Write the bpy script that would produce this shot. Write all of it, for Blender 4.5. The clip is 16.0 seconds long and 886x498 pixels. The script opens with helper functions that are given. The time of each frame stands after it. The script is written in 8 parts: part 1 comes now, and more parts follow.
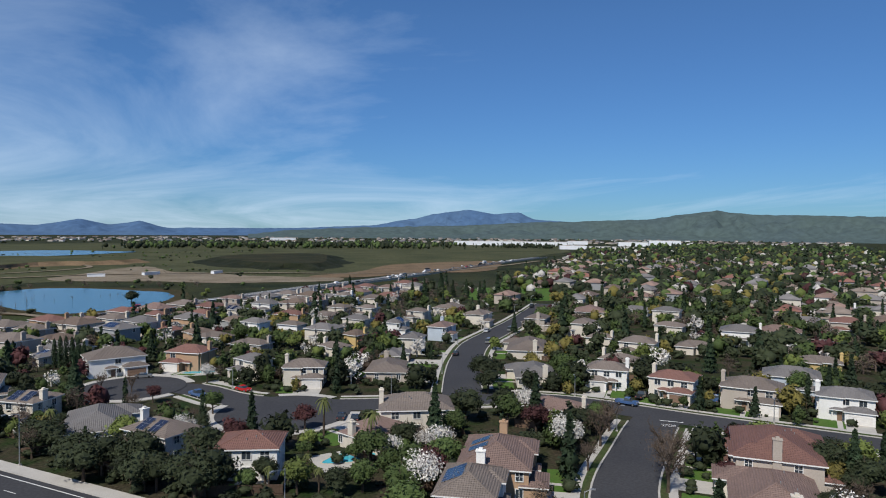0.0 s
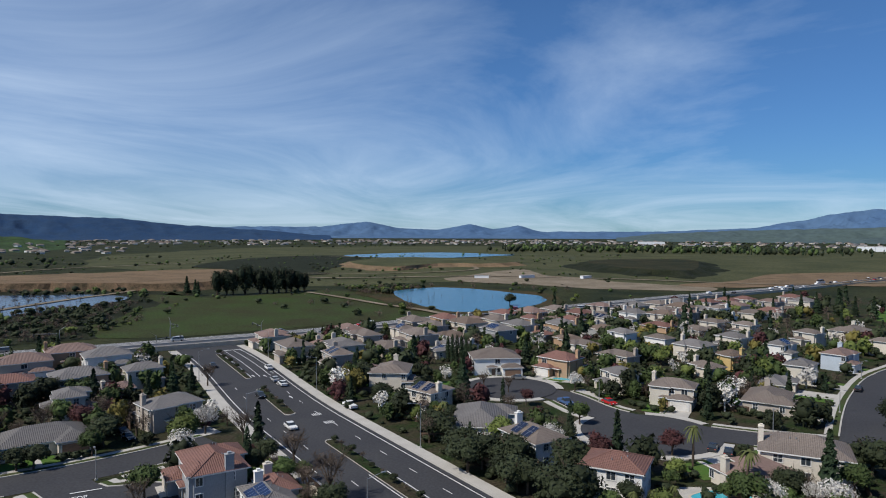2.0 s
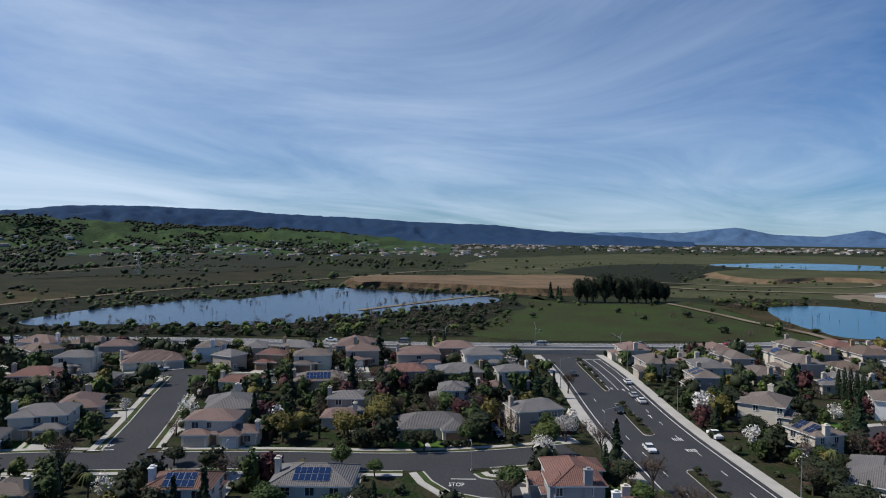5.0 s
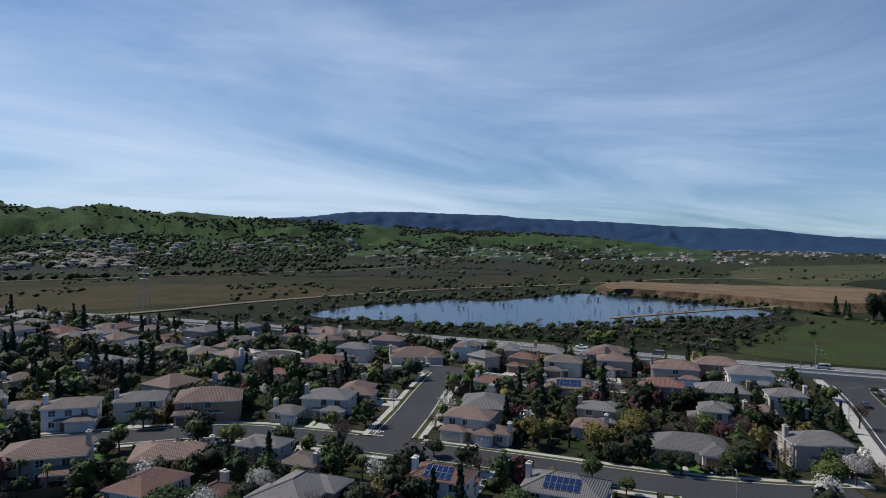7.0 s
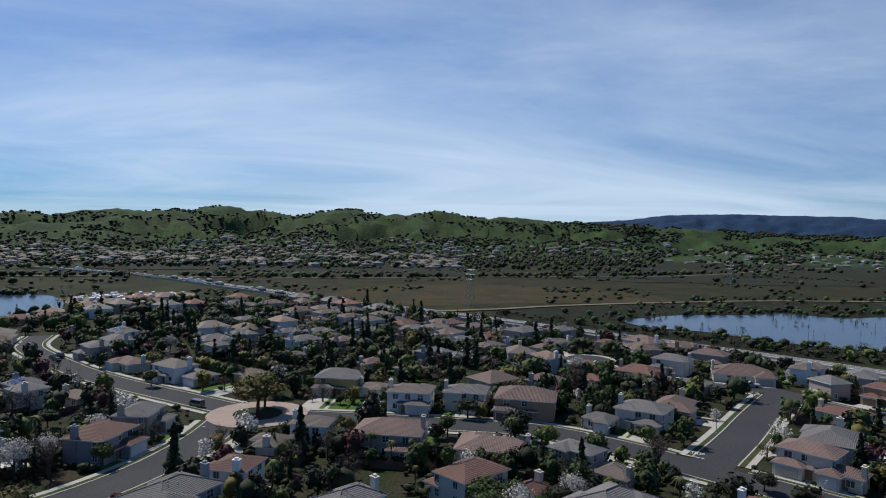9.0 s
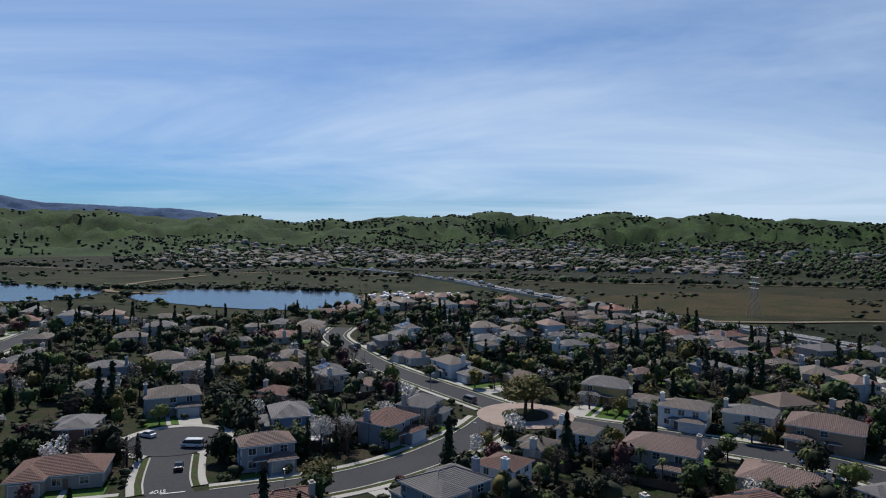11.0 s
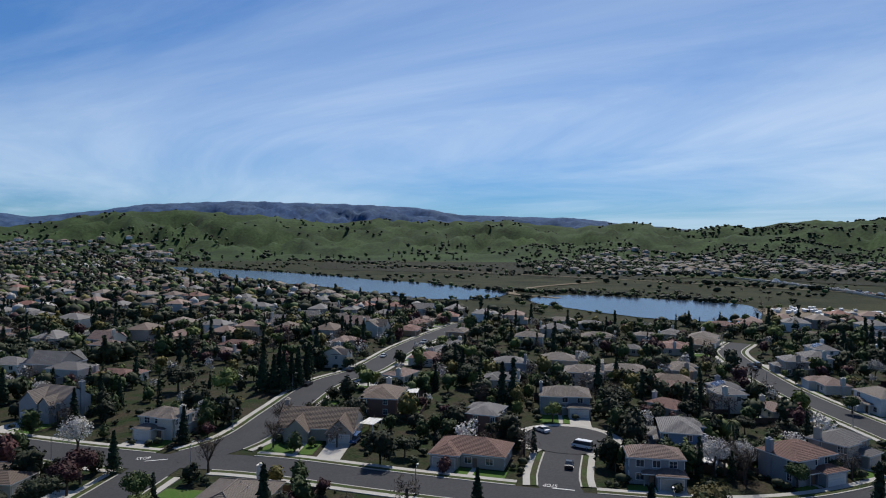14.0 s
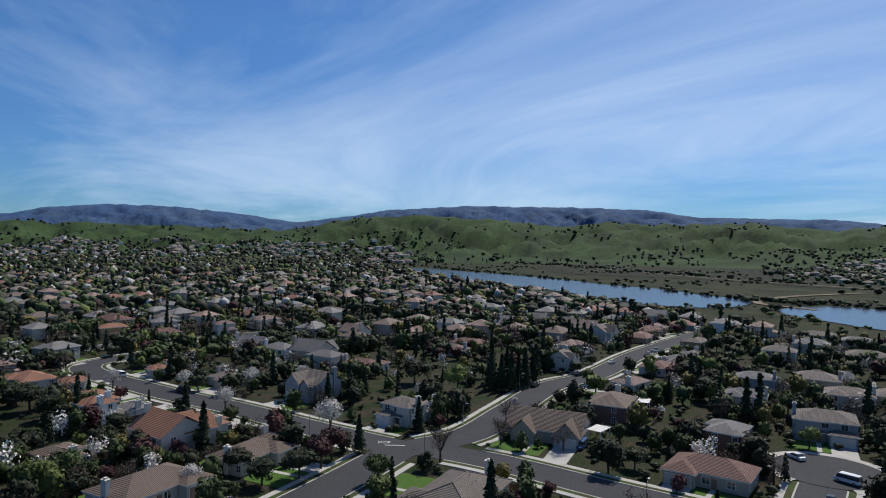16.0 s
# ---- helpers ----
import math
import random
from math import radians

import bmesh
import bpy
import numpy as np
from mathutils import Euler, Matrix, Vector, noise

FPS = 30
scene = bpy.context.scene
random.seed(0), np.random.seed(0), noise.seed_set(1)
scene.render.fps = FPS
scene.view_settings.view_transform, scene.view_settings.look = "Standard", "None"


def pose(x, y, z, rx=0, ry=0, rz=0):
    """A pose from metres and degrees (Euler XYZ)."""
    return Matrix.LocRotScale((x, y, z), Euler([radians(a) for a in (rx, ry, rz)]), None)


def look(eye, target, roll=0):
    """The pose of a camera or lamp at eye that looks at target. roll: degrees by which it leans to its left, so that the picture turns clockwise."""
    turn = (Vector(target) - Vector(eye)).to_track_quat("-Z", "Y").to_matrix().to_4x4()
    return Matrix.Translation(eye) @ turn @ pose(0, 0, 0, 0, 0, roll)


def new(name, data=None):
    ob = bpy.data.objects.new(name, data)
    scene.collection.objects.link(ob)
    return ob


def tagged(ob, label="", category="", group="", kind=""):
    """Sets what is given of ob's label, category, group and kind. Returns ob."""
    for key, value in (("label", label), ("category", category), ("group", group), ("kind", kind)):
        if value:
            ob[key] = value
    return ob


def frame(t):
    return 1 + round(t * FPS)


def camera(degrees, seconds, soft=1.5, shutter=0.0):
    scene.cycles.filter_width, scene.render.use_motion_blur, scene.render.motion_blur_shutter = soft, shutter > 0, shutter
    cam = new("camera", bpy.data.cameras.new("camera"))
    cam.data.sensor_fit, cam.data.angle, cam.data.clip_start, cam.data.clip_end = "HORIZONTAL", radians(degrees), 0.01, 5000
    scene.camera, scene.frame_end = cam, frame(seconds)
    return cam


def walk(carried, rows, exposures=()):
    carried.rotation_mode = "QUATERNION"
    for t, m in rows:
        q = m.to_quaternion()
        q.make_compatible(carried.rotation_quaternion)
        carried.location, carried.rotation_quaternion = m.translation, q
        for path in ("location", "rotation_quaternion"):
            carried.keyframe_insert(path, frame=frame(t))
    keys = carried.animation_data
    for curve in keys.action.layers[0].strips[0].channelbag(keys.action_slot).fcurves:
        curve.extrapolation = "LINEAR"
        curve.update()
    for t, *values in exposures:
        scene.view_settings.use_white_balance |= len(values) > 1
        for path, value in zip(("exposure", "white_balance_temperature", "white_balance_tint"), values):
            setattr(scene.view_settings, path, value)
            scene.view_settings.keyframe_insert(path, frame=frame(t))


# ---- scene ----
cam = camera(67.39, 16.0, soft=1.05)
walk(cam, [
    (0.0, pose(-0.00, 0.09, 43.01, 88.334, -0.399, -10.549)),
    (0.5, pose(0.05, 0.68, 43.74, 88.336, -0.346, -1.639)),
    (1.0, pose(0.09, 1.05, 44.47, 88.386, -0.229, 6.784)),
    (1.5, pose(0.08, 1.28, 45.18, 88.414, -0.165, 13.724)),
    (2.0, pose(0.00, 1.46, 45.84, 88.454, -0.172, 20.425)),
    (2.5, pose(-0.12, 1.60, 46.39, 88.518, -0.201, 26.445)),
    (3.0, pose(-0.26, 1.69, 46.85, 88.584, -0.360, 31.534)),
    (3.5, pose(-0.44, 1.79, 47.24, 88.632, -0.366, 36.177)),
    (4.0, pose(-0.65, 1.96, 47.58, 88.699, -0.375, 41.184)),
    (6.5, pose(-1.35, 1.99, 48.90, 88.845, -0.677, 65.972)),
    (7.0, pose(-1.61, 1.93, 49.03, 88.900, -0.744, 72.111)),
    (7.5, pose(-1.88, 1.89, 49.21, 88.862, -0.892, 78.728)),
    (8.0, pose(-2.16, 1.89, 49.39, 88.857, -0.836, 85.382)),
    (8.5, pose(-2.50, 1.90, 49.54, 88.864, -0.754, 92.068)),
    (9.0, pose(-2.89, 1.86, 49.64, 88.855, -0.892, 98.745)),
    (9.5, pose(-3.20, 1.81, 49.75, 88.881, -0.931, 105.470)),
    (10.0, pose(-3.34, 1.79, 49.96, 88.859, -0.937, 111.550)),
    (12.5, pose(-5.32, 0.58, 49.64, 89.115, -0.355, 135.933)),
    (13.0, pose(-5.28, 0.58, 49.82, 89.154, -0.406, 141.974)),
    (13.5, pose(-5.30, 0.45, 49.88, 89.165, -0.488, 148.238)),
    (14.0, pose(-5.37, 0.22, 49.84, 89.203, -0.500, 154.172)),
    (14.5, pose(-5.44, -0.07, 49.73, 89.225, -0.549, 160.812)),
    (15.0, pose(-5.50, -0.36, 49.61, 89.251, -0.609, 166.593)),
    (15.5, pose(-5.53, -0.65, 49.47, 89.311, -0.592, 169.492)),
    (16.0, pose(-5.53, -1.02, 49.31, 89.315, -0.720, 173.569)),
], exposures=[(0.0, 0.22), (4.0, 0.17), (7.0, 0.12), (12.5, 0.10), (16.0, 0.20)])

# ---- sky and sun ----
SUN_AZ, SUN_EL = 218.0, 50.0
world = bpy.data.worlds.new("sky")
scene.world = world
world.use_nodes = True
wn = world.node_tree.nodes
wl = world.node_tree.links
wn.clear()


def wnode(kind, **values):
    n = wn.new(kind)
    for k, v in values.items():
        n.inputs[k].default_value = v
    return n


w_out = wn.new("ShaderNodeOutputWorld")
w_bg = wnode("ShaderNodeBackground", Strength=0.058)
w_sky = wn.new("ShaderNodeTexSky")
w_sky.sky_type = "NISHITA"
w_sky.sun_disc = False
w_sky.sun_elevation = radians(SUN_EL)
w_sky.sun_rotation = radians(SUN_AZ)
w_sky.air_density, w_sky.dust_density, w_sky.ozone_density = 1.0, 0.0, 2.0
w_co = wn.new("ShaderNodeTexCoord")
w_sep = wn.new("ShaderNodeSeparateXYZ")
wl.new(w_co.outputs["Generated"], w_sep.inputs[0])


def wmath(op, a, b):
    n = wn.new("ShaderNodeMath")
    n.operation = op
    for i, v in enumerate((a, b)):
        if isinstance(v, (int, float)):
            n.inputs[i].default_value = v
        else:
            wl.new(v, n.inputs[i])
    return n.outputs[0]


# thin cirrus on a plane high above: directions divided by their height
w_h = wmath("ADD", wmath("MAXIMUM", w_sep.outputs["Z"], 0.0), 0.075)
w_px = wmath("DIVIDE", w_sep.outputs["X"], w_h)
w_py = wmath("DIVIDE", w_sep.outputs["Y"], w_h)
w_comb = wn.new("ShaderNodeCombineXYZ")
wl.new(w_px, w_comb.inputs[0])
wl.new(w_py, w_comb.inputs[1])
w_map = wn.new("ShaderNodeMapping")
w_map.inputs["Scale"].default_value = (0.40, 0.21, 1.0)
w_turn = wn.new("ShaderNodeMapping")
w_turn.inputs["Location"].default_value = (2.3, 1.1, 0)
w_turn.inputs["Rotation"].default_value = (0, 0, radians(-24))
wl.new(w_comb.outputs[0], w_turn.inputs[0])
wl.new(w_turn.outputs[0], w_map.inputs[0])
w_n1 = wnode("ShaderNodeTexNoise", Scale=0.9, Detail=8.0, Roughness=0.60, Distortion=1.2)
w_n2 = wnode("ShaderNodeTexNoise", Scale=0.35, Detail=3.0, Roughness=0.5)
wl.new(w_map.outputs[0], w_n1.inputs["Vector"])
wl.new(w_map.outputs[0], w_n2.inputs["Vector"])
w_cl = wn.new("ShaderNodeMapRange")
for k, v in (("From Min", 0.888), ("From Max", 1.46), ("To Min", 0.0), ("To Max", 0.80)):
    w_cl.inputs[k].default_value = v
# the cirrus is denser towards the sun
w_sunny = wmath("MULTIPLY", wmath("ADD", wmath("MULTIPLY", w_sep.outputs["X"], -1.0), wmath("MULTIPLY", w_sep.outputs["Y"], 0.10)), 0.25)
wl.new(wmath("ADD", wmath("ADD", w_n1.outputs["Fac"], w_n2.outputs["Fac"]), w_sunny), w_cl.inputs["Value"])
w_mix = wn.new("ShaderNodeMix")
w_mix.data_type = "RGBA"
wl.new(w_cl.outputs["Result"], w_mix.inputs["Factor"])
w_tint = wn.new("ShaderNodeMix")
w_tint.data_type, w_tint.blend_type = "RGBA", "MULTIPLY"
w_tint.inputs["Factor"].default_value = 1.0
w_tint.inputs["B"].default_value = (0.56, 0.91, 1.34, 1)
wl.new(w_sky.outputs["Color"], w_tint.inputs["A"])
# the clear air low over the horizon is a deeper blue than a clean sky gives
w_low = wn.new("ShaderNodeMapRange")
w_low.inputs["From Min"].default_value, w_low.inputs["From Max"].default_value = 0.0, 0.30
wl.new(w_sep.outputs["Z"], w_low.inputs["Value"])
w_deep = wn.new("ShaderNodeMix")
w_deep.data_type = "RGBA"
w_deep.inputs["A"].default_value, w_deep.inputs["B"].default_value = (0.62, 0.74, 0.88, 1), (1, 1, 1, 1)
wl.new(w_low.outputs["Result"], w_deep.inputs["Factor"])
w_tint2 = wn.new("ShaderNodeMix")
w_tint2.data_type, w_tint2.blend_type = "RGBA", "MULTIPLY"
w_tint2.inputs["Factor"].default_value = 1.0
wl.new(w_tint.outputs["Result"], w_tint2.inputs["A"])
wl.new(w_deep.outputs["Result"], w_tint2.inputs["B"])
wl.new(w_tint2.outputs["Result"], w_mix.inputs["A"])
w_mix.inputs["B"].default_value = (10.2, 12.3, 15.0, 1)
wl.new(w_mix.outputs["Result"], w_bg.inputs["Color"])
wl.new(w_bg.outputs[0], w_out.inputs[0])

sun = new("sun", bpy.data.lights.new("sun", "SUN"))
sun.data.energy, sun.data.angle, sun.data.color = 3.8, radians(0.55), (1.0, 0.95, 0.87)
sa, se = radians(SUN_AZ), radians(SUN_EL)
sun.matrix_world = look((0, 0, 0), (-math.sin(sa) * math.cos(se), -math.cos(sa) * math.cos(se), -math.sin(se)))

# ---- materials ----
def material(name, colour, rough=0.8, spread=0.25, size=1.0, fine=8.0, bump=0.0, metal=0.0, second=None, coord="Object", per_object=0.0, gloss=0.3):
    """A surface with stains at one scale and grain at a finer one; second: the colour of its patches."""
    m = bpy.data.materials.new(name)
    m.use_nodes = True
    nt = m.node_tree
    n, l = nt.nodes, nt.links
    b = n["Principled BSDF"]
    b.inputs["Roughness"].default_value, b.inputs["Metallic"].default_value = rough, metal
    b.inputs["Specular IOR Level"].default_value = gloss
    co = n.new("ShaderNodeTexCoord")
    big, small = n.new("ShaderNodeTexNoise"), n.new("ShaderNodeTexNoise")
    big.inputs["Scale"].default_value, big.inputs["Detail"].default_value = 1.0 / size, 5.0
    small.inputs["Scale"].default_value, small.inputs["Detail"].default_value = fine / size, 3.0
    for t in (big, small):
        l.new(co.outputs[coord], t.inputs["Vector"])
    second = second or tuple(c * 0.55 for c in colour)
    ramp = n.new("ShaderNodeMapRange")
    ramp.inputs["From Min"].default_value, ramp.inputs["From Max"].default_value = 0.36, 0.66
    l.new(big.outputs["Fac"], ramp.inputs["Value"])
    mix = n.new("ShaderNodeMix")
    mix.data_type = "RGBA"
    l.new(ramp.outputs["Result"], mix.inputs["Factor"])
    mix.inputs["A"].default_value, mix.inputs["B"].default_value = (*colour, 1), (*[c + (s - c) * min(1, spread * 2) for c, s in zip(colour, second)], 1)
    hsv = n.new("ShaderNodeHueSaturation")
    l.new(mix.outputs["Result"], hsv.inputs["Color"])
    val = n.new("ShaderNodeMapRange")
    val.inputs["From Min"].default_value, val.inputs["From Max"].default_value = 0.25, 0.75
    val.inputs["To Min"].default_value, val.inputs["To Max"].default_value = 1 - spread, 1 + spread
    l.new(small.outputs["Fac"], val.inputs["Value"])
    last = val.outputs["Result"]
    if per_object:
        info, rnd, mul = n.new("ShaderNodeObjectInfo"), n.new("ShaderNodeMapRange"), n.new("ShaderNodeMath")
        rnd.inputs["To Min"].default_value, rnd.inputs["To Max"].default_value = 1 - per_object, 1 + per_object
        l.new(info.outputs["Random"], rnd.inputs["Value"])
        mul.operation = "MULTIPLY"
        l.new(last, mul.inputs[0])
        l.new(rnd.outputs["Result"], mul.inputs[1])
        last = mul.outputs[0]
    l.new(last, hsv.inputs["Value"])
    l.new(hsv.outputs["Color"], b.inputs["Base Color"])
    if bump:
        bp = n.new("ShaderNodeBump")
        bp.inputs["Strength"].default_value, bp.inputs["Distance"].default_value = min(1.0, bump), bump * size * 0.1
        l.new(small.outputs["Fac"], bp.inputs["Height"])
        l.new(bp.outputs["Normal"], b.inputs["Normal"])
    return m


def tile_material(name, colour, second):
    """Roof tiles: ribs that run down the slope and courses across it, from the roof's own map in metres."""
    m = material(name, colour, 0.75, 0.22, 5.0, 14.0, 0.0, second=second, per_object=0.14, gloss=0.25)
    nt = m.node_tree
    n, l = nt.nodes, nt.links
    b = n["Principled BSDF"]
    uv = n.new("ShaderNodeUVMap")
    uv.uv_map = "map"
    sep = n.new("ShaderNodeSeparateXYZ")
    l.new(uv.outputs[0], sep.inputs[0])

    def wave(out, period):
        a = n.new("ShaderNodeMath")
        a.operation = "MULTIPLY"
        l.new(out, a.inputs[0])
        a.inputs[1].default_value = 2 * math.pi / period
        s = n.new("ShaderNodeMath")
        s.operation = "SINE"
        l.new(a.outputs[0], s.inputs[0])
        return s.outputs[0]

    add = n.new("ShaderNodeMath")
    add.operation = "ADD"
    l.new(wave(sep.outputs[0], 0.36), add.inputs[0])
    l.new(wave(sep.outputs[1], 0.42), add.inputs[1])
    bp = n.new("ShaderNodeBump")
    bp.inputs["Strength"].default_value, bp.inputs["Distance"].default_value = 0.7, 0.05
    l.new(add.outputs[0], bp.inputs["Height"])
    l.new(bp.outputs["Normal"], b.inputs["Normal"])
    return m


ROOF = {
    "t": tile_material("tan_tile", (0.172, 0.142, 0.122), (0.112, 0.092, 0.080)),
    "g": tile_material("grey_tile", (0.165, 0.155, 0.150), (0.105, 0.10, 0.10)),
    "p": tile_material("pink_tile", (0.192, 0.132, 0.112), (0.125, 0.088, 0.076)),
    "r": tile_material("red_tile", (0.180, 0.094, 0.076), (0.122, 0.068, 0.057)),
    "q": tile_material("red_brown_tile", (0.150, 0.082, 0.064), (0.095, 0.055, 0.045)),
    "o": tile_material("terracotta_tile", (0.27, 0.130, 0.080), (0.17, 0.085, 0.058)),
    "b": tile_material("brown_tile", (0.155, 0.115, 0.09), (0.10, 0.075, 0.06)),
}
ROOF_WORD = {"t": "tan", "g": "grey", "p": "pinkish tan", "r": "red", "q": "red-brown", "o": "terracotta", "b": "brown"}


def stucco(name, colour):
    return material(name, colour, 0.9, 0.10, 3.0, 12.0, 0.15, per_object=0.08, gloss=0.15)


WALL = {
    "w": stucco("white_stucco", (0.74, 0.73, 0.70)), "c": stucco("cream_stucco", (0.60, 0.55, 0.47)),
    "t": stucco("taupe_stucco", (0.40, 0.35, 0.30)), "g": stucco("grey_stucco", (0.30, 0.31, 0.32)),
    "n": stucco("tan_stucco", (0.42, 0.28, 0.18)), "k": stucco("brown_brick", (0.22, 0.12, 0.09)),
    "b": stucco("pale_blue_boards", (0.44, 0.50, 0.56)), "B": stucco("blue_boards", (0.20, 0.28, 0.40)), "y": stucco("ochre_stucco", (0.52, 0.38, 0.17)),
}
WALL_WORD = {"w": "white stucco", "c": "cream stucco", "t": "taupe stucco", "g": "grey stucco", "n": "tan stucco", "k": "brown brick", "b": "pale blue boarded", "B": "blue boarded", "y": "ochre stucco"}
TRIM = material("white_trim", (0.72, 0.71, 0.68), 0.6, 0.08, 2.0)
GLASS = material("window_glass", (0.035, 0.045, 0.055), 0.08, 0.2, 3.0, gloss=0.7)
DOORS = [material("white_door", (0.66, 0.64, 0.60), 0.6, 0.08, 2.0, per_object=0.1), material("beige_door", (0.48, 0.43, 0.36), 0.6, 0.08, 2.0, per_object=0.1), material("brown_door", (0.20, 0.13, 0.09), 0.55, 0.1, 2.0)]
SOLAR = material("solar_cells", (0.012, 0.018, 0.045), 0.12, 0.2, 1.0, gloss=0.6)
SOLAR_BLUE = material("blue_solar_cells", (0.010, 0.024, 0.075), 0.15, 0.2, 1.0, gloss=0.6)
ALU = material("aluminium", (0.55, 0.56, 0.58), 0.35, 0.1, 1.0, metal=0.8)
ASPHALT = material("asphalt", (0.041, 0.042, 0.047), 0.9, 0.22, 14.0, 30.0, 0.1, coord="Object", second=(0.060, 0.060, 0.062), gloss=0.2)
HIGHWAY = material("pale_asphalt", (0.17, 0.17, 0.175), 0.9, 0.15, 20.0, 30.0, 0.1, gloss=0.2)
CONCRETE = material("concrete", (0.43, 0.41, 0.375), 0.9, 0.15, 4.0, 20.0, 0.1, gloss=0.2)
PAVER = material("rose_pavers", (0.36, 0.28, 0.24), 0.9, 0.15, 4.0, 20.0, 0.1, gloss=0.2)
PAINT = material("road_paint", (0.70, 0.70, 0.68), 0.7, 0.18, 1.0)
RED_PAINT = material("red_kerb_paint", (0.40, 0.10, 0.07), 0.7, 0.2, 1.0)
LAWN = material("lawn", (0.055, 0.120, 0.022), 0.95, 0.3, 4.0, 20.0, 0.4, second=(0.09, 0.12, 0.035), gloss=0.1)
VERGE = material("patchy_verge", (0.045, 0.072, 0.022), 0.95, 0.4, 5.0, 12.0, 0.3, second=(0.060, 0.048, 0.030), gloss=0.1)
SOIL = material("planted_ground", (0.044, 0.036, 0.024), 0.95, 0.48, 7.0, 10.0, 0.6, second=(0.014, 0.030, 0.007), gloss=0.1)
MEADOW = material("meadow", (0.036, 0.039, 0.016), 0.95, 0.45, 38.0, 14.0, 0.4, second=(0.010, 0.016, 0.007), gloss=0.1)
GREEN = material("green_field", (0.036, 0.056, 0.016), 0.95, 0.42, 30.0, 25.0, 0.4, second=(0.036, 0.032, 0.016), gloss=0.1)
GRASSLAND = material("dry_grassland", (0.070, 0.072, 0.034), 0.95, 0.4, 70.0, 14.0, 0.3, second=(0.036, 0.042, 0.018), gloss=0.1)
SCRUB = material("dark_scrub", (0.022, 0.025, 0.013), 0.95, 0.45, 14.0, 12.0, 0.5, second=(0.010, 0.014, 0.007), gloss=0.1)
HEATH = material("brown_grass", (0.038, 0.033, 0.016), 0.95, 0.45, 30.0, 14.0, 0.4, second=(0.014, 0.020, 0.008), gloss=0.1)
DIRT = material("bare_earth", (0.175, 0.122, 0.075), 0.95, 0.35, 22.0, 20.0, 0.4, second=(0.095, 0.070, 0.042), gloss=0.1)
BANK = material("eroded_bank", (0.120, 0.080, 0.050), 0.95, 0.45, 9.0, 10.0, 0.6, second=(0.045, 0.038, 0.022), gloss=0.1)
RUSSET = material("russet_grass", (0.058, 0.042, 0.020), 0.95, 0.4, 26.0, 12.0, 0.4, second=(0.024, 0.030, 0.011), gloss=0.1)
SAND = material("pale_gravel", (0.215, 0.178, 0.13), 0.95, 0.35, 28.0, 20.0, 0.4, second=(0.115, 0.095, 0.065), gloss=0.1)
FARM = material("vineyard_ground", (0.028, 0.031, 0.020), 0.95, 0.3, 60.0, 40.0, 0.4, second=(0.018, 0.020, 0.012), gloss=0.1)
FENCE = material("weathered_fence", (0.13, 0.085, 0.058), 0.9, 0.25, 1.5, 8.0, 0.2, per_object=0.25)
MASONRY = material("cream_masonry", (0.50, 0.44, 0.35), 0.9, 0.15, 2.0, 10.0, 0.2)
BARK = material("bark", (0.085, 0.062, 0.045), 0.95, 0.3, 0.5, 8.0, 0.4)
RUBBER = material("rubber", (0.015, 0.015, 0.016), 0.85, 0.1, 1.0)
DARK = material("dark_metal", (0.05, 0.05, 0.055), 0.5, 0.1, 1.0, metal=0.5)
POLE = material("galvanised_steel", (0.33, 0.34, 0.35), 0.5, 0.1, 1.0, metal=0.6)


def leaves(name, colour, second):
    return material(name, colour, 0.75, 0.35, 1.6, 6.0, second=second, per_object=0.28, gloss=0.2)


LEAF = {
    "oak": leaves("dark_oak_leaves", (0.030, 0.038, 0.017), (0.018, 0.025, 0.012)),
    "green": leaves("green_leaves", (0.060, 0.088, 0.026), (0.035, 0.055, 0.018)),
    "spring": leaves("spring_leaves", (0.105, 0.130, 0.032), (0.070, 0.095, 0.027)),
    "gold": leaves("golden_leaves", (0.130, 0.110, 0.028), (0.085, 0.075, 0.024)),
    "blossom": leaves("white_blossom", (0.60, 0.58, 0.54), (0.40, 0.36, 0.32)),
    "bare": leaves("bare_twigs", (0.105, 0.080, 0.062), (0.07, 0.052, 0.04)),
    "plum": leaves("plum_leaves", (0.070, 0.026, 0.026), (0.045, 0.022, 0.022)),
    "conifer": leaves("conifer_needles", (0.026, 0.044, 0.020), (0.016, 0.028, 0.014)),
    "cypress": leaves("cypress_needles", (0.024, 0.040, 0.018), (0.014, 0.024, 0.012)),
    "grove": leaves("eucalyptus_leaves", (0.022, 0.031, 0.015), (0.012, 0.018, 0.010)),
    "palm": leaves("palm_fronds", (0.075, 0.10, 0.030), (0.12, 0.105, 0.04)),
}


def water(name, colour, rough):
    m = material(name, colour, rough, 0.12, 40.0, 12.0, second=tuple(c * 1.25 for c in colour), gloss=0.24)
    nt = m.node_tree
    b = nt.nodes["Principled BSDF"]
    co, ns, bp = nt.nodes.new("ShaderNodeTexCoord"), nt.nodes.new("ShaderNodeTexNoise"), nt.nodes.new("ShaderNodeBump")
    ns.inputs["Scale"].default_value, ns.inputs["Detail"].default_value = 0.5, 4.0
    nt.links.new(co.outputs["Object"], ns.inputs["Vector"])
    bp.inputs["Strength"].default_value, bp.inputs["Distance"].default_value = 0.3, 0.10
    nt.links.new(ns.outputs["Fac"], bp.inputs["Height"])
    nt.links.new(bp.outputs["Normal"], b.inputs["Normal"])
    return m


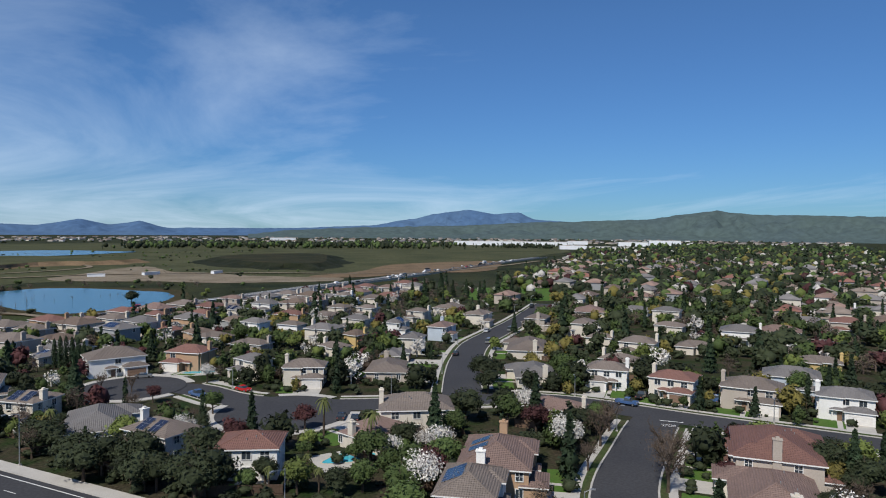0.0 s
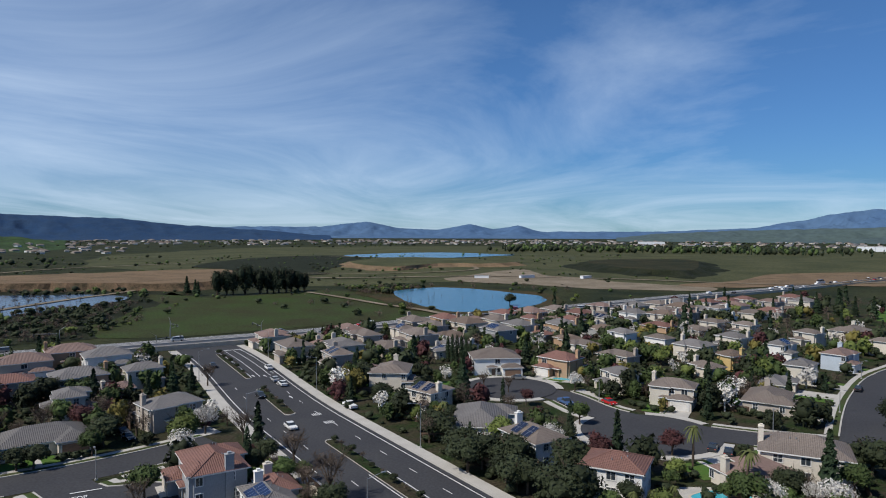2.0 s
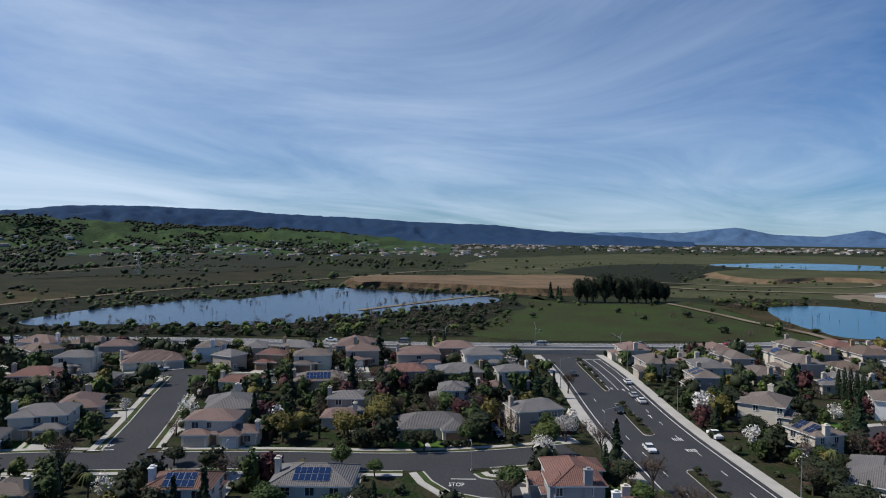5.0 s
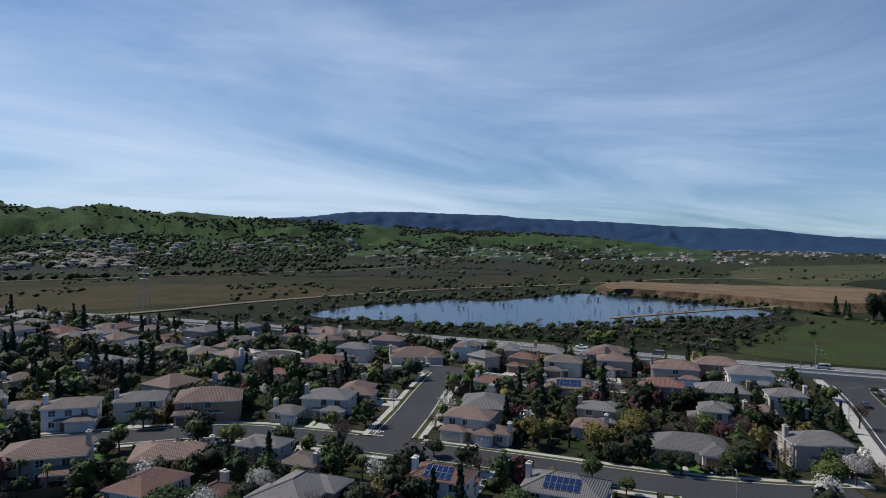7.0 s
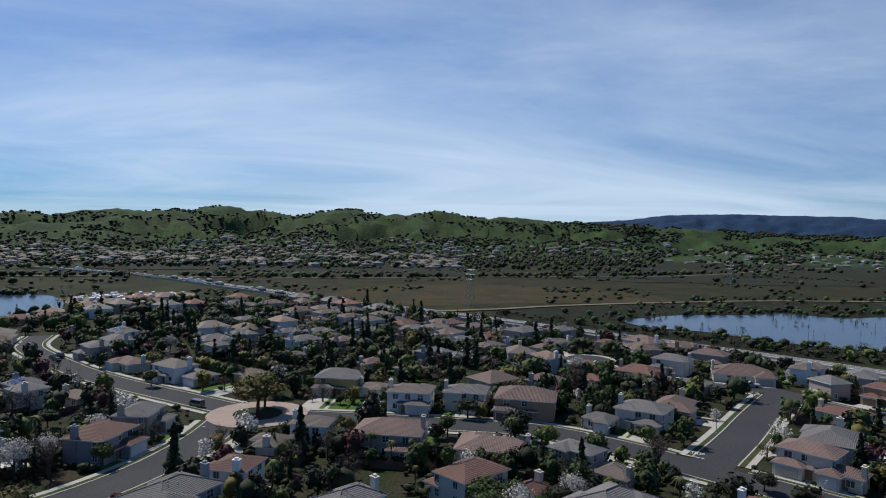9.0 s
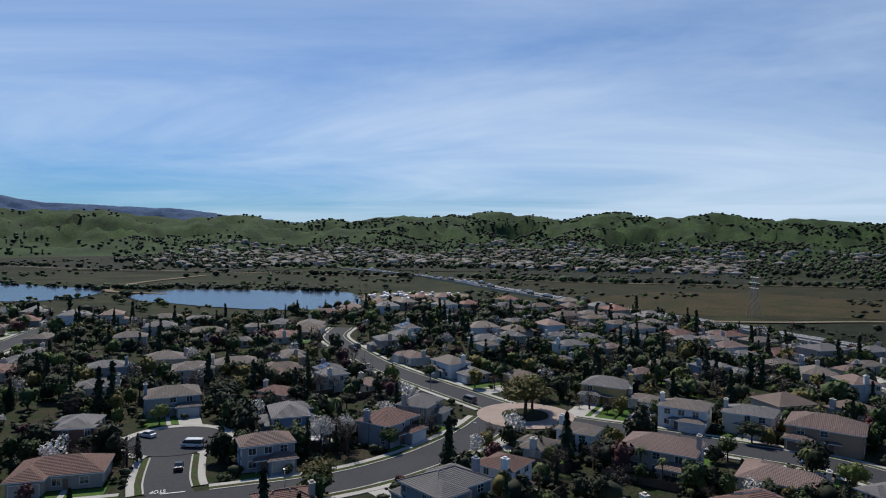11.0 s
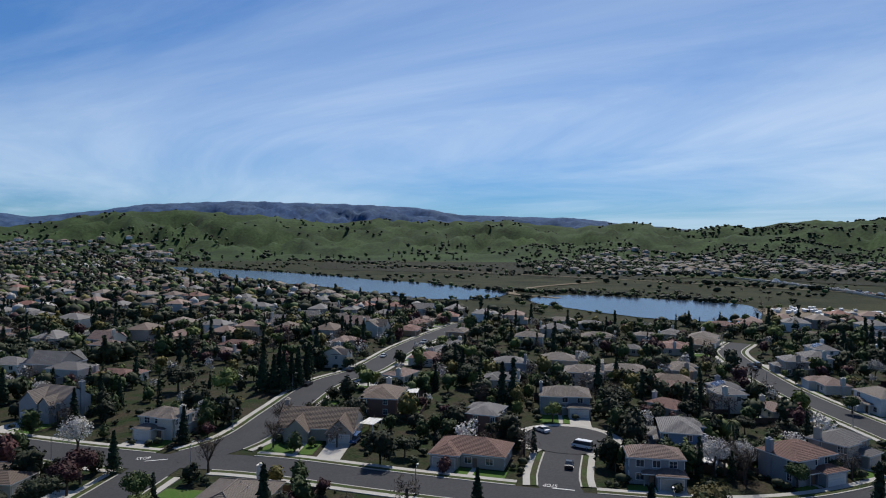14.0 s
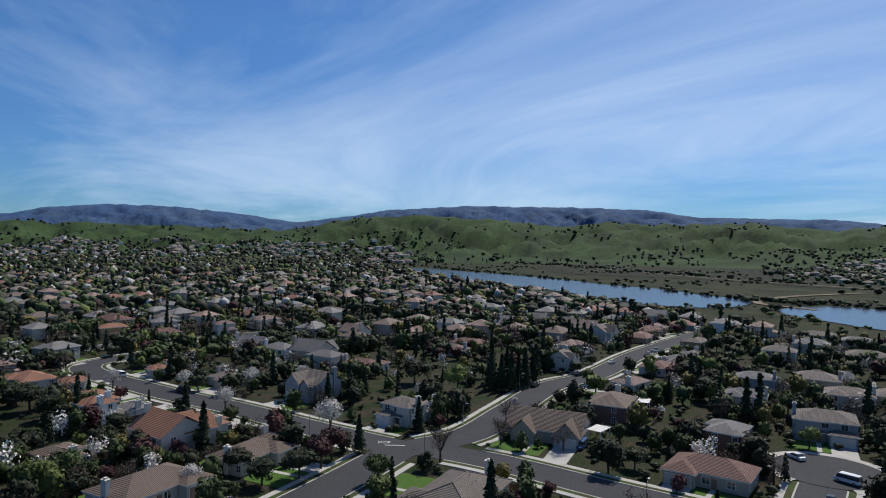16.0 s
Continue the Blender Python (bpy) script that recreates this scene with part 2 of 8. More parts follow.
BLUE_WATER = water("turquoise_water", (0.035, 0.125, 0.20), 0.22)
DARK_WATER = water("dark_water", (0.014, 0.032, 0.062), 0.18)
POOL_WATER = water("pool_water", (0.06, 0.36, 0.44), 0.1)

# ---- building helpers ----
def mesh_of(name, verts, faces, mats=(), which=None, smooth=False):
    me = bpy.data.meshes.new(name)
    me.from_pydata([tuple(v) for v in verts], [], [tuple(f) for f in faces])
    for m in mats:
        me.materials.append(m)
    if which is not None:
        me.polygons.foreach_set("material_index", which)
    if smooth:
        me.polygons.foreach_set("use_smooth", [True] * len(me.polygons))
    me.update()
    return me


def part(name, me, parent, label="", at=None):
    ob = new(name, me)
    if parent is not None:
        ob.parent = parent
    if at is not None:
        ob.matrix_basis = at
    if label:
        tagged(ob, label)
    return ob


def thing(name, label, category, m, group="", kind=""):
    ob = new(name)
    ob.empty_display_size = 0.5
    ob.matrix_basis = m
    return tagged(ob, label, category, group, kind)


BOX_F = [(0, 3, 2, 1), (4, 5, 6, 7), (0, 1, 5, 4), (1, 2, 6, 5), (2, 3, 7, 6), (3, 0, 4, 7)]


def box_v(x0, y0, z0, x1, y1, z1):
    return [(x0, y0, z0), (x1, y0, z0), (x1, y1, z0), (x0, y1, z0), (x0, y0, z1), (x1, y0, z1), (x1, y1, z1), (x0, y1, z1)]


class Pile:
    """Gathers boxes and prisms for one mesh."""

    def __init__(self):
        self.v, self.f, self.k = [], [], []

    def add(self, verts, faces, k=0):
        n = len(self.v)
        self.v += list(verts)
        self.f += [tuple(i + n for i in f) for f in faces]
        self.k += [k] * len(faces)
        return self

    def box(self, x0, y0, z0, x1, y1, z1, k=0):
        return self.add(box_v(x0, y0, z0, x1, y1, z1), BOX_F, k)

    def tube(self, a, b, r0, r1, sides=7, k=0):
        a, b = Vector(a), Vector(b)
        q = (b - a).to_track_quat("Z", "Y")
        ring = [q @ Vector((math.cos(i * 2 * math.pi / sides), math.sin(i * 2 * math.pi / sides), 0)) for i in range(sides)]
        verts = [a + r * r0 for r in ring] + [b + r * r1 for r in ring]
        faces = [(i, (i + 1) % sides, sides + (i + 1) % sides, sides + i) for i in range(sides)]
        return self.add([tuple(v) for v in verts], faces + [tuple(range(sides))[::-1], tuple(range(sides, 2 * sides))], k)

    def mesh(self, name, *mats, smooth=False):
        return mesh_of(name, self.v, self.f, mats, self.k, smooth)


# ---- the lie of the land ----
def polar(az, r, z=0.0):
    a = radians(az)
    return (-math.sin(a) * r, math.cos(a) * r, z)


def ground_sheet():
    xs = [-4900, -3000, -1800, -1000, -500, 0, 500, 1000, 1800, 3000, 4900]
    v = [(x, y, 0.0) for y in xs for x in xs]
    k = len(xs)
    f = [(j * k + i, j * k + i + 1, (j + 1) * k + i + 1, (j + 1) * k + i) for j in range(k - 1) for i in range(k - 1)]
    return tagged(new("ground", mesh_of("ground", v, f, [MEADOW])), "dull green and brown valley floor", "ground", kind="structure")


ground_sheet()


def patch(name, label, mat, outline, z, category="ground", rough=0.06, steps=6):
    """A flat area with a wandering edge through a few corners."""
    pts = []
    n = len(outline)
    span = max(abs(outline[0][0] - outline[n // 2][0]), abs(outline[0][1] - outline[n // 2][1]), 20)
    for i in range(n):
        p0, p1, p2, p3 = [Vector((*outline[(i + j) % n], 0)) for j in (-1, 0, 1, 2)]
        for s in range(steps):
            t = s / steps
            q = 0.5 * (2 * p1 + (p2 - p0) * t + (2 * p0 - 5 * p1 + 4 * p2 - p3) * t * t + (3 * p1 - p0 - 3 * p2 + p3) * t ** 3)
            w = noise.noise(q * (6.0 / span)) * span * rough
            pts.append((q.x + w, q.y + w * 0.7, z))
    me = bpy.data.meshes.new(name)
    bm = bmesh.new()
    bm.faces.new([bm.verts.new(p) for p in pts])
    bmesh.ops.triangulate(bm, faces=bm.faces[:])
    bmesh.ops.recalc_face_normals(bm, faces=bm.faces[:])
    if bm.faces[:][0].normal.z < 0:
        bmesh.ops.reverse_faces(bm, faces=bm.faces[:])
    bm.to_mesh(me)
    bm.free()
    me.materials.append(mat)
    return tagged(new(name, me), label, category, kind="structure")


patch("ground_suburb", "dark planted ground of the gardens", SOIL, [(420, -120), (420, 330), (230, 560), (80, 520), (-50, 380), (-200, 180), (-330, 30), (-420, -100), (-470, -230), (-330, -300), (-250, -430), (-120, -640), (-60, -900), (100, -1000), (500, -900), (600, -500)], 0.03, rough=0.0)
patch("ground_grassland", "dry olive grassland round the old pit", GRASSLAND, [(-950, 850), (-640, 600), (-330, 470), (-230, 545), (-40, 560), (80, 640), (330, 1000), (650, 1800), (-300, 2000), (-1050, 1600)], 0.08)
patch("ground_heath", "brown and green grassland beyond the highway", HEATH, [(-470, -60), (-520, 30), (-600, 140), (-690, 380), (-900, 420), (-1150, 250), (-900, -50), (-760, -260), (-690, -400), (-560, -230)], 0.10)
patch("ground_green_field", "bright green meadow beside the highway", GREEN, [(-358, 372), (-300, 372), (-270, 450), (-205, 425), (-130, 352), (-172, 268), (-226, 216), (-262, 240), (-290, 300)], 0.14)
patch("ground_scrub", "dark scrub round the pond", SCRUB, [(-268, 172), (-240, 215), (-270, 300), (-320, 360), (-420, 400), (-540, 360), (-590, 240), (-560, 120), (-470, 0), (-400, -25), (-330, 75)], 0.12)
patch("ground_gravel_flat", "pale gravel flat of the old pit", SAND, [(-216, 604), (-197, 775), (-128, 689), (-68, 627), (12, 590), (20, 560), (-2, 548), (-72, 543), (-134, 560), (-183, 571)], 0.3, rough=0.06)
patch("ground_dirt_bank", "orange earth strip at the far edge of the pit", DIRT, [(91, 805), (234, 887), (195, 716), (148, 651), (96, 646), (36, 592), (-12, 605), (42, 676)], 0.4, rough=0.04)

def plateau(name, label, mats, outline, height, skirt, rough=0.03):
    """Raised ground with gullied, sloping sides that run out beyond its upper edge."""
    n, steps = len(outline), 14
    cx, cy = sum(p[0] for p in outline) / n, sum(p[1] for p in outline) / n
    span = max(max(p[0] for p in outline) - cx, 30)
    rings = [[], [], [], []]
    for i in range(n):
        p0, p1, p2, p3 = [Vector((*outline[(i + j) % n], 0)) for j in (-1, 0, 1, 2)]
        for k in range(steps):
            t = k / steps
            q = 0.5 * (2 * p1 + (p2 - p0) * t + (2 * p0 - 5 * p1 + 4 * p2 - p3) * t * t + (3 * p1 - p0 - 3 * p2 + p3) * t ** 3)
            away = (q - Vector((cx, cy, 0))).normalized()
            w = noise.fractal(q * 0.05, 0.8, 2.0, 4)
            q = q + away * w * span * rough
            for ring, out, z in ((0, -6.0, height), (1, 0.0, height - 0.4 + w * 0.5), (2, skirt * (0.45 + 0.3 * w), height * (0.35 + 0.25 * w)), (3, skirt * (1.0 + 0.4 * w), -0.1)):
                e = q + away * out
                rings[ring].append((e.x, e.y, z))
    m = len(rings[0])
    v = [p for r in rings for p in r]
    f = [tuple(range(m))] + [(r * m + i, (r + 1) * m + i, (r + 1) * m + (i + 1) % m, r * m + (i + 1) % m) for r in range(3) for i in range(m)]
    me = mesh_of(name, v, f, mats, [0] * (1 + m) + [1] * (2 * m))
    bm = bmesh.new()
    bm.from_mesh(me)
    bmesh.ops.recalc_face_normals(bm, faces=bm.faces[:])
    if bm.faces[:][0].normal.z < 0:
        bmesh.ops.reverse_faces(bm, faces=bm.faces[:])
    bmesh.ops.triangulate(bm, faces=[q for q in bm.faces if len(q.verts) > 4])
    bm.to_mesh(me)
    bm.free()
    return tagged(new(name, me), label, "ground", kind="structure")


plateau("ground_earthworks", "bare orange-brown earth bank by the pond", (DIRT, BANK), [(-505, 318), (-494, 336), (-460, 364), (-416, 384), (-372, 398), (-356, 420), (-369, 458), (-439, 560), (-490, 540), (-520, 470), (-556, 420), (-577, 376), (-555, 340)], 6.0, 9.0)
plateau("ground_dark_mound", "dark weedy mound of the pit", (HEATH, SCRUB), [(-125, 880), (-105, 990), (-4, 1030), (10, 860), (-3, 740), (-55, 750)], 6.0, 35.0)
plateau("ground_pit_shelf", "low earth shelf above the turquoise pond", (GRASSLAND, DIRT), [(-330, 700), (-300, 800), (-245, 820), (-235, 900), (-420, 960), (-430, 800)], 5.0, 16.0)
patch("ground_russet_field", "russet rough grass beyond the highway", RUSSET, [(-495, -175), (-640, -150), (-683, -48), (-640, 60), (-560, 110), (-520, 42), (-487, -34), (-462, -89)], 0.16, rough=0.03)
patch("ground_dark_field", "dark ploughed field beyond the farm track", FARM, [(-963, -458), (-1107, -280), (-935, -96), (-845, -86), (-722, -338)], 0.18, rough=0.02)
for sy, ex, mat, words in ((-1500, 560, GREEN, "green pasture strip beyond the lake"), (-1150, 620, FARM, "dark vineyard strip beyond the lake"), (-820, 700, GREEN, "green pasture by the farm track"), (-600, 800, FARM, "dark vineyard below the hills"), (-1750, 700, FARM, "dark field before the southern hills")):
    patch("ground_field_strip", words, mat, [(-ex, sy), (-ex - 280, sy - 60), (-ex - 360, sy + 160), (-ex - 60, sy + 190)], 0.62, rough=0.02)
patch("ground_far_dark", "dark ploughed land in the distance", SCRUB, [(-597, 692), (-675, 946), (-602, 1071), (-419, 892), (-411, 705), (-354, 596), (-448, 617)], 0.6)
patch("ground_vineyard", "dark vineyard below the hills", FARM, [(-800, 60), (-1120, 60), (-1500, 420), (-1250, 640), (-850, 420)], 0.5)
patch("ground_farmland", "dark fields beyond the lake", FARM, [(-560, -700), (-800, -760), (-1250, -1500), (-1000, -2100), (-500, -1700), (-330, -1100)], 0.5)
patch("ground_park", "mown green park lawn among trees", LAWN, [(95, 395), (110, 470), (165, 480), (185, 430), (150, 390)], 0.12)
patch("ground_pond_bank", "muddy brown banks of the turquoise pond", RUSSET, [(-232, 440), (-226, 484), (-200, 516), (-160, 512), (-128, 500), (-98, 484), (-80, 452), (-78, 410), (-88, 374), (-104, 354), (-124, 344), (-146, 350), (-172, 372), (-205, 410)], 0.5, rough=0.03)
patch("water_blue_pond", "turquoise pond with drowned trees", BLUE_WATER, [(-208, 448), (-206, 474), (-190, 500), (-165, 499), (-142, 489), (-120, 476), (-105, 468), (-93, 450), (-88, 415), (-95, 385), (-107, 366), (-121, 353), (-139, 362), (-161, 381), (-185, 414)], 0.55, "water", 0.02)
patch("water_dark_pond", "dark blue reedy pond", DARK_WATER, [(-414, 50), (-450, 84), (-463, 127), (-485, 160), (-464, 190), (-481, 230), (-507, 271), (-512, 305), (-479, 314), (-432, 329), (-393, 354), (-352, 346), (-333, 292), (-333, 254), (-324, 222), (-328, 160), (-334, 135), (-347, 115), (-374, 86), (-382, 62)], 0.45, "water", 0.02)
patch("water_south_pond", "pale blue pond at the edge of the houses", DARK_WATER, [(-320, -478), (-380, -494), (-425, -430), (-450, -369), (-366, -290), (-318, -318), (-305, -364), (-300, -440)], 0.45, "water", 0.03)
patch("water_lake", "long blue lake behind the houses", DARK_WATER, [(-60, -1200), (-195, -1020), (-285, -768), (-335, -560), (-262, -488), (-205, -600), (-135, -800), (-90, -950)], 0.5, "water", 0.03)
patch("water_far_lake", "thin turquoise lake in the distance", BLUE_WATER, [(-595, 1079), (-555, 1255), (-467, 1317), (-349, 1261), (-314, 1234), (-379, 1067), (-470, 1020)], 0.7, "water", 0.03)


# ---- hills ----
HILL_ROWS = 44


def hills(name, label, mat, crest_line, crest, near, far, step, rugged, cut, grain=0.0040):
    """A ring of land whose crest follows a few (bearing, rise in degrees) marks, with its own spurs and gullies."""
    lo, hi = crest_line[0][0], crest_line[-1][0]
    n = int((hi - lo) / step) + 1
    rows = HILL_ROWS
    verts = []
    for i in range(n):
        az = lo + i * step
        k = max(a for a in range(len(crest_line) - 1) if crest_line[a][0] <= az or a == 0)
        (a0, e0), (a1, e1) = crest_line[k], crest_line[k + 1]
        t = min(1.0, (az - a0) / (a1 - a0))
        rise = e0 + (e1 - e0) * (0.5 * t + 0.5 * t * t * (3 - 2 * t)) + noise.fractal(Vector((az * 0.9, crest * 0.01, 0)), 0.8, 2.0, 4) * rugged * 0.10
        for j in range(rows):
            r = near + (far - near) * j / (rows - 1)
            if r < crest:
                q = (r - near) / (crest - near)
                shape = q * q * (3 - 2 * q)
            else:
                shape = 1 - 0.6 * (r - crest) / (far - crest)
            x, y, _ = polar(az, r)
            rough = -abs(noise.fractal(Vector((x, y, 0)) * grain, 0.8, 2.1, 5)) * cut
            rough *= min(1.0, abs(r - crest) / (crest - near) * 2.2)
            top = max(0.0, 46 + crest * math.tan(radians(rise)))
            verts.append((x, y, max(-2.0, shape * (top + rough * top * 0.4) - 1.0)))
    faces = [(i * rows + j, i * rows + j + 1, (i + 1) * rows + j + 1, (i + 1) * rows + j) for i in range(n - 1) for j in range(rows - 1)]
    me = mesh_of(name, verts, [f[::-1] for f in faces], [mat], smooth=True)
    return tagged(new(name, me), label, "hills", kind="structure"), verts


HILL_GREEN = material("hill_grass", (0.041, 0.072, 0.025), 0.95, 0.44, 90.0, 12.0, 0.0, second=(0.020, 0.034, 0.014), gloss=0.1)
# woods painted blue: the haze of the air is in the colour
HILL_WOOD_HAZE = material("hazed_wooded_slope", (0.019, 0.047, 0.104), 0.95, 0.26, 60.0, 8.0, 0.0, second=(0.028, 0.052, 0.090), gloss=0.1)
# pale blue stands in for miles of haze before these mountains
HILL_FAR_HAZE = material("haze_blue_ridge", (0.062, 0.118, 0.215), 0.95, 0.15, 300.0, 8.0, 0.0, second=(0.09, 0.14, 0.19), gloss=0.1)
# olive grass shifted towards blue, so distance haze is part of the colour
HILL_OLIVE_HAZE = material("hazed_olive_hills", (0.070, 0.10, 0.095), 0.95, 0.20, 260.0, 10.0, 0.0, second=(0.055, 0.08, 0.10), gloss=0.1)
# blue of haze and of the shaded near side, painted as base colour
HILL_SOUTH_HAZE = material("hazed_southern_ridge", (0.040, 0.082, 0.175), 0.95, 0.3, 160.0, 8.0, 0.0, second=(0.062, 0.10, 0.150), gloss=0.1)
GREEN_RIDGE = hills("hills_green", "green grassy hills dotted with oaks", HILL_GREEN, [(50, -0.9), (56, -0.1), (63, 0.4), (70, 0.55), (76, 0.85), (84, 1.3), (88, 1.35), (93, 1.8), (95, 1.6), (99, 2.22), (103, 1.78), (107, 2.28), (111, 1.62), (117, 2.28), (120, 1.83), (126, 1.74), (129, 1.35), (131, 1.48), (134, 1.05), (138, 1.68), (143, 1.25), (149, 1.8), (156, 1.65), (160, 1.85), (163, 1.42), (170, 2.05), (176, 2.28), (181, 1.95), (187, 0.85), (196, 1.15), (207, 1.2), (222, 0.8)], 2500, 1450, 3300, 0.4, 2.2, 3.4)
hills("hills_wooded", "dark wooded ridge, blue haze painted into its colour", HILL_WOOD_HAZE, [(30, -0.4), (37, 0.13), (41, 0.4), (47, 0.95), (52, 1.1), (59, 1.48), (64, 1.65), (68, 1.95), (76, 2.13), (80, 2.04), (84, 1.54), (92, 1.0), (100, 0.4)], 3900, 3350, 4300, 0.3, 0.7, 1.2, 0.0065)
hills("hills_far", "mountains on the horizon, coloured with blue haze", HILL_FAR_HAZE, [(-60, 0.3), (-26, 0.4), (-18.5, 0.9), (-17, 1.5), (-15, 1.36), (-12.8, 1.74), (-10, 1.38), (-8, 0.9), (-4, 0.28), (3, 0.02), (12, 0.0), (14, 0.5), (16, 0.22), (18, 0.6), (21, 0.14), (24, 0.25), (27, 0.82), (31, 0.38), (36, 0.37), (44, 0.2), (52, 0.2)], 4600, 4150, 4850, 0.25, 0.5, 2.6, 0.0040)
hills("hills_olive", "low olive hills, bluish haze mixed into their colour", HILL_OLIVE_HAZE, [(-62, 1.0), (-44, 1.14), (-37, 1.3), (-33, 1.65), (-30, 1.3), (-27, 0.9), (-21, 0.76), (-11, 0.32), (-4, 0.15), (2, -0.1), (6, -0.5)], 3700, 3100, 4150, 0.3, 0.6, 3.2, 0.0045)
hills("hills_south", "mountains behind the green hills, painted in hazy blue", HILL_SOUTH_HAZE, [(125, 0.2), (138, 1.4), (143, 2.0), (152, 2.18), (157, 2.85), (163, 3.04), (171, 3.1), (178, 2.7), (182, 2.0), (186, 1.5), (191, 2.16), (196, 2.58), (200, 2.6), (204, 2.28), (207, 1.65), (225, 1.5)], 4500, 3600, 4850, 0.3, 0.8, 1.5, 0.0050)

# ---- roads ----
ALONG = Vector((-0.803, 0.596, 0))
ACROSS = Vector((0.596, 0.803, 0))


def on_arterial(s, o, z=0.0):
    """A place beside the middle of the wide road, which swings out before the crossing."""
    k = min(1.0, max(0.0, (s - 150) / 100))
    p = ACROSS * (58.8 + 5.6 * k * k * (3 - 2 * k) + o) + ALONG * s
    return Vector((p.x, p.y, z))


ROADS = [
    ("arterial", 22.6, [tuple(on_arterial(s, 0)[:2]) for s in (-250, -150, -50, 50, 120, 150, 170, 190, 210, 230, 250, 270, 286)]),
    ("highway", 26.0, [(340, 1000), (200, 800), (67, 592), (-6, 492), (-58, 412), (-104, 350), (-150, 270), (-202, 203), (-246, 152), (-300, 95), (-362, 14), (-425, -72), (-480, -155), (-560, -262), (-690, -445), (-800, -700), (-1002, -1188)]),
    ("court_road", 10.5, [(-50, 190), (-34, 186), (-20, 172), (0, 164), (22, 162), (38, 163), (54, 161), (66, 154), (82, 139), (104, 121), (140, 92), (200, 45)]),
    ("hill_road", 10.5, [(36, 165), (42, 192), (48, 214), (58, 242), (73, 268), (95, 305), (130, 370)]),
    ("side_road", 10.5, [(34, 62), (48, 98), (62, 120), (75, 138), (80, 141)]),
    ("grove_road", 10.5, [(-96, 118), (-103, 102), (-114, 84), (-134, 60), (-152, 36), (-164, 20), (-174, 0), (-175, -22), (-175, -45), (-174, -62)]),
    ("spur_road", 9.0, [(-110, 90), (-96, 86), (-84, 92), (-66, 78)]),
    ("north_lane", 9.5, [(-154, 38), (-178, 51), (-202, 63), (-234, 80)]),
    ("bank_lane", 9.0, [(-170, 156), (-186, 132), (-203, 102), (-221, 84), (-235, 78), (-238, 58), (-255, 30), (-275, 18)]),
    ("oak_road", 9.5, [(-178, -86), (-186, -104), (-205, -145), (-226, -178), (-252, -212), (-280, -230)]),
    ("front_road", 10.0, [(-166, -80), (-150, -78), (-128, -79), (-108, -85), (-90, -97), (-74, -110), (-54, -128), (-34, -147), (-18, -158)]),
    ("bulb_road", 8.5, [(-82, -103), (-88, -114), (-104, -133)]),
    ("lake_road", 10.5, [(-16, -158), (-32, -168), (-48, -192), (-68, -222), (-90, -240), (-122, -280), (-150, -310), (-190, -350)]),
    ("east_road", 10.5, [(-16, -156), (8, -176), (34, -200), (62, -223), (100, -265), (82, -300)]),
    ("near_road", 10.5, [(-14, -158), (4, -130), (20, -108), (50, -70), (100, -30)]),
    ("terrace_road", 9.0, [(130, -300), (100, -320), (60, -345), (20, -380), (-40, -430)]),
]
BULBS = [(-49, 189, 13.5), (-8, 158, 15.5), (-106, -135, 11.5), (-279, 20, 9)]
KERB = 0.16


def smooth_line(points, step=4.0):
    pts, out = [Vector((*p, 0)) for p in points], []
    pts = [2 * pts[0] - pts[1]] + pts + [2 * pts[-1] - pts[-2]]
    for p0, p1, p2, p3 in zip(pts, pts[1:], pts[2:], pts[3:]):
        n = max(2, int((p2 - p1).length / step))
        for s in range(n):
            t = s / n
            out.append(0.5 * (2 * p1 + (p2 - p0) * t + (2 * p0 - 5 * p1 + 4 * p2 - p3) * t * t + (3 * p1 - p0 - 3 * p2 + p3) * t ** 3))
    return out + [pts[-2]]


LINES = {name: (width, smooth_line(points)) for name, width, points in ROADS}


def sides_of(line):
    out = []
    for i, p in enumerate(line):
        d = (line[min(i + 1, len(line) - 1)] - line[max(i - 1, 0)]).normalized()
        out.append(Vector((-d.y, d.x, 0)))
    return out


def road_gap(x, y, skip=""):
    """How far a place lies from the nearest road's edge; negative on a road."""
    best = 1e9
    for name, (width, line) in LINES.items():
        if name == skip:
            continue
        arr = ROAD_ARR[name]
        best = min(best, float(np.sqrt(((arr - (x, y)) ** 2).sum(1).min())) - width / 2)
    for bx, by, r in BULBS:
        best = min(best, math.hypot(x - bx, y - by) - r)
    return best


ROAD_ARR = {name: np.array([(p.x, p.y) for p in line]) for name, (_, line) in LINES.items()}


def ribbon(line, side, a, b, z, thick=0.0):
    """A strip between the offsets a and b from a line."""
    v, f = [], []
    for p, s in zip(line, side):
        for o, h in ((a, z), (b, z)) + (((a, z - thick), (b, z - thick)) if thick else ()):
            q = p + s * o
            v.append((q.x, q.y, h))
    k = 4 if thick else 2
    for i in range(len(line) - 1):
        m, n = i * k, (i + 1) * k
        f.append((m, m + 1, n + 1, n) if a > b else (m + 1, m, n, n + 1))
        if thick:
            f += [(m, n, n + 2, m + 2), (m + 1, m + 3, n + 3, n + 1)]
    return v, f


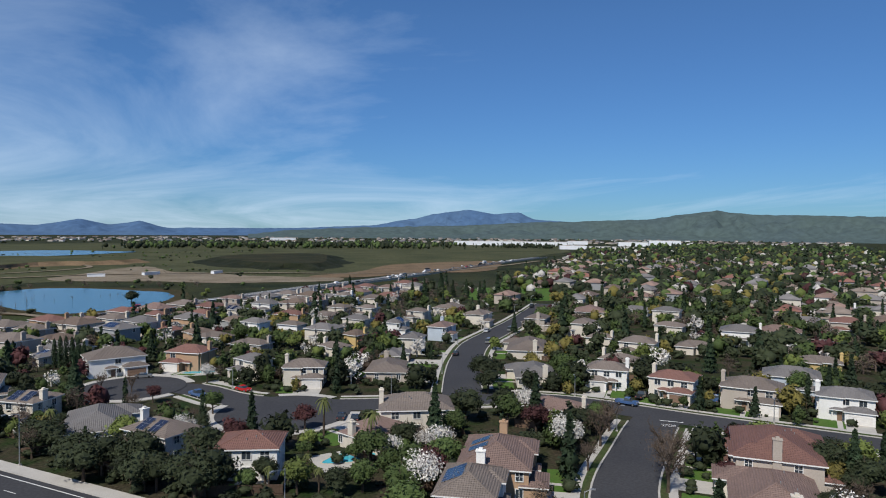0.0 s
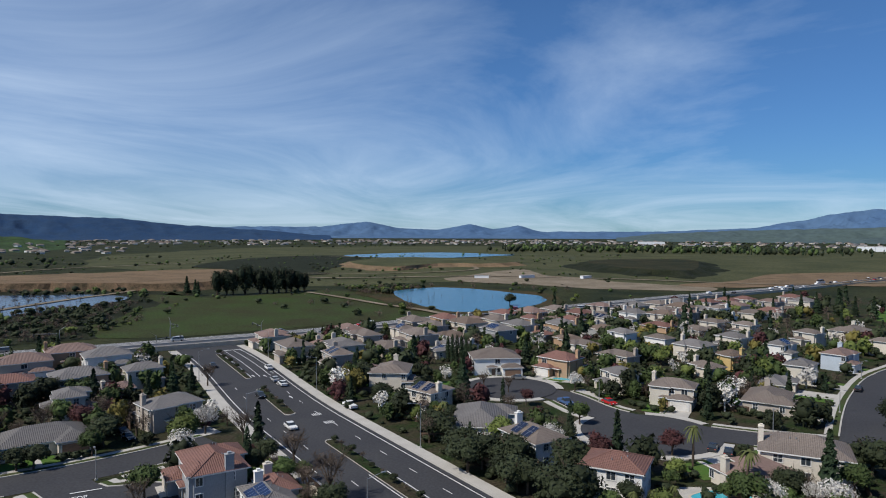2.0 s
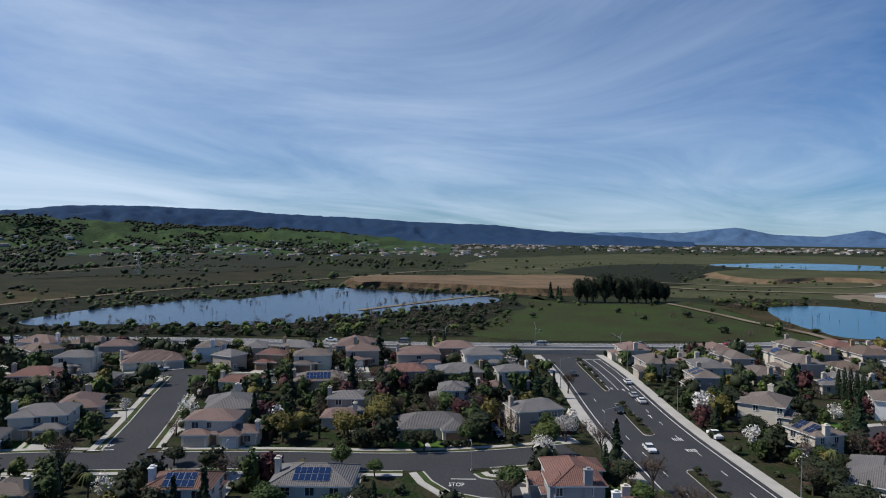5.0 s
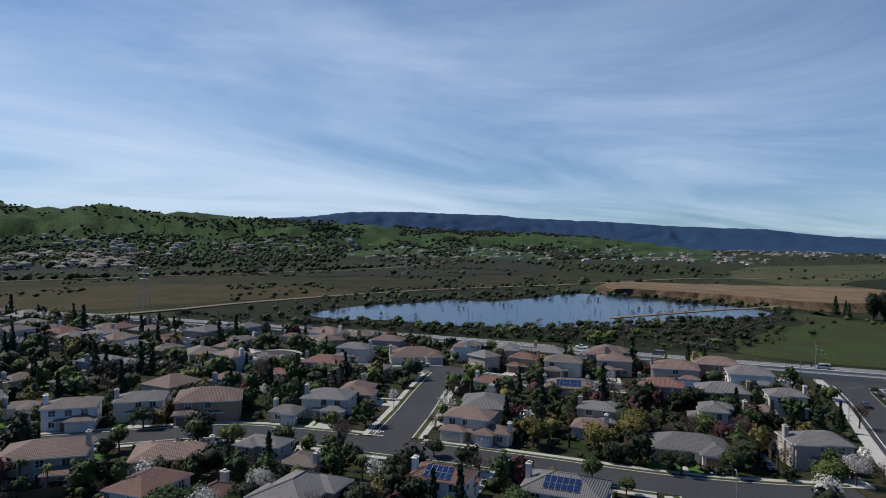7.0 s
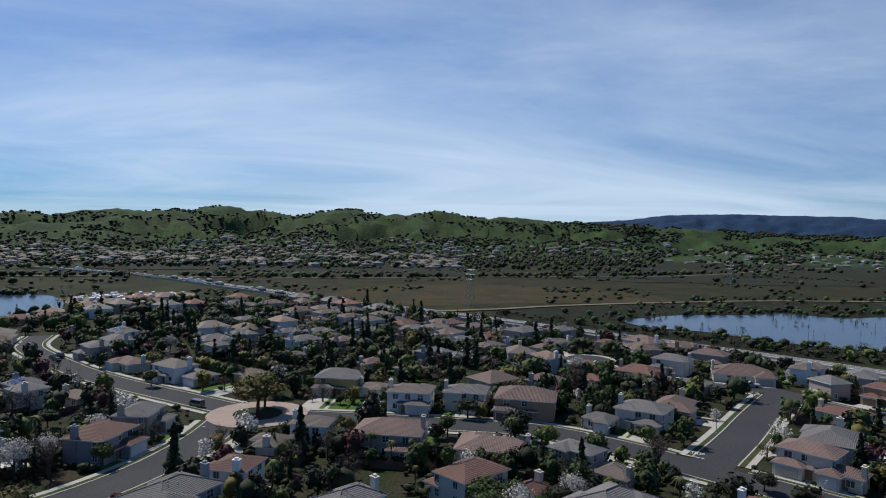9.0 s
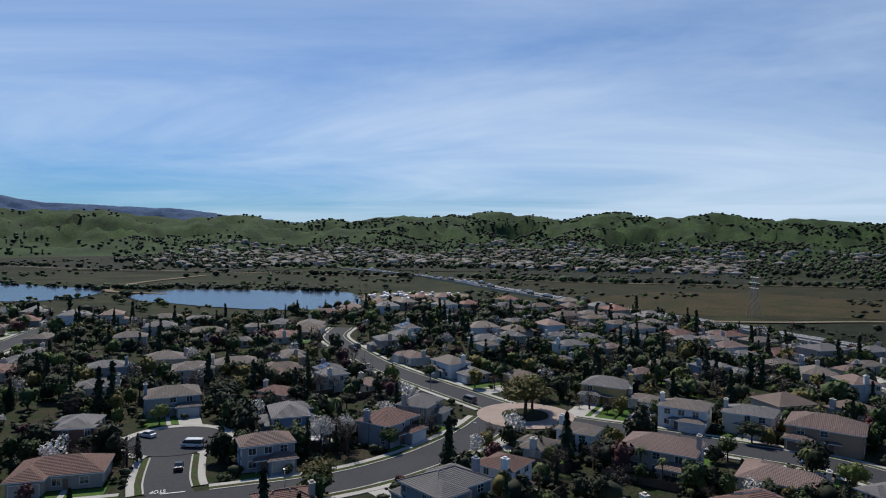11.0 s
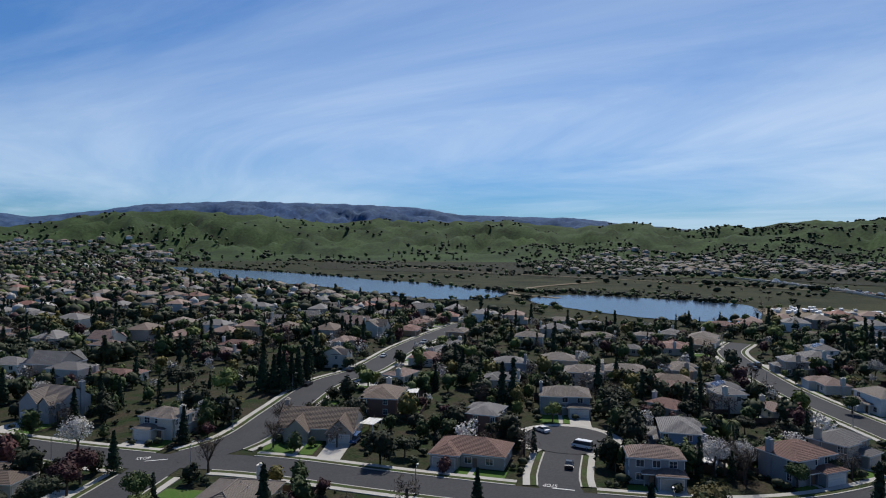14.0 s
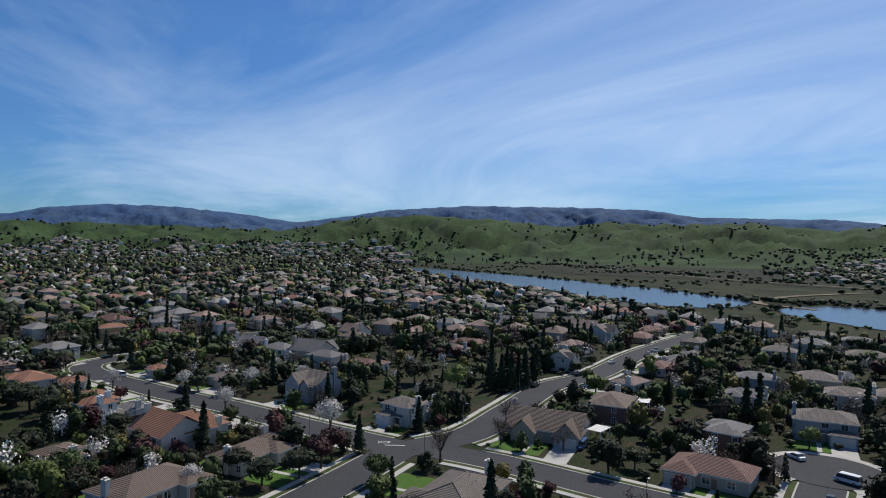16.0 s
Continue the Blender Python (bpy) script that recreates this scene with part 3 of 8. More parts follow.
for i, (name, width, points) in enumerate(ROADS):
    line = LINES[name][1]
    side = sides_of(line)
    z = 0.06 + 0.006 * i + (0.08 if name == "highway" else 0)
    v, f = ribbon(line, side, -width / 2, width / 2, z)
    mat = HIGHWAY if name == "highway" else ASPHALT
    tagged(new("road_" + name, mesh_of("road", v, f, [mat])), "pale grey multi-lane highway" if name == "highway" else "dark asphalt street between the houses", "road", kind="structure")
    if name == "highway":
        continue
    # kerbs with their pavements, left out where another road comes in
    for sgn in (-1, 1):
        run, v, f = [], [], []
        wide = 2.6 if name == "arterial" else 1.5
        verge = 0.0 if name == "arterial" else 1.3
        walkway = Pile()
        chains, now = [], []
        for p, s in zip(line, side):
            q = p + s * sgn * (width / 2 + 1.2)
            if road_gap(q.x, q.y, name) < 1.2:
                if len(now) > 1:
                    chains.append(now)
                now = []
            else:
                now.append((p, s))
        if len(now) > 1:
            chains.append(now)
        for ch in chains:
            ln, sd = [c[0] for c in ch], [c[1] for c in ch]
            for a, b, zz in ((width / 2, width / 2 + 0.35, KERB + 0.06), (width / 2 + 0.35 + verge, width / 2 + 0.35 + verge + wide, KERB + 0.05)):
                vv, ff = ribbon(ln, sd, sgn * a, sgn * b, zz, 0.2)
                walkway.add(vv, ff)
        verges = Pile()
        for ch in chains if verge else ():
            vv, ff = ribbon([c[0] for c in ch], [c[1] for c in ch], sgn * (width / 2 + 0.35), sgn * (width / 2 + 0.35 + verge), KERB + 0.045, 0.2)
            verges.add(vv, ff)
        if verges.v:
            tagged(new("verge_" + name, verges.mesh("verge", VERGE)), "narrow green verge between kerb and footpath", "verge", kind="structure")
        if walkway.v:
            tagged(new("pavement_" + name, walkway.mesh("pavement", CONCRETE)), "pale concrete kerb and footpath along the street", "pavement", kind="structure")


def disc(name, label, mat, x, y, r0, r1, z, thick=0.0, category="road", n=40):
    v, f = [], []
    for i in range(n):
        a = 2 * math.pi * i / n
        for r, h in ((r0, z), (r1, z), (r1, z - thick)):
            v.append((x + r * math.cos(a), y + r * math.sin(a), h))
    for i in range(n):
        a, b = i * 3, (i + 1) % n * 3
        f += [(a, a + 1, b + 1, b), (a + 1, a + 2, b + 2, b + 1)]
    return tagged(new(name, mesh_of(name, v, f, [mat])), label, category, kind="structure")


for i, (bx, by, br) in enumerate(BULBS):
    disc("road_turning_circle", "round asphalt end of a cul-de-sac", ASPHALT, bx, by, 0.0, br, 0.20 + 0.004 * i)
    rim = Pile()
    for k in range(48):
        a0, a1 = 2 * math.pi * k / 48, 2 * math.pi * (k + 1) / 48
        am = (a0 + a1) / 2
        if min(float(np.sqrt(((arr - (bx + math.cos(am) * (br + 1), by + math.sin(am) * (br + 1))) ** 2).sum(1).min())) - LINES[nm][0] / 2 for nm, arr in ROAD_ARR.items()) < 1.0:
            continue
        for r0, r1, zz in ((br, br + 0.35, 0.27), (br + 0.35, br + 2.2, 0.25)):
            v = [(bx + math.cos(a) * r, by + math.sin(a) * r, z) for z in (zz, 0.0) for a, r in ((a0, r0), (a0, r1), (a1, r1), (a1, r0))]
            rim.add(v, [(0, 1, 2, 3), (0, 3, 7, 4), (1, 5, 6, 2)])
    tagged(new("pavement_turning_circle", rim.mesh("pavement_turning_circle", CONCRETE)), "pale kerb and footpath round a turning circle", "pavement", kind="structure")
disc("road_roundabout", "rose-coloured paved circle round an oak", PAVER, -174, -75, 6.5, 13.5, 0.21)
disc("pavement_island", "planted island under the oak", SOIL, -174, -75, 0.0, 6.5, 0.36, 0.3, "pavement")

# ---- houses ----
HOUSES = []


def sheet(name, polys, mats, thick=0.22, edges=()):
    """A roof of sloping faces with a map in metres (across, up the slope) and a fascia below its eaves."""
    v, f, uv, k, at = [], [], [], [], {}

    def index(p):
        key = (round(p.x, 3), round(p.y, 3), round(p.z, 3))
        if key not in at:
            at[key] = len(v)
            v.append(tuple(p))
        return at[key]

    for poly in polys:
        pts = [Vector(p) for p in poly]
        nrm = (pts[1] - pts[0]).cross(pts[2] - pts[0]).normalized()
        if nrm.z < 0:
            pts.reverse()
            nrm = -nrm
        across = Vector((0, 0, 1)).cross(nrm)
        across = across.normalized() if across.length > 1e-4 else Vector((1, 0, 0))
        up = nrm.cross(across)
        f.append(tuple(index(p) for p in pts))
        uv += [(p.dot(across), p.dot(up)) for p in pts]
        k.append(0)
        low = min(p.z for p in pts)
        for a, b in zip(pts, pts[1:] + pts[:1]):
            if a.z < low + 0.01 and b.z < low + 0.01:
                drop = Vector((0, 0, thick))
                f.append((index(a), index(a - drop), index(b - drop), index(b)))
                uv += [(0, 0)] * 4
                k.append(1)
    for a, b in edges:
        va, vb = Vector(a), Vector(b)
        if (va - vb).length > 0.4:
            cap = Pile().tube(va, vb, 0.14, 0.14, 5)
            n = len(v)
            v += cap.v
            for q in cap.f:
                f.append(tuple(i + n for i in q))
                uv += [(0.0, cap.v[i][2]) for i in q]
                k.append(0)
    me = mesh_of(name, v, f, mats, k)
    layer = me.uv_layers.new(name="map")
    layer.data.foreach_set("uv", [c for q in uv for c in q])
    return me


def hip(x0, y0, x1, y1, z, pitch, over):
    """Faces and ridge line of a hipped roof over a rectangle."""
    x0, y0, x1, y1 = x0 - over, y0 - over, x1 + over, y1 + over
    w, d = x1 - x0, y1 - y0
    z = z - over * pitch * 0.4
    if w >= d:
        h = z + d / 2 * pitch
        a, b = (x0 + d / 2, (y0 + y1) / 2, h), (x1 - d / 2, (y0 + y1) / 2, h)
        faces = [[(x0, y0, z), (x1, y0, z), b, a], [(x1, y1, z), (x0, y1, z), a, b], [(x1, y0, z), (x1, y1, z), b], [(x0, y1, z), (x0, y0, z), a]]
    else:
        h = z + w / 2 * pitch
        a, b = ((x0 + x1) / 2, y0 + w / 2, h), ((x0 + x1) / 2, y1 - w / 2, h)
        faces = [[(x1, y0, z), (x1, y1, z), b, a], [(x0, y1, z), (x0, y0, z), a, b], [(x0, y0, z), (x1, y0, z), a], [(x1, y1, z), (x0, y1, z), b]]
    edges = [(a, b)] + [((x, y, z), a if (w >= d and x == x0) or (w < d and y == y0) else b) for x in (x0, x1) for y in (y0, y1)]
    return faces, edges, h


def gable(x0, y0, x1, y1, z, pitch, over, along="x"):
    x0, y0, x1, y1 = x0 - over, y0 - over, x1 + over, y1 + over
    z = z - over * pitch * 0.4
    if along == "x":
        h = z + (y1 - y0) / 2 * pitch
        a, b = (x0, (y0 + y1) / 2, h), (x1, (y0 + y1) / 2, h)
        faces = [[(x0, y0, z), (x1, y0, z), b, a], [(x1, y1, z), (x0, y1, z), a, b]]
    else:
        h = z + (x1 - x0) / 2 * pitch
        a, b = ((x0 + x1) / 2, y0, h), ((x0 + x1) / 2, y1, h)
        faces = [[(x1, y0, z), (x1, y1, z), b, a], [(x0, y1, z), (x0, y0, z), a, b]]
    return faces, [(a, b)], h


WINDOW_MESH = {}


def window_mesh(w, h, split):
    key = (round(w, 1), round(h, 1), split)
    if key not in WINDOW_MESH:
        p = Pile()
        t = 0.12
        inner = [(-w / 2, 0), (w / 2, 0), (w / 2, h), (-w / 2, h)]
        outer = [(-w / 2 - t, -t), (w / 2 + t, -t), (w / 2 + t, h + t), (-w / 2 - t, h + t)]
        rv = [(x, y, z) for y in (-0.09, 0.02) for ring in (inner, outer) for x, z in ring]
        rf = []
        for a in range(4):
            b = (a + 1) % 4
            rf += [(a, 4 + a, 4 + b, b), (a, b, 8 + b, 8 + a), (4 + a, 12 + a, 12 + b, 4 + b)]
        p.add(rv, [q[::-1] for q in rf])
        p.box(-0.035, -0.06, 0, 0.035, 0.02, h)
        if split:
            p.box(-w / 2, -0.055, h * 0.5 - 0.03, w / 2, 0.02, h * 0.5 + 0.03)
        q = Pile().box(-w / 2, -0.02, 0, w / 2, 0.01, h)
        both = Pile()
        both.add(p.v, p.f, 0).add(q.v, q.f, 1)
        WINDOW_MESH[key] = (p.mesh("window", TRIM), q.mesh("pane", GLASS), both.mesh("window", TRIM, GLASS))
    return WINDOW_MESH[key]


def window(parent, near, m, w, h, split=True):
    frame_me, pane_me, both = window_mesh(w, h, split)
    if near:
        ob = part("window", frame_me, parent, at=m)
        part("pane", pane_me, ob)
    else:
        part("window", both, parent, at=m)


def garage_mesh(w, h=2.2):
    key = ("garage", round(w, 1))
    if key not in WINDOW_MESH:
        p = Pile()
        p.box(-w / 2 - 0.15, -0.06, 0, w / 2 + 0.15, 0.02, h + 0.15, 1)
        prof = []
        for j in range(4):
            z0, z1 = h * j / 4, h * (j + 1) / 4
            prof += [(-0.075, z0), (-0.12, z0 + 0.04), (-0.12, z1 - 0.04), (-0.075, z1)]
        n = len(prof)
        v = [(x, y, z) for x in (-w / 2, w / 2) for y, z in prof]
        p.add(v, [(i, n + i, n + i + 1, i + 1) for i in range(n - 1)], 0)
        WINDOW_MESH[key] = p
    return WINDOW_MESH[key]


GARAGE_DONE = {}
SOLAR_MESH = {}


def solar_mesh(blue):
    if blue not in SOLAR_MESH:
        p = Pile().box(-0.51, -0.83, 0.09, 0.51, 0.83, 0.13, 1).box(-0.48, -0.80, 0.125, 0.48, 0.80, 0.138, 0)
        SOLAR_MESH[blue] = p.mesh("solar_panel", SOLAR_BLUE if blue else SOLAR, ALU)
    return SOLAR_MESH[blue]


def house(x, y, deg, w, d, storeys, roof, wall, flag, setback):
    """A detached house; its front is the side of its garage door."""
    rnd = random.Random(int(x * 31 + y * 17))
    dist = math.hypot(x, y)
    near = dist < 150
    base = pose(x, y, 0.05, 0, 0, deg)
    words = "%s %s house, %s tile roof" % (("two-storey" if storeys == 2 else "single-storey"), WALL_WORD[wall], ROOF_WORD[roof])
    if flag in "sv":
        words += ", solar panels"
    if flag == "G":
        words += ", steep gables"
    if flag == "a":
        words += ", arched windows"
    ob = thing("house", words, "house", base, "houses of the estate")
    HOUSES.append((x, y, deg, w, d, setback))
    eave = (5.5 if storeys == 2 else 3.05) + rnd.uniform(-0.1, 0.15)
    pitch = rnd.uniform(0.36, 0.44) if flag != "G" else 0.85
    over = 0.5
    hw, hd = w / 2, d / 2
    side = rnd.choice((-1, 1))
    gw = min(6.2, w * 0.52)
    gx = side * (hw - gw / 2)
    front = -hd
    wing = storeys == 2 and w > 9.0 and flag not in "Ga"
    bay = storeys == 1 or flag == "G"
    step = 1.8 if wing else (2.2 if bay else 0.0)
    # walls
    p = Pile()
    roofs, edges = [], []
    if flag == "G":
        rf, re, top = gable(-hw, -hd, hw, hd, eave, 0.62, over * 0.7)
        h = eave + (hd + over * 0.7) * 0.62 - 0.55
        p.box(-hw, -hd, 0, hw, hd, eave)
        for sx in (-hw, hw - 0.25):
            p.add([(sx, -hd, eave), (sx, hd, eave), (sx, 0, h), (sx + 0.25, -hd, eave), (sx + 0.25, hd, eave), (sx + 0.25, 0, h)], [(0, 2, 1), (3, 4, 5), (0, 3, 5, 2), (2, 5, 4, 1), (1, 4, 3, 0)])
        roofs += rf
        edges += re
        for bx, bw in ((gx, gw), (-side * hw * 0.45, w * 0.30)):
            p.box(bx - bw / 2, -hd - step, 0, bx + bw / 2, -hd + 0.02, eave - 0.3)
            bh = eave - 0.3 + (bw / 2) * 0.95
            p.add([(bx - bw / 2, -hd - step, eave - 0.3), (bx + bw / 2, -hd - step, eave - 0.3), (bx, -hd - step, bh), (bx - bw / 2, -hd - step + 0.25, eave - 0.3), (bx + bw / 2, -hd - step + 0.25, eave - 0.3), (bx, -hd - step + 0.25, bh)], [(0, 1, 2), (3, 5, 4), (0, 2, 5, 3), (2, 1, 4, 5), (1, 0, 3, 4)])
            rf, re, _ = gable(bx - bw / 2, -hd - step, bx + bw / 2, 0.0, eave - 0.3, 1.0, 0.35, "y")
            roofs += rf
            edges += re
        front = -hd - step
    elif storeys == 1:
        p.box(-hw, -hd + step, 0, hw, hd, eave)
        p.box(gx - gw / 2, -hd, 0, gx + gw / 2, -hd + step + 0.02, eave - 0.02)
        rf, re, top = hip(-hw, -hd + step, hw, hd, eave, pitch, over)
        roofs += rf
        edges += re
        rf, re, _ = hip(gx - gw / 2, -hd, gx + gw / 2, 0.0 + hd * 0.4, eave + 0.012, pitch, over)
        roofs += rf
        edges += re
    else:
        inset = 0.0 if not wing else step
        p.box(-hw, -hd + inset, 0, hw, hd, eave)
        rf, re, top = hip(-hw, -hd + inset, hw, hd, eave, pitch, over)
        roofs += rf
        edges += re
        if rnd.random() < 0.6 and flag != "a":
            # a shallow upper bay with its own hip
            bw = w * 0.42
            bx = -side * (hw - bw / 2 - 0.4)
            p.box(bx - bw / 2, -hd + inset - 0.7, 0, bx + bw / 2, -hd + inset + 0.02, eave - 0.02)
            rf, re, _ = hip(bx - bw / 2, -hd + inset - 0.7, bx + bw / 2, 0.0, eave + 0.014, pitch, over)
            roofs += rf
            edges += re
        if wing:
            p.box(gx - gw / 2, -hd - 1.0, 0, gx + gw / 2, -hd + step + 0.02, 2.95)
            rf, re, _ = hip(gx - gw / 2, -hd - 1.0, gx + gw / 2, -hd + step + 1.2, 2.95, pitch, 0.4)
            roofs += rf[:1] + rf[2:]
            roofs += rf[1:2]
            edges += re
            front = -hd - 1.0
            # porch roof beside it
            px = -side * (hw * 0.25)
            rf, re, _ = hip(px - 1.5, -hd + step - 1.4, px + 1.5, -hd + step + 0.6, 2.8, pitch, 0.3)
            roofs += rf
            p.box(px - 1.35, -hd + step - 1.25, 0, px - 1.1, -hd + step - 1.0, 2.8)
            p.box(px + 1.1, -hd + step - 1.25, 0, px + 1.35, -hd + step - 1.0, 2.8)
    # a deeper part with a cross hip, and a low extension beside it, at the back
    cross = storeys == 2 and flag not in "Gsva" and rnd.random() < 0.65
    cw, cx_, deep = w * 0.46, side * (hw - w * 0.23), 1.5
    if cross:
        p.box(cx_ - cw / 2, hd - 0.02, 0, cx_ + cw / 2, hd + deep, eave - 0.015)
        rf, re, _ = hip(cx_ - cw / 2, -hd * 0.3, cx_ + cw / 2, hd + deep, eave + 0.02, pitch, over)
        roofs += rf
        edges += re
    low = storeys == 2 and flag not in "Ga" and rnd.random() < 0.6
    if low:
        lw, lx = w * 0.42, -side * (hw - w * 0.24)
        p.box(lx - lw / 2, hd - 0.02, 0, lx + lw / 2, hd + 2.6, 2.85)
        rf, re, _ = hip(lx - lw / 2, hd - 2.0, lx + lw / 2, hd + 2.6, 2.85, pitch, 0.4)
        roofs += rf
        edges += re
    body = part("wall", p.mesh("wall", WALL[wall]), ob)
    rp = part("roof", sheet("roof", roofs, (ROOF[roof], TRIM), edges=()), ob)
    if dist < 128:
        for a, b in edges[:5]:
            va, vb = Vector(a), Vector(b)
            if (va - vb).length > 0.6:
                part("ridge_tile", Pile().tube(va, vb, 0.14, 0.14, 6).mesh("ridge_tile", ROOF[roof]), rp)
    # garage door, entrance and windows
    if setback > 0 or near:
        gm = ("g", round(gw, 1), (int(x) + int(y)) % 3)
        if gm not in GARAGE_DONE:
            GARAGE_DONE[gm] = garage_mesh(gw - 1.2).mesh("garage_door", DOORS[gm[2]], TRIM)
        part("garage_door", GARAGE_DONE[gm], ob, at=pose(gx, front - 0.02, 0.05))
        dm = Pile().box(-0.5, -0.08, 0, 0.5, 0.02, 2.1)
        part("door", dm.mesh("door", DOORS[2]), ob, at=pose(-side * hw * 0.2, -hd + (step if storeys == 1 or wing else 0) - (0.72 if storeys == 2 else 0.02), 0.05))
    fy = -hd + (step if (storeys == 1 or wing) else 0) - 0.02
    spots = []
    levels = [0.95] + ([3.65] if storeys == 2 else [])
    for z in levels:
        for i in range(3 if w > 10 else 2):
            n = 3 if w > 10 else 2
            xx = (i - (n - 1) / 2) * w / (n + 0.3)
            in_cross, in_low = cross and abs(xx - cx_) < cw / 2, low and z < 2 and abs(xx + side * (hw - w * 0.24)) < w * 0.21
            spots.append((xx, hd + (deep if in_cross else 0.0) + (2.6 if in_low and not in_cross else 0.0) + 0.02, z, 180))
            if flag != "a" and (z > 2 or abs(xx - gx) > gw / 2 + 0.8):
                spots.append((xx, fy, z, 0))
        for i in range(2):
            yy = (i - 0.5) * d * 0.5
            spots.append((hw + 0.02, yy, z, 90))
            spots.append((-hw - 0.02, yy, z, -90))
    if dist > 200:
        spots = spots[::3] if dist < 270 else spots[::4]
    if flag == "a":
        for i in range(3):
            spots.append(((i - 1) * 1.5 + 1.2, -hd - 0.02, 0.5, 0))
            spots.append(((i - 1) * 1.5 + 1.2, hd + 0.02, 0.5, 180))
    for sx, sy, z, turn in spots:
        ww = 1.5 if turn in (0, 180) else 1.1
        window(ob, near, pose(sx, sy, z, 0, 0, turn), ww, 1.35, rnd.random() < 0.5)
    # chimney
    if rnd.random() < 0.75:
        cx, cy = -side * (hw - 0.1), rnd.uniform(0.0, hd * 0.6)
        c = Pile().box(cx - 0.45, cy - 0.7, 0.0, cx + 0.45, cy + 0.7, eave + hd * pitch * 0.75 + 0.9)
        top = eave + hd * pitch * 0.75 + 0.9
        c.box(cx - 0.55, cy - 0.8, top, cx + 0.55, cy + 0.8, top + 0.18)
        c.box(cx - 0.3, cy - 0.3, top + 0.18, cx + 0.3, cy + 0.3, top + 0.5)
        part("chimney", c.mesh("chimney", WALL["c"] if wall == "k" else WALL[wall]), ob)
    if near:
        for i in range(3):
            vx, vy = rnd.uniform(-hw * 0.5, hw * 0.5), rnd.uniform(hd * 0.25, hd * 0.6)
            vz = eave + (hd - vy) * pitch
            part("roof_vent", Pile().tube((vx, vy, vz - 0.2), (vx, vy, vz + 0.45), 0.09, 0.09, 6).mesh("roof_vent", POLE), rp)
    # solar panels lie on the slope that looks most to the south
    if flag in "sv" and storeys and near or flag in "sv" and dist < 330:
        best = None
        for face in roofs[:4]:
            a, b, c = [Vector(q) for q in face[:3]]
            nrm = (b - a).cross(c - a).normalized()
            if nrm.z < 0:
                nrm = -nrm
            wn_ = base.to_3x3() @ nrm
            mid = sum((Vector(q) for q in face), Vector()) / len(face)
            area = (b - a).length
            score = area * (1.0 if len(face) == 4 else 0.55) * (0.6 + (-wn_.y * 0.7 - wn_.x * 0.3) * 2)
            if best is None or score > best[0]:
                best = (score, nrm, mid, (b - a).normalized(), area, len(face))
        _, nrm, mid, ax, run, sides = best
        yax = nrm.cross(ax)
        if yax.z < 0:
            ax, yax = -ax, -yax
        m = Matrix((ax, yax, nrm)).transposed().to_4x4()
        m.translation = mid
        cols = max(2, min(7, int(run * (0.45 if sides == 4 else 0.25))))
        if flag == "s":
            cells = [(k * 1.7 + o, r) for k in (-1, 1) for o in (-0.53, 0.53) for r in (-0.86, 0.86)]
        else:
            cells = [((i - (cols - 1) / 2) * 1.06, r) for i in range(cols) for r in (-0.86, 0.86)]
        for u, q in cells:
            part("solar_panel", solar_mesh(flag == "v"), rp, at=m @ pose(u, q, 0.0))
    if dist < 260 and rnd.random() < 0.8:
        bx = rnd.uniform(-0.2, 0.2) * w
        back = Pile().box(bx - w * 0.3, hd + 1.5, 0.0, bx + w * 0.3, hd + 5.5, 0.06)
        tagged(new("lawn", back.mesh("lawn", LAWN)), "small green back lawn", "lawn", kind="structure").matrix_basis = base
        slab = Pile().box(-hw * 0.8, hd, 0.0, hw * 0.3, hd + 1.8, 0.09)
        tagged(new("patio", slab.mesh("patio", CONCRETE)), "pale concrete patio behind a house", "patio", kind="structure").matrix_basis = base
    # driveway from the garage to the street
    if setback > 0.5:
        drive = Pile().box(gx - 2.8, front - max(1.0, setback - (-hd - front) - 0.2), 0.0, gx + 2.8, front, 0.10)
        tagged(new("driveway", drive.mesh("driveway", CONCRETE)), "pale concrete driveway before a garage", "driveway", kind="structure").matrix_basis = base
        lx = -side * (hw * 0.45)
        if rnd.random() < 0.9:
            lawn = Pile().box(lx - w * 0.34, -hd - setback + 3.3, 0.0, lx + w * 0.34, -hd + step - 0.8, 0.07)
            tagged(new("lawn", lawn.mesh("lawn", LAWN)), "mown green front lawn", "lawn", kind="structure").matrix_basis = base
        path = Pile().box(-side * hw * 0.2 - 0.55, -hd - setback + 3.2, 0.0, -side * hw * 0.2 + 0.55, -hd + step, 0.085)
        tagged(new("garden_path", path.mesh("garden_path", CONCRETE)), "pale concrete path to a front door", "path", kind="structure").matrix_basis = base
    return ob

house(-62.3, 159.3, 156, 8.5, 7.5, 2, "t", "c", "s", 0.0)
house(-44.2, 148.8, 104, 17.8, 13.9, 1, "g", "w", "-", 0.0)
house(-28.5, 132.8, 141, 11.5, 9.8, 2, "t", "w", "s", 0.0)
house(-11.7, 120.6, 174, 10.3, 8.8, 2, "r", "w", "a", 0.0)
house(10.7, 133.3, -143, 12.5, 9.8, 1, "p", "c", "-", 10.6)
house(20.6, 142.2, 175, 14.9, 12.7, 2, "t", "c", "-", 8.2)
house(-59.1, 208.9, 27, 14.9, 12.6, 2, "t", "w", "-", 2.5)
house(-39.0, 213.1, -22, 11.6, 9.9, 2, "r", "n", "-", 7.6)
house(-19.1, 197.3, -45, 9.1, 7.7, 2, "g", "c", "-", 9.4)
house(-3.8, 186.6, -8, 10.8, 9.2, 2, "t", "c", "-", 8.9)
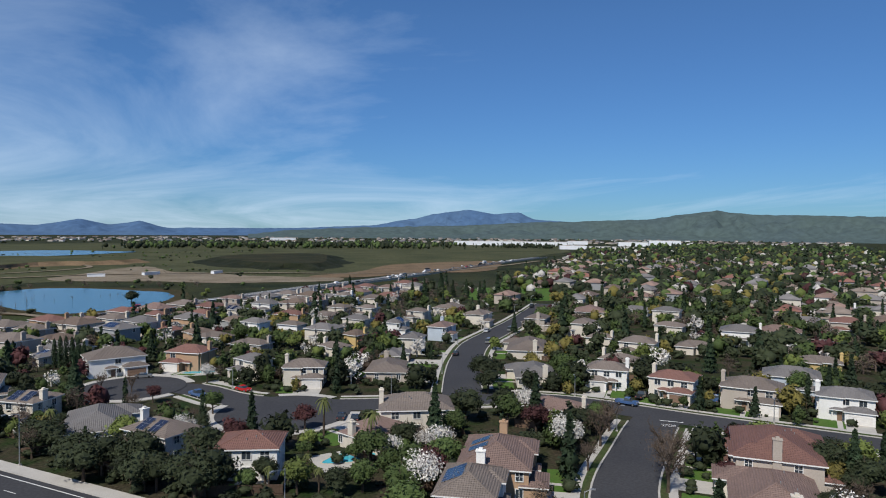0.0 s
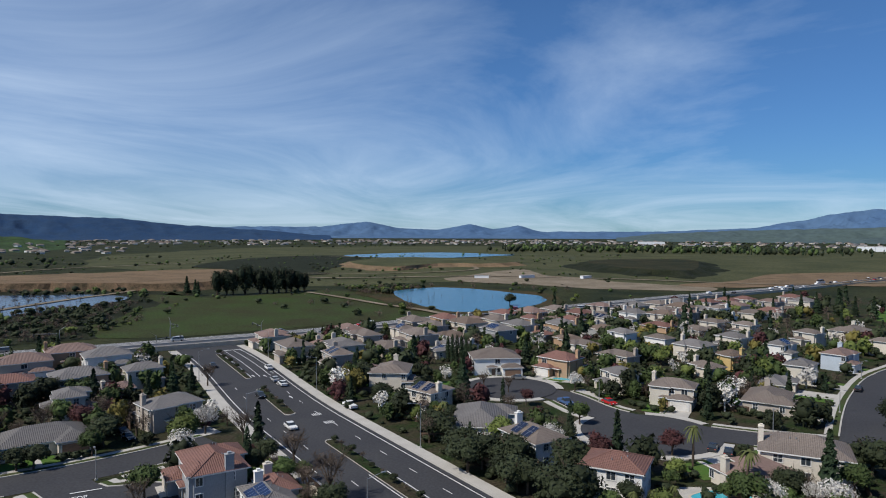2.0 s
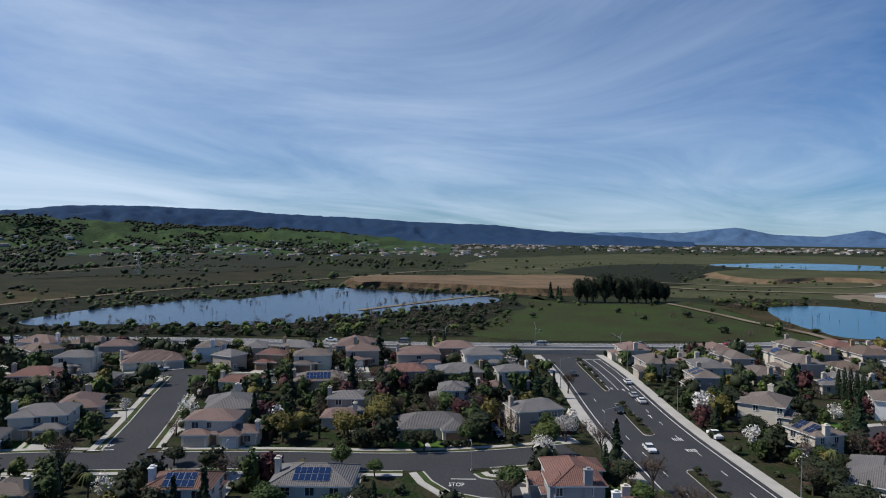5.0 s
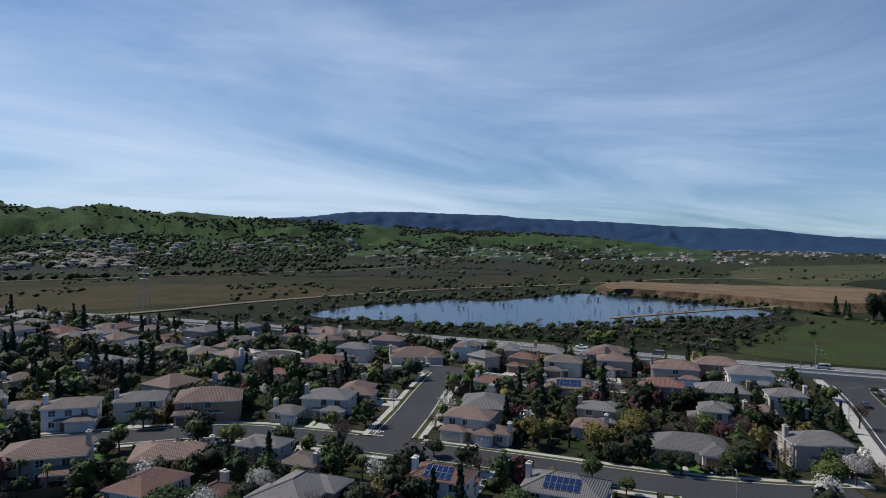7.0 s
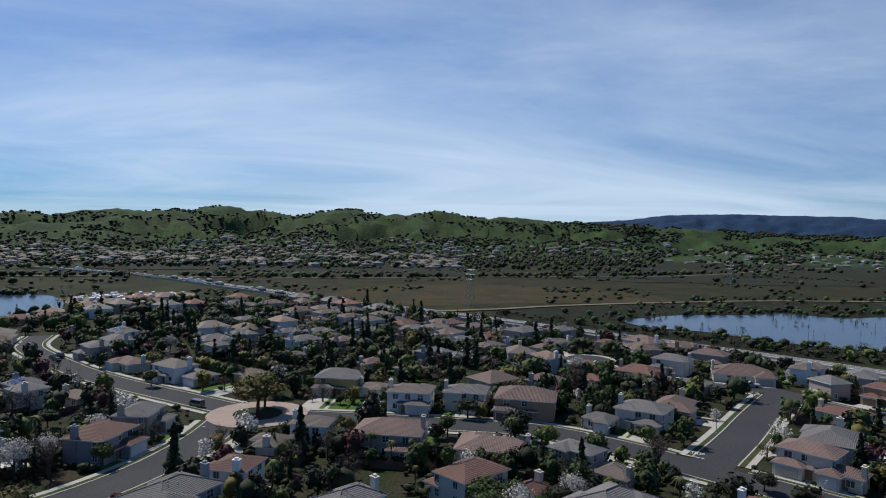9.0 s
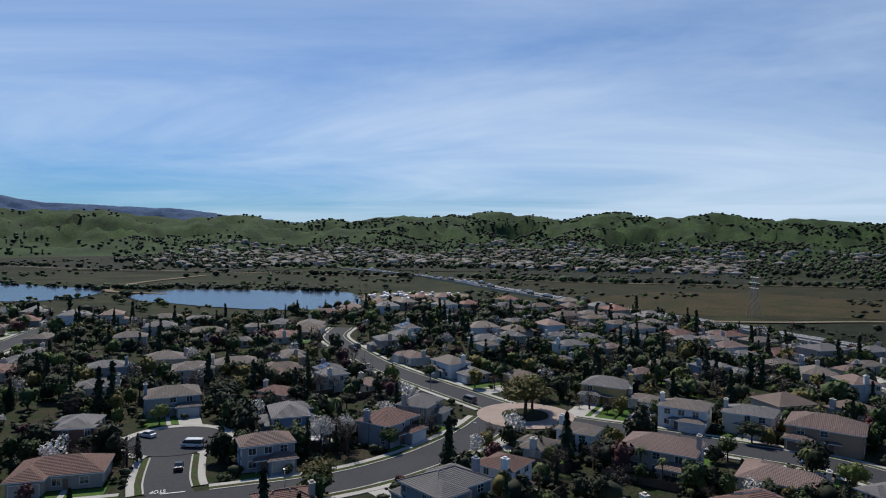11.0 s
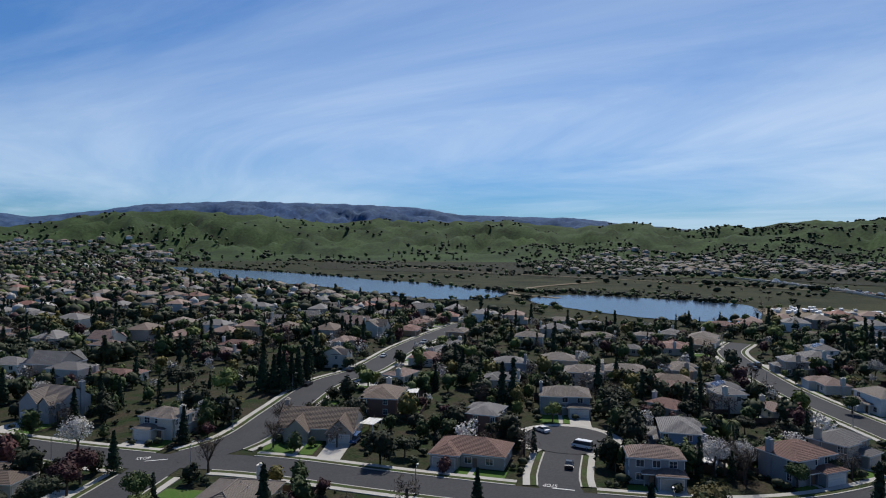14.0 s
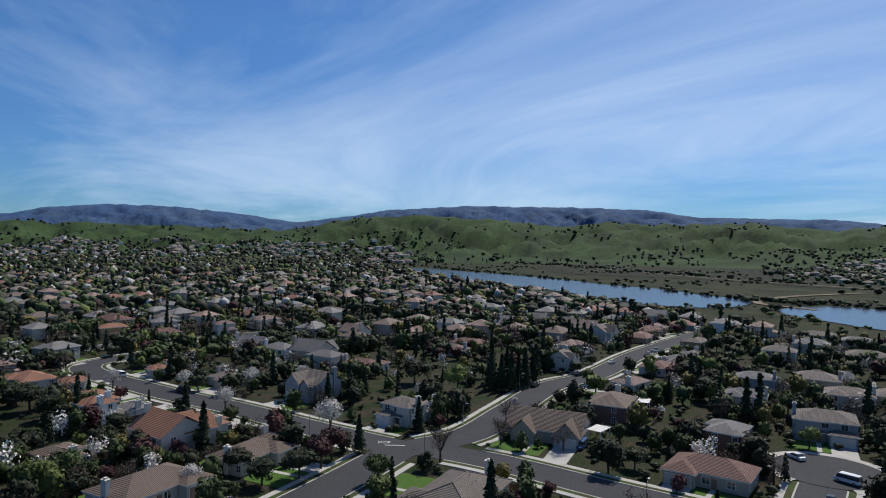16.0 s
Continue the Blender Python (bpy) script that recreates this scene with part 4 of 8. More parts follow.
house(20.7, 192.9, 77, 15.8, 12.3, 1, "t", "t", "-", 9.6)
house(-84.8, 226.7, -39, 7.5, 7.5, 1, "g", "c", "v", 0.0)
house(-75.4, 268.0, -40, 13.3, 11.3, 2, "g", "g", "v", 0.0)
house(-69.8, 305.3, -39, 9.5, 8.1, 2, "r", "n", "-", 0.0)
house(-58.2, 277.1, -39, 8.9, 7.5, 1, "r", "n", "-", 0.0)
house(-51.8, 309.1, -36, 10.5, 9.0, 2, "r", "k", "-", 0.0)
house(-45.9, 267.9, -37, 11.2, 8.7, 1, "b", "n", "-", 0.0)
house(-38.1, 256.9, -35, 11.5, 8.9, 1, "t", "c", "-", 0.0)
house(-23.2, 239.5, -35, 11.5, 8.9, 1, "t", "t", "-", 0.0)
house(-25.8, 277.4, -38, 9.5, 8.1, 2, "g", "w", "-", 0.0)
house(-39.5, 322.8, -39, 10.1, 8.6, 2, "g", "c", "s", 0.0)
house(-26.6, 346.1, -41, 12.1, 10.3, 2, "g", "w", "v", 0.0)
house(-13.1, 320.9, -36, 12.7, 9.9, 1, "r", "n", "-", 0.0)
house(-10.9, 267.1, -36, 9.2, 7.8, 2, "t", "w", "-", 0.0)
house(1.1, 254.6, -36, 11.3, 9.6, 2, "g", "c", "-", 0.0)
house(2.7, 314.5, -41, 11.5, 9.0, 1, "t", "c", "-", 0.0)
house(15.7, 280.8, -37, 10.9, 9.2, 2, "g", "c", "-", 0.0)
house(-13.5, 367.4, -41, 9.5, 8.1, 2, "t", "c", "-", 0.0)
house(14.4, 383.6, -40, 8.9, 7.5, 2, "t", "w", "-", 0.0)
house(9.5, 323.8, -41, 9.4, 8.0, 2, "t", "c", "-", 0.0)
house(22.8, 319.8, -37, 9.4, 8.0, 2, "t", "c", "-", 0.0)
house(31.9, 269.7, 60, 9.8, 8.3, 2, "g", "w", "v", 0.0)
house(32.2, 229.7, 70, 8.6, 7.5, 2, "g", "c", "v", 11.2)
house(13.1, 240.2, -41, 7.5, 7.5, 2, "b", "y", "-", 0.0)
house(45.0, 303.2, -40, 9.1, 7.7, 2, "t", "c", "-", 0.0)
house(63.8, 317.1, 59, 13.6, 11.6, 2, "t", "c", "-", 0.0)
house(48.1, 255.9, 60, 10.8, 9.2, 2, "p", "b", "-", 5.7)
house(24.3, 212.7, 75, 10.9, 8.5, 1, "g", "c", "s", 13.0)
house(4.8, 229.6, -41, 9.7, 7.6, 1, "t", "c", "-", 0.0)
house(71.4, 290.2, 59, 11.7, 10.0, 2, "t", "c", "-", 2.5)
house(92.7, 276.0, -121, 11.9, 10.1, 2, "t", "t", "-", 2.5)
house(70.7, 221.2, -110, 20.8, 15.5, 1, "t", "c", "-", 6.0)
house(59.2, 180.6, -103, 16.5, 12.9, 1, "g", "c", "-", 7.5)
house(54.4, 144.4, 150, 11.8, 9.2, 1, "p", "c", "-", 4.2)
house(77.7, 169.7, -30, 10.5, 8.9, 2, "t", "w", "-", 9.8)
house(89.7, 156.3, -43, 10.8, 9.2, 2, "r", "c", "-", 8.0)
house(104.1, 145.0, -39, 13.2, 11.2, 2, "t", "t", "-", 7.8)
house(123.1, 155.3, -38, 13.2, 11.2, 2, "g", "b", "-", 0.0)
house(119.8, 133.3, -39, 11.3, 9.6, 2, "g", "w", "-", 9.5)
house(130.2, 212.7, -41, 11.5, 9.0, 1, "t", "c", "-", 0.0)
house(107.0, 209.2, -40, 11.4, 9.7, 2, "t", "c", "-", 0.0)
house(92.5, 193.8, -41, 11.1, 8.7, 1, "t", "c", "-", 0.0)
house(157.8, 227.1, -36, 13.8, 11.7, 2, "g", "w", "-", 0.0)
house(183.9, 239.1, -41, 15.5, 12.1, 1, "p", "t", "-", 0.0)
house(216.0, 262.3, -36, 14.8, 11.5, 1, "g", "c", "-", 0.0)
house(174.6, 206.3, -41, 14.9, 11.6, 1, "t", "c", "-", 0.0)
house(152.6, 180.2, -41, 12.0, 9.4, 1, "t", "y", "-", 0.0)
house(78.2, 104.0, -122, 17.6, 14.9, 2, "r", "t", "-", 9.6)
house(67.8, 90.6, -122, 18.4, 14.4, 1, "p", "c", "-", 8.3)
house(30.6, 107.5, 69, 15.3, 13.0, 2, "p", "n", "s", 8.1)
house(23.1, 95.7, 69, 12.0, 10.2, 2, "t", "w", "v", 0.0)
house(281.4, 297.6, -36, 13.8, 10.7, 1, "g", "w", "-", 0.0)
house(217.5, 241.4, -39, 12.6, 10.7, 2, "r", "t", "-", 0.0)
house(124.8, 295.3, -118, 16.1, 13.6, 2, "p", "c", "-", 0.0)
house(106.6, 258.0, -121, 12.0, 10.2, 2, "t", "c", "-", 0.0)
house(147.4, 260.6, -41, 11.8, 9.2, 1, "t", "c", "-", 0.0)
house(159.4, 315.4, -40, 14.1, 11.0, 1, "g", "w", "-", 0.0)
house(162.8, 290.6, -38, 12.2, 10.4, 2, "g", "c", "v", 0.0)
house(104.7, 235.5, -41, 8.9, 7.5, 1, "t", "c", "-", 0.0)
house(-226.1, 140.4, -39, 16.8, 14.3, 2, "p", "t", "-", 0.0)
house(-192.7, 147.6, 56, 14.9, 12.6, 2, "p", "t", "-", 3.4)
house(-178.2, 165.8, 56, 13.5, 11.5, 2, "g", "w", "-", 2.5)
house(-151.7, 153.9, -124, 9.9, 8.4, 2, "g", "c", "-", 9.7)
house(-146.7, 139.9, -124, 7.7, 7.5, 1, "p", "c", "-", 0.0)
house(-113.8, 124.4, 66, 12.1, 10.3, 2, "g", "t", "-", 8.5)
house(-143.5, 121.1, -35, 9.2, 7.8, 2, "g", "c", "-", 0.0)
house(-125.7, 100.6, 59, 16.7, 13.0, 1, "g", "c", "-", 6.9)
house(-151.6, 93.3, 50, 9.9, 8.4, 2, "g", "t", "-", 0.0)
house(-146.3, 87.6, 50, 7.7, 7.5, 1, "p", "c", "-", 0.0)
house(-79.1, 95.3, -38, 13.6, 10.5, 2, "r", "g", "-", 2.5)
house(-66.2, 95.6, -38, 7.5, 7.5, 1, "r", "c", "-", 5.6)
house(-64.4, 90.9, -38, 10.9, 8.5, 1, "g", "w", "v", 2.5)
house(-106.2, 59.3, -130, 13.7, 11.6, 2, "g", "c", "v", 10.7)
house(-80.7, 179.3, 107, 13.1, 11.1, 2, "t", "c", "-", 14.1)
house(-93.1, 187.4, 92, 7.5, 7.5, 1, "p", "c", "-", 0.0)
house(-111.8, 255.2, -40, 8.8, 7.5, 2, "t", "c", "v", 0.0)
house(-110.2, 195.2, -41, 10.7, 9.1, 2, "t", "t", "s", 0.0)
house(-130.8, 219.2, -35, 10.6, 8.3, 1, "p", "c", "-", 0.0)
house(-127.7, -11.8, -38, 11.5, 9.8, 2, "q", "c", "v", 0.0)
house(-126.6, -1.2, -41, 7.5, 7.5, 1, "q", "c", "-", 0.0)
house(-117.8, 13.0, -39, 13.7, 11.7, 2, "g", "t", "-", 0.0)
house(-152.1, -32.3, -90, 15.1, 12.8, 2, "p", "t", "-", 11.2)
house(-152.4, -8.7, -93, 15.6, 12.2, 1, "p", "c", "-", 10.6)
house(-146.3, 10.3, -127, 9.1, 7.8, 2, "g", "t", "-", 10.9)
house(-139.4, 17.3, -127, 7.5, 7.5, 1, "t", "c", "-", 12.3)
house(-187.7, -35.3, 90, 11.8, 10.0, 2, "t", "w", "-", 2.5)
house(-200.5, -49.4, 93, 8.2, 7.5, 1, "t", "c", "-", 16.7)
house(-191.8, -19.9, 87, 11.6, 9.9, 2, "g", "c", "-", 6.7)
house(-188.7, -2.6, 87, 16.1, 13.6, 2, "p", "n", "-", 2.5)
house(-178.6, 16.6, 63, 7.5, 7.5, 1, "g", "c", "-", 2.5)
house(-181.8, 27.9, 63, 12.2, 10.4, 2, "g", "c", "-", 9.0)
house(-197.8, 39.6, 153, 14.3, 11.1, 1, "p", "t", "-", 8.8)
house(-252.9, 4.7, -149, 11.5, 9.8, 2, "p", "w", "-", 13.4)
house(-253.5, -40.6, -37, 10.5, 8.9, 2, "g", "g", "-", 0.0)
house(-261.1, -32.4, -36, 7.5, 7.5, 1, "g", "c", "-", 0.0)
house(-231.7, -44.2, -40, 8.7, 7.5, 1, "t", "n", "-", 0.0)
house(-240.3, -61.0, -37, 9.5, 7.5, 1, "p", "c", "-", 0.0)
house(-224.4, 1.5, -36, 11.6, 9.1, 1, "p", "c", "-", 0.0)
house(-229.4, 18.6, -121, 7.5, 7.5, 1, "r", "n", "-", 0.0)
house(-250.9, 18.6, -149, 12.6, 9.8, 1, "p", "c", "-", 2.5)
house(-257.8, 49.0, 59, 12.3, 10.4, 2, "g", "c", "-", 2.5)
house(-229.6, 50.1, -121, 11.0, 8.6, 1, "g", "t", "-", 2.5)
house(-250.7, 71.6, 81, 19.5, 15.2, 1, "p", "c", "-", 2.5)
house(-365.8, -89.4, -35, 10.4, 8.8, 2, "t", "c", "-", 0.0)
house(-360.5, -79.8, -40, 11.8, 9.2, 1, "g", "w", "-", 0.0)
house(-378.9, -63.6, -41, 11.5, 9.0, 1, "p", "c", "-", 0.0)
house(-311.8, -61.4, -38, 12.0, 9.4, 1, "t", "n", "-", 0.0)
house(-287.4, -34.3, -40, 9.2, 7.8, 2, "g", "c", "-", 0.0)
house(-350.2, -32.8, -39, 9.9, 7.7, 1, "g", "c", "-", 0.0)
house(-336.5, -16.6, -41, 10.7, 8.3, 1, "g", "c", "-", 0.0)
house(-307.2, 30.4, 70, 10.0, 7.8, 1, "r", "c", "-", 0.0)
house(-303.7, 8.3, 115, 10.9, 8.5, 1, "t", "c", "-", 14.1)
house(-260.4, -60.4, -36, 8.2, 7.5, 1, "t", "c", "-", 0.0)
house(-229.5, 92.0, 23, 8.7, 7.5, 2, "g", "t", "-", 2.5)
house(-222.5, 104.9, 45, 9.4, 8.0, 2, "r", "n", "-", 7.4)
house(-198.9, 83.7, -135, 11.2, 8.7, 1, "r", "c", "-", 7.0)
house(-187.1, 104.0, -120, 15.0, 11.7, 1, "t", "t", "v", 2.5)
house(-153.2, 58.2, 53, 11.1, 9.4, 2, "p", "c", "-", 4.3)
house(-146.7, 62.2, 53, 7.5, 7.5, 1, "p", "c", "-", 2.5)
house(-164.6, 65.9, -28, 14.5, 12.3, 2, "g", "c", "-", 8.5)
house(-117.7, 40.2, -127, 10.6, 9.0, 2, "q", "w", "v", 15.2)
house(-172.8, -145.6, -115, 8.6, 7.5, 2, "g", "g", "v", 0.0)
house(-173.9, -127.9, -115, 10.1, 7.9, 1, "p", "c", "-", 12.3)
house(-135.1, -93.0, 177, 12.3, 10.5, 2, "q", "g", "-", 4.0)
house(-153.3, -95.7, -173, 11.2, 9.5, 2, "g", "t", "-", 7.4)
house(-207.1, -119.8, 65, 12.4, 10.6, 2, "t", "w", "-", 2.5)
house(-205.5, -110.9, 65, 11.9, 9.3, 1, "g", "t", "-", 5.3)
house(-219.4, -144.6, 58, 13.1, 10.2, 1, "p", "c", "-", 2.5)
house(-235.1, -169.6, 58, 10.7, 9.1, 2, "g", "t", "-", 2.8)
house(-209.7, -92.9, 66, 12.5, 9.7, 1, "b", "n", "-", 16.5)
house(-202.9, -61.1, 93, 13.3, 11.3, 2, "g", "y", "d", 17.9)
house(-153.7, -51.7, -87, 9.1, 7.7, 2, "t", "w", "-", 11.8)
house(-144.0, -59.2, -3, 8.5, 7.5, 1, "t", "c", "-", 10.3)
house(-122.3, -55.9, -3, 8.3, 7.5, 2, "q", "w", "-", 15.0)
house(-107.6, -61.4, -17, 13.4, 11.4, 2, "g", "g", "-", 12.0)
house(-111.0, -30.7, -36, 10.0, 8.5, 2, "g", "c", "-", 0.0)
house(-263.4, -237.1, -147, 21.2, 15.5, 1, "t", "c", "-", 2.5)
house(-312.6, -271.1, -40, 15.1, 11.8, 1, "r", "n", "-", 0.0)
house(-327.5, -265.1, -39, 13.9, 10.9, 1, "r", "n", "-", 0.0)
house(-322.0, -220.9, -39, 13.7, 10.7, 1, "b", "n", "-", 0.0)
house(-271.6, -182.9, 53, 12.4, 10.6, 2, "g", "w", "v", 0.0)
house(-278.4, -130.4, -41, 10.9, 9.3, 2, "g", "t", "-", 0.0)
house(-247.8, -125.1, -37, 7.8, 7.5, 2, "t", "c", "-", 0.0)
house(-290.3, -113.4, -39, 10.0, 8.5, 2, "g", "c", "-", 0.0)
house(-293.8, -100.2, -37, 10.9, 9.3, 2, "g", "t", "-", 0.0)
house(-342.6, -158.0, -35, 11.2, 8.8, 1, "g", "c", "-", 0.0)
house(-350.6, -120.9, -40, 11.3, 8.8, 1, "b", "n", "-", 0.0)
house(-272.6, -81.3, -40, 8.2, 7.5, 2, "p", "t", "-", 0.0)
house(-317.7, -81.8, -35, 12.1, 9.4, 1, "g", "c", "-", 0.0)
house(-248.0, -93.6, -39, 7.5, 7.5, 1, "g", "c", "-", 0.0)
house(-339.2, -215.8, -40, 10.8, 8.4, 1, "g", "c", "-", 0.0)
house(-308.8, -176.3, -41, 9.5, 7.5, 1, "g", "w", "-", 0.0)
house(-373.9, -156.9, -37, 12.3, 9.6, 1, "t", "c", "-", 0.0)
house(-381.2, -174.4, -38, 11.3, 8.8, 1, "t", "c", "-", 0.0)
house(-344.6, -197.2, -39, 10.6, 8.3, 1, "g", "c", "-", 0.0)
house(-51.4, -165.3, 150, 19.2, 12.0, 1, "b", "t", "G", 14.0)
house(-76.5, -130.7, 138, 16.0, 12.5, 1, "q", "t", "-", 5.8)
house(-92.2, -150.0, -137, 10.7, 9.1, 2, "g", "k", "-", 4.4)
house(-121.9, -158.2, 146, 13.9, 11.8, 2, "t", "g", "-", 10.7)
house(-105.5, -104.6, 146, 10.8, 9.2, 2, "p", "g", "-", 5.3)
house(-125.7, -119.1, 51, 12.4, 10.5, 2, "g", "B", "-", 8.6)
house(-73.2, -180.5, 56, 14.1, 11.9, 2, "b", "k", "-", 16.1)
house(-88.7, -204.7, 39, 10.4, 8.9, 2, "p", "c", "s", 16.8)
house(-115.4, -242.8, 51, 12.9, 10.1, 1, "r", "c", "-", 7.8)
house(-116.8, -185.0, -36, 10.8, 9.1, 2, "g", "c", "-", 0.0)
house(-134.9, -209.5, -36, 11.6, 9.8, 2, "g", "g", "-", 0.0)
house(-155.3, -207.5, -40, 13.7, 11.6, 2, "t", "t", "-", 0.0)
house(-171.8, -190.3, -37, 15.4, 12.0, 1, "t", "c", "-", 0.0)
house(-174.7, -169.3, -36, 12.8, 10.0, 1, "b", "n", "-", 0.0)
house(-147.3, -143.7, 102, 10.6, 8.3, 1, "r", "c", "-", 0.0)
house(-166.8, -139.5, -115, 7.5, 7.5, 2, "g", "c", "v", 0.0)
house(-194.4, -183.4, -122, 13.8, 10.7, 1, "t", "t", "-", 0.0)
house(-80.7, -250.9, -129, 7.5, 7.5, 2, "t", "c", "G", 5.1)
house(-98.9, -297.1, -129, 12.1, 9.4, 1, "p", "c", "-", 0.0)
house(-89.0, -376.6, -40, 14.7, 11.5, 1, "g", "c", "G", 0.0)
house(-122.5, -324.2, -133, 11.6, 9.8, 2, "t", "c", "G", 0.0)
house(-142.5, -321.3, -135, 14.3, 11.1, 1, "r", "n", "-", 2.5)
house(-165.0, -352.6, -135, 14.8, 11.5, 1, "p", "c", "-", 8.5)
house(-161.7, -304.0, 45, 12.3, 9.6, 1, "t", "n", "-", 2.5)
house(-136.0, -446.3, -35, 12.2, 9.5, 1, "t", "c", "G", 0.0)
house(-114.4, -501.5, -38, 14.0, 10.9, 1, "p", "c", "-", 0.0)
house(-120.3, -378.7, -35, 11.6, 9.0, 1, "t", "c", "G", 0.0)
house(-181.8, -391.3, -35, 12.6, 10.7, 2, "g", "w", "G", 0.0)
house(-194.0, -459.1, -37, 14.2, 11.1, 1, "g", "c", "G", 0.0)
house(-141.9, -268.9, 47, 8.6, 7.5, 1, "g", "c", "-", 13.1)
house(-205.1, -280.1, -39, 14.2, 12.1, 2, "g", "c", "-", 0.0)
house(-240.0, -323.5, -39, 15.2, 11.9, 1, "t", "c", "-", 0.0)
house(-192.9, -284.9, -38, 12.5, 9.7, 1, "p", "c", "-", 0.0)
house(-218.5, -262.2, -37, 15.8, 12.3, 1, "t", "c", "-", 0.0)
house(-243.3, -255.1, -35, 11.2, 8.7, 1, "t", "c", "-", 0.0)
house(-246.3, -302.8, -38, 13.7, 10.7, 1, "g", "c", "-", 0.0)
house(-207.6, -228.1, -41, 9.8, 7.7, 1, "g", "c", "-", 0.0)
house(-229.9, -222.8, -127, 16.2, 12.7, 1, "r", "c", "-", 13.1)
house(-260.6, -255.6, -147, 14.8, 11.5, 1, "g", "c", "-", 0.0)
house(-247.5, -224.2, -147, 14.0, 10.9, 1, "b", "n", "-", 2.5)
house(-86.0, -80.1, -34, 9.2, 7.8, 2, "q", "t", "-", 7.4)
house(-122.8, -108.4, 32, 7.5, 7.5, 1, "g", "g", "-", 16.2)
house(39.9, -160.3, -43, 13.7, 11.6, 2, "o", "c", "G", 0.0)
house(33.0, -174.5, -43, 8.5, 7.5, 1, "o", "c", "-", 9.0)
house(18.9, -149.3, -123, 14.8, 11.5, 1, "b", "c", "-", 12.0)
house(15.1, -158.4, -40, 7.5, 7.5, 1, "b", "c", "v", 9.0)
house(10.1, -211.1, 137, 11.9, 10.1, 2, "t", "g", "G", 14.1)
house(-15.2, -180.0, 140, 10.1, 8.6, 2, "t", "c", "-", 8.4)
house(-22.1, -123.2, 57, 18.6, 14.5, 1, "t", "c", "-", 13.1)
house(34.6, -131.1, -126, 17.5, 13.6, 1, "b", "c", "-", 13.3)
house(59.0, -151.4, -39, 10.5, 8.2, 1, "b", "c", "-", 0.0)
house(66.1, -186.1, -39, 8.1, 7.5, 2, "o", "w", "v", 0.0)
house(57.7, -192.0, -39, 7.5, 7.5, 1, "g", "c", "v", 12.2)
house(97.6, -220.7, -48, 13.3, 11.3, 2, "o", "c", "-", 17.0)
house(88.2, -227.1, -48, 8.4, 7.5, 1, "o", "c", "-", 7.7)
house(68.8, -247.6, 132, 7.5, 7.5, 1, "o", "c", "-", 2.5)
house(66.2, -260.4, 132, 9.2, 7.5, 1, "o", "c", "-", 13.0)
house(41.2, -229.4, 141, 12.0, 9.4, 1, "t", "t", "-", 8.2)
house(16.2, -271.0, -36, 13.7, 11.6, 2, "g", "t", "G", 0.0)
house(43.5, -298.7, -39, 14.9, 11.6, 1, "g", "c", "G", 0.0)
house(-4.6, -253.8, -35, 15.0, 11.7, 1, "r", "c", "-", 0.0)
house(0.4, -325.4, -40, 11.5, 9.8, 2, "p", "c", "G", 0.0)
house(116.0, -280.0, -117, 12.7, 10.8, 2, "g", "g", "-", 10.4)
house(129.1, -375.9, -39, 17.3, 14.7, 2, "r", "y", "-", 0.0)
house(105.1, -384.1, -39, 12.6, 10.7, 2, "t", "c", "-", 0.0)
house(92.6, -339.2, -148, 13.9, 10.8, 1, "r", "c", "-", 2.5)
house(67.4, -353.4, -148, 9.5, 8.1, 2, "p", "c", "-", 2.5)
house(50.2, -375.7, -139, 13.9, 11.8, 2, "p", "c", "-", 6.3)
house(36.5, -439.7, -37, 13.0, 11.0, 2, "g", "c", "-", 0.0)
house(16.0, -444.4, -35, 16.7, 13.0, 1, "t", "c", "-", 0.0)
house(71.2, -443.8, -35, 13.6, 10.6, 1, "g", "c", "-", 0.0)
house(124.5, -457.3, -36, 13.5, 11.5, 2, "g", "w", "-", 0.0)
house(186.1, -460.7, -35, 17.6, 13.7, 1, "p", "c", "-", 0.0)
house(-27.2, -319.7, -35, 14.5, 11.3, 1, "b", "c", "-", 0.0)
house(-42.4, -288.1, -37, 14.3, 11.2, 1, "p", "c", "-", 0.0)
house(-107.9, -395.3, -35, 13.2, 10.3, 1, "g", "c", "G", 0.0)
house(-118.4, -336.7, -38, 13.4, 11.4, 2, "p", "c", "G", 0.0)
house(-156.2, -342.3, -135, 15.7, 12.3, 1, "r", "n", "-", 7.1)
house(-327.2, 10.9, 142, 12.2, 10.0, 2, "g", "t", "-", 0.0)
house(-301.1, 44.4, 42, 14.2, 11.7, 2, "p", "w", "-", 0.0)
house(-290.6, 57.8, -38, 13.7, 11.2, 2, "b", "n", "-", 0.0)
house(-117.9, 278.8, -38, 13.3, 10.9, 2, "t", "t", "-", 0.0)
house(-107.4, 292.2, -38, 13.7, 11.2, 2, "r", "n", "-", 0.0)
house(-97.0, 305.6, -38, 13.2, 10.8, 1, "p", "c", "-", 0.0)
house(-86.5, 319.0, -38, 13.0, 10.6, 2, "r", "t", "-", 0.0)
house(-76.0, 332.4, -38, 14.0, 11.5, 2, "p", "n", "-", 0.0)
house(-65.6, 345.8, -38, 14.2, 11.7, 2, "t", "t", "-", 0.0)
house(-55.1, 359.2, 142, 13.5, 11.1, 1, "p", "c", "-", 0.0)
house(-44.6, 372.6, 142, 12.1, 9.9, 2, "p", "t", "-", 0.0)
house(-273.4, 65.9, 59, 12.6, 10.4, 2, "p", "t", "-", 0.0)
house(-252.5, 92.7, -28, 11.7, 9.6, 2, "t", "w", "-", 12.9)
house(-242.0, 106.1, -28, 12.4, 10.1, 2, "g", "c", "-", 0.0)
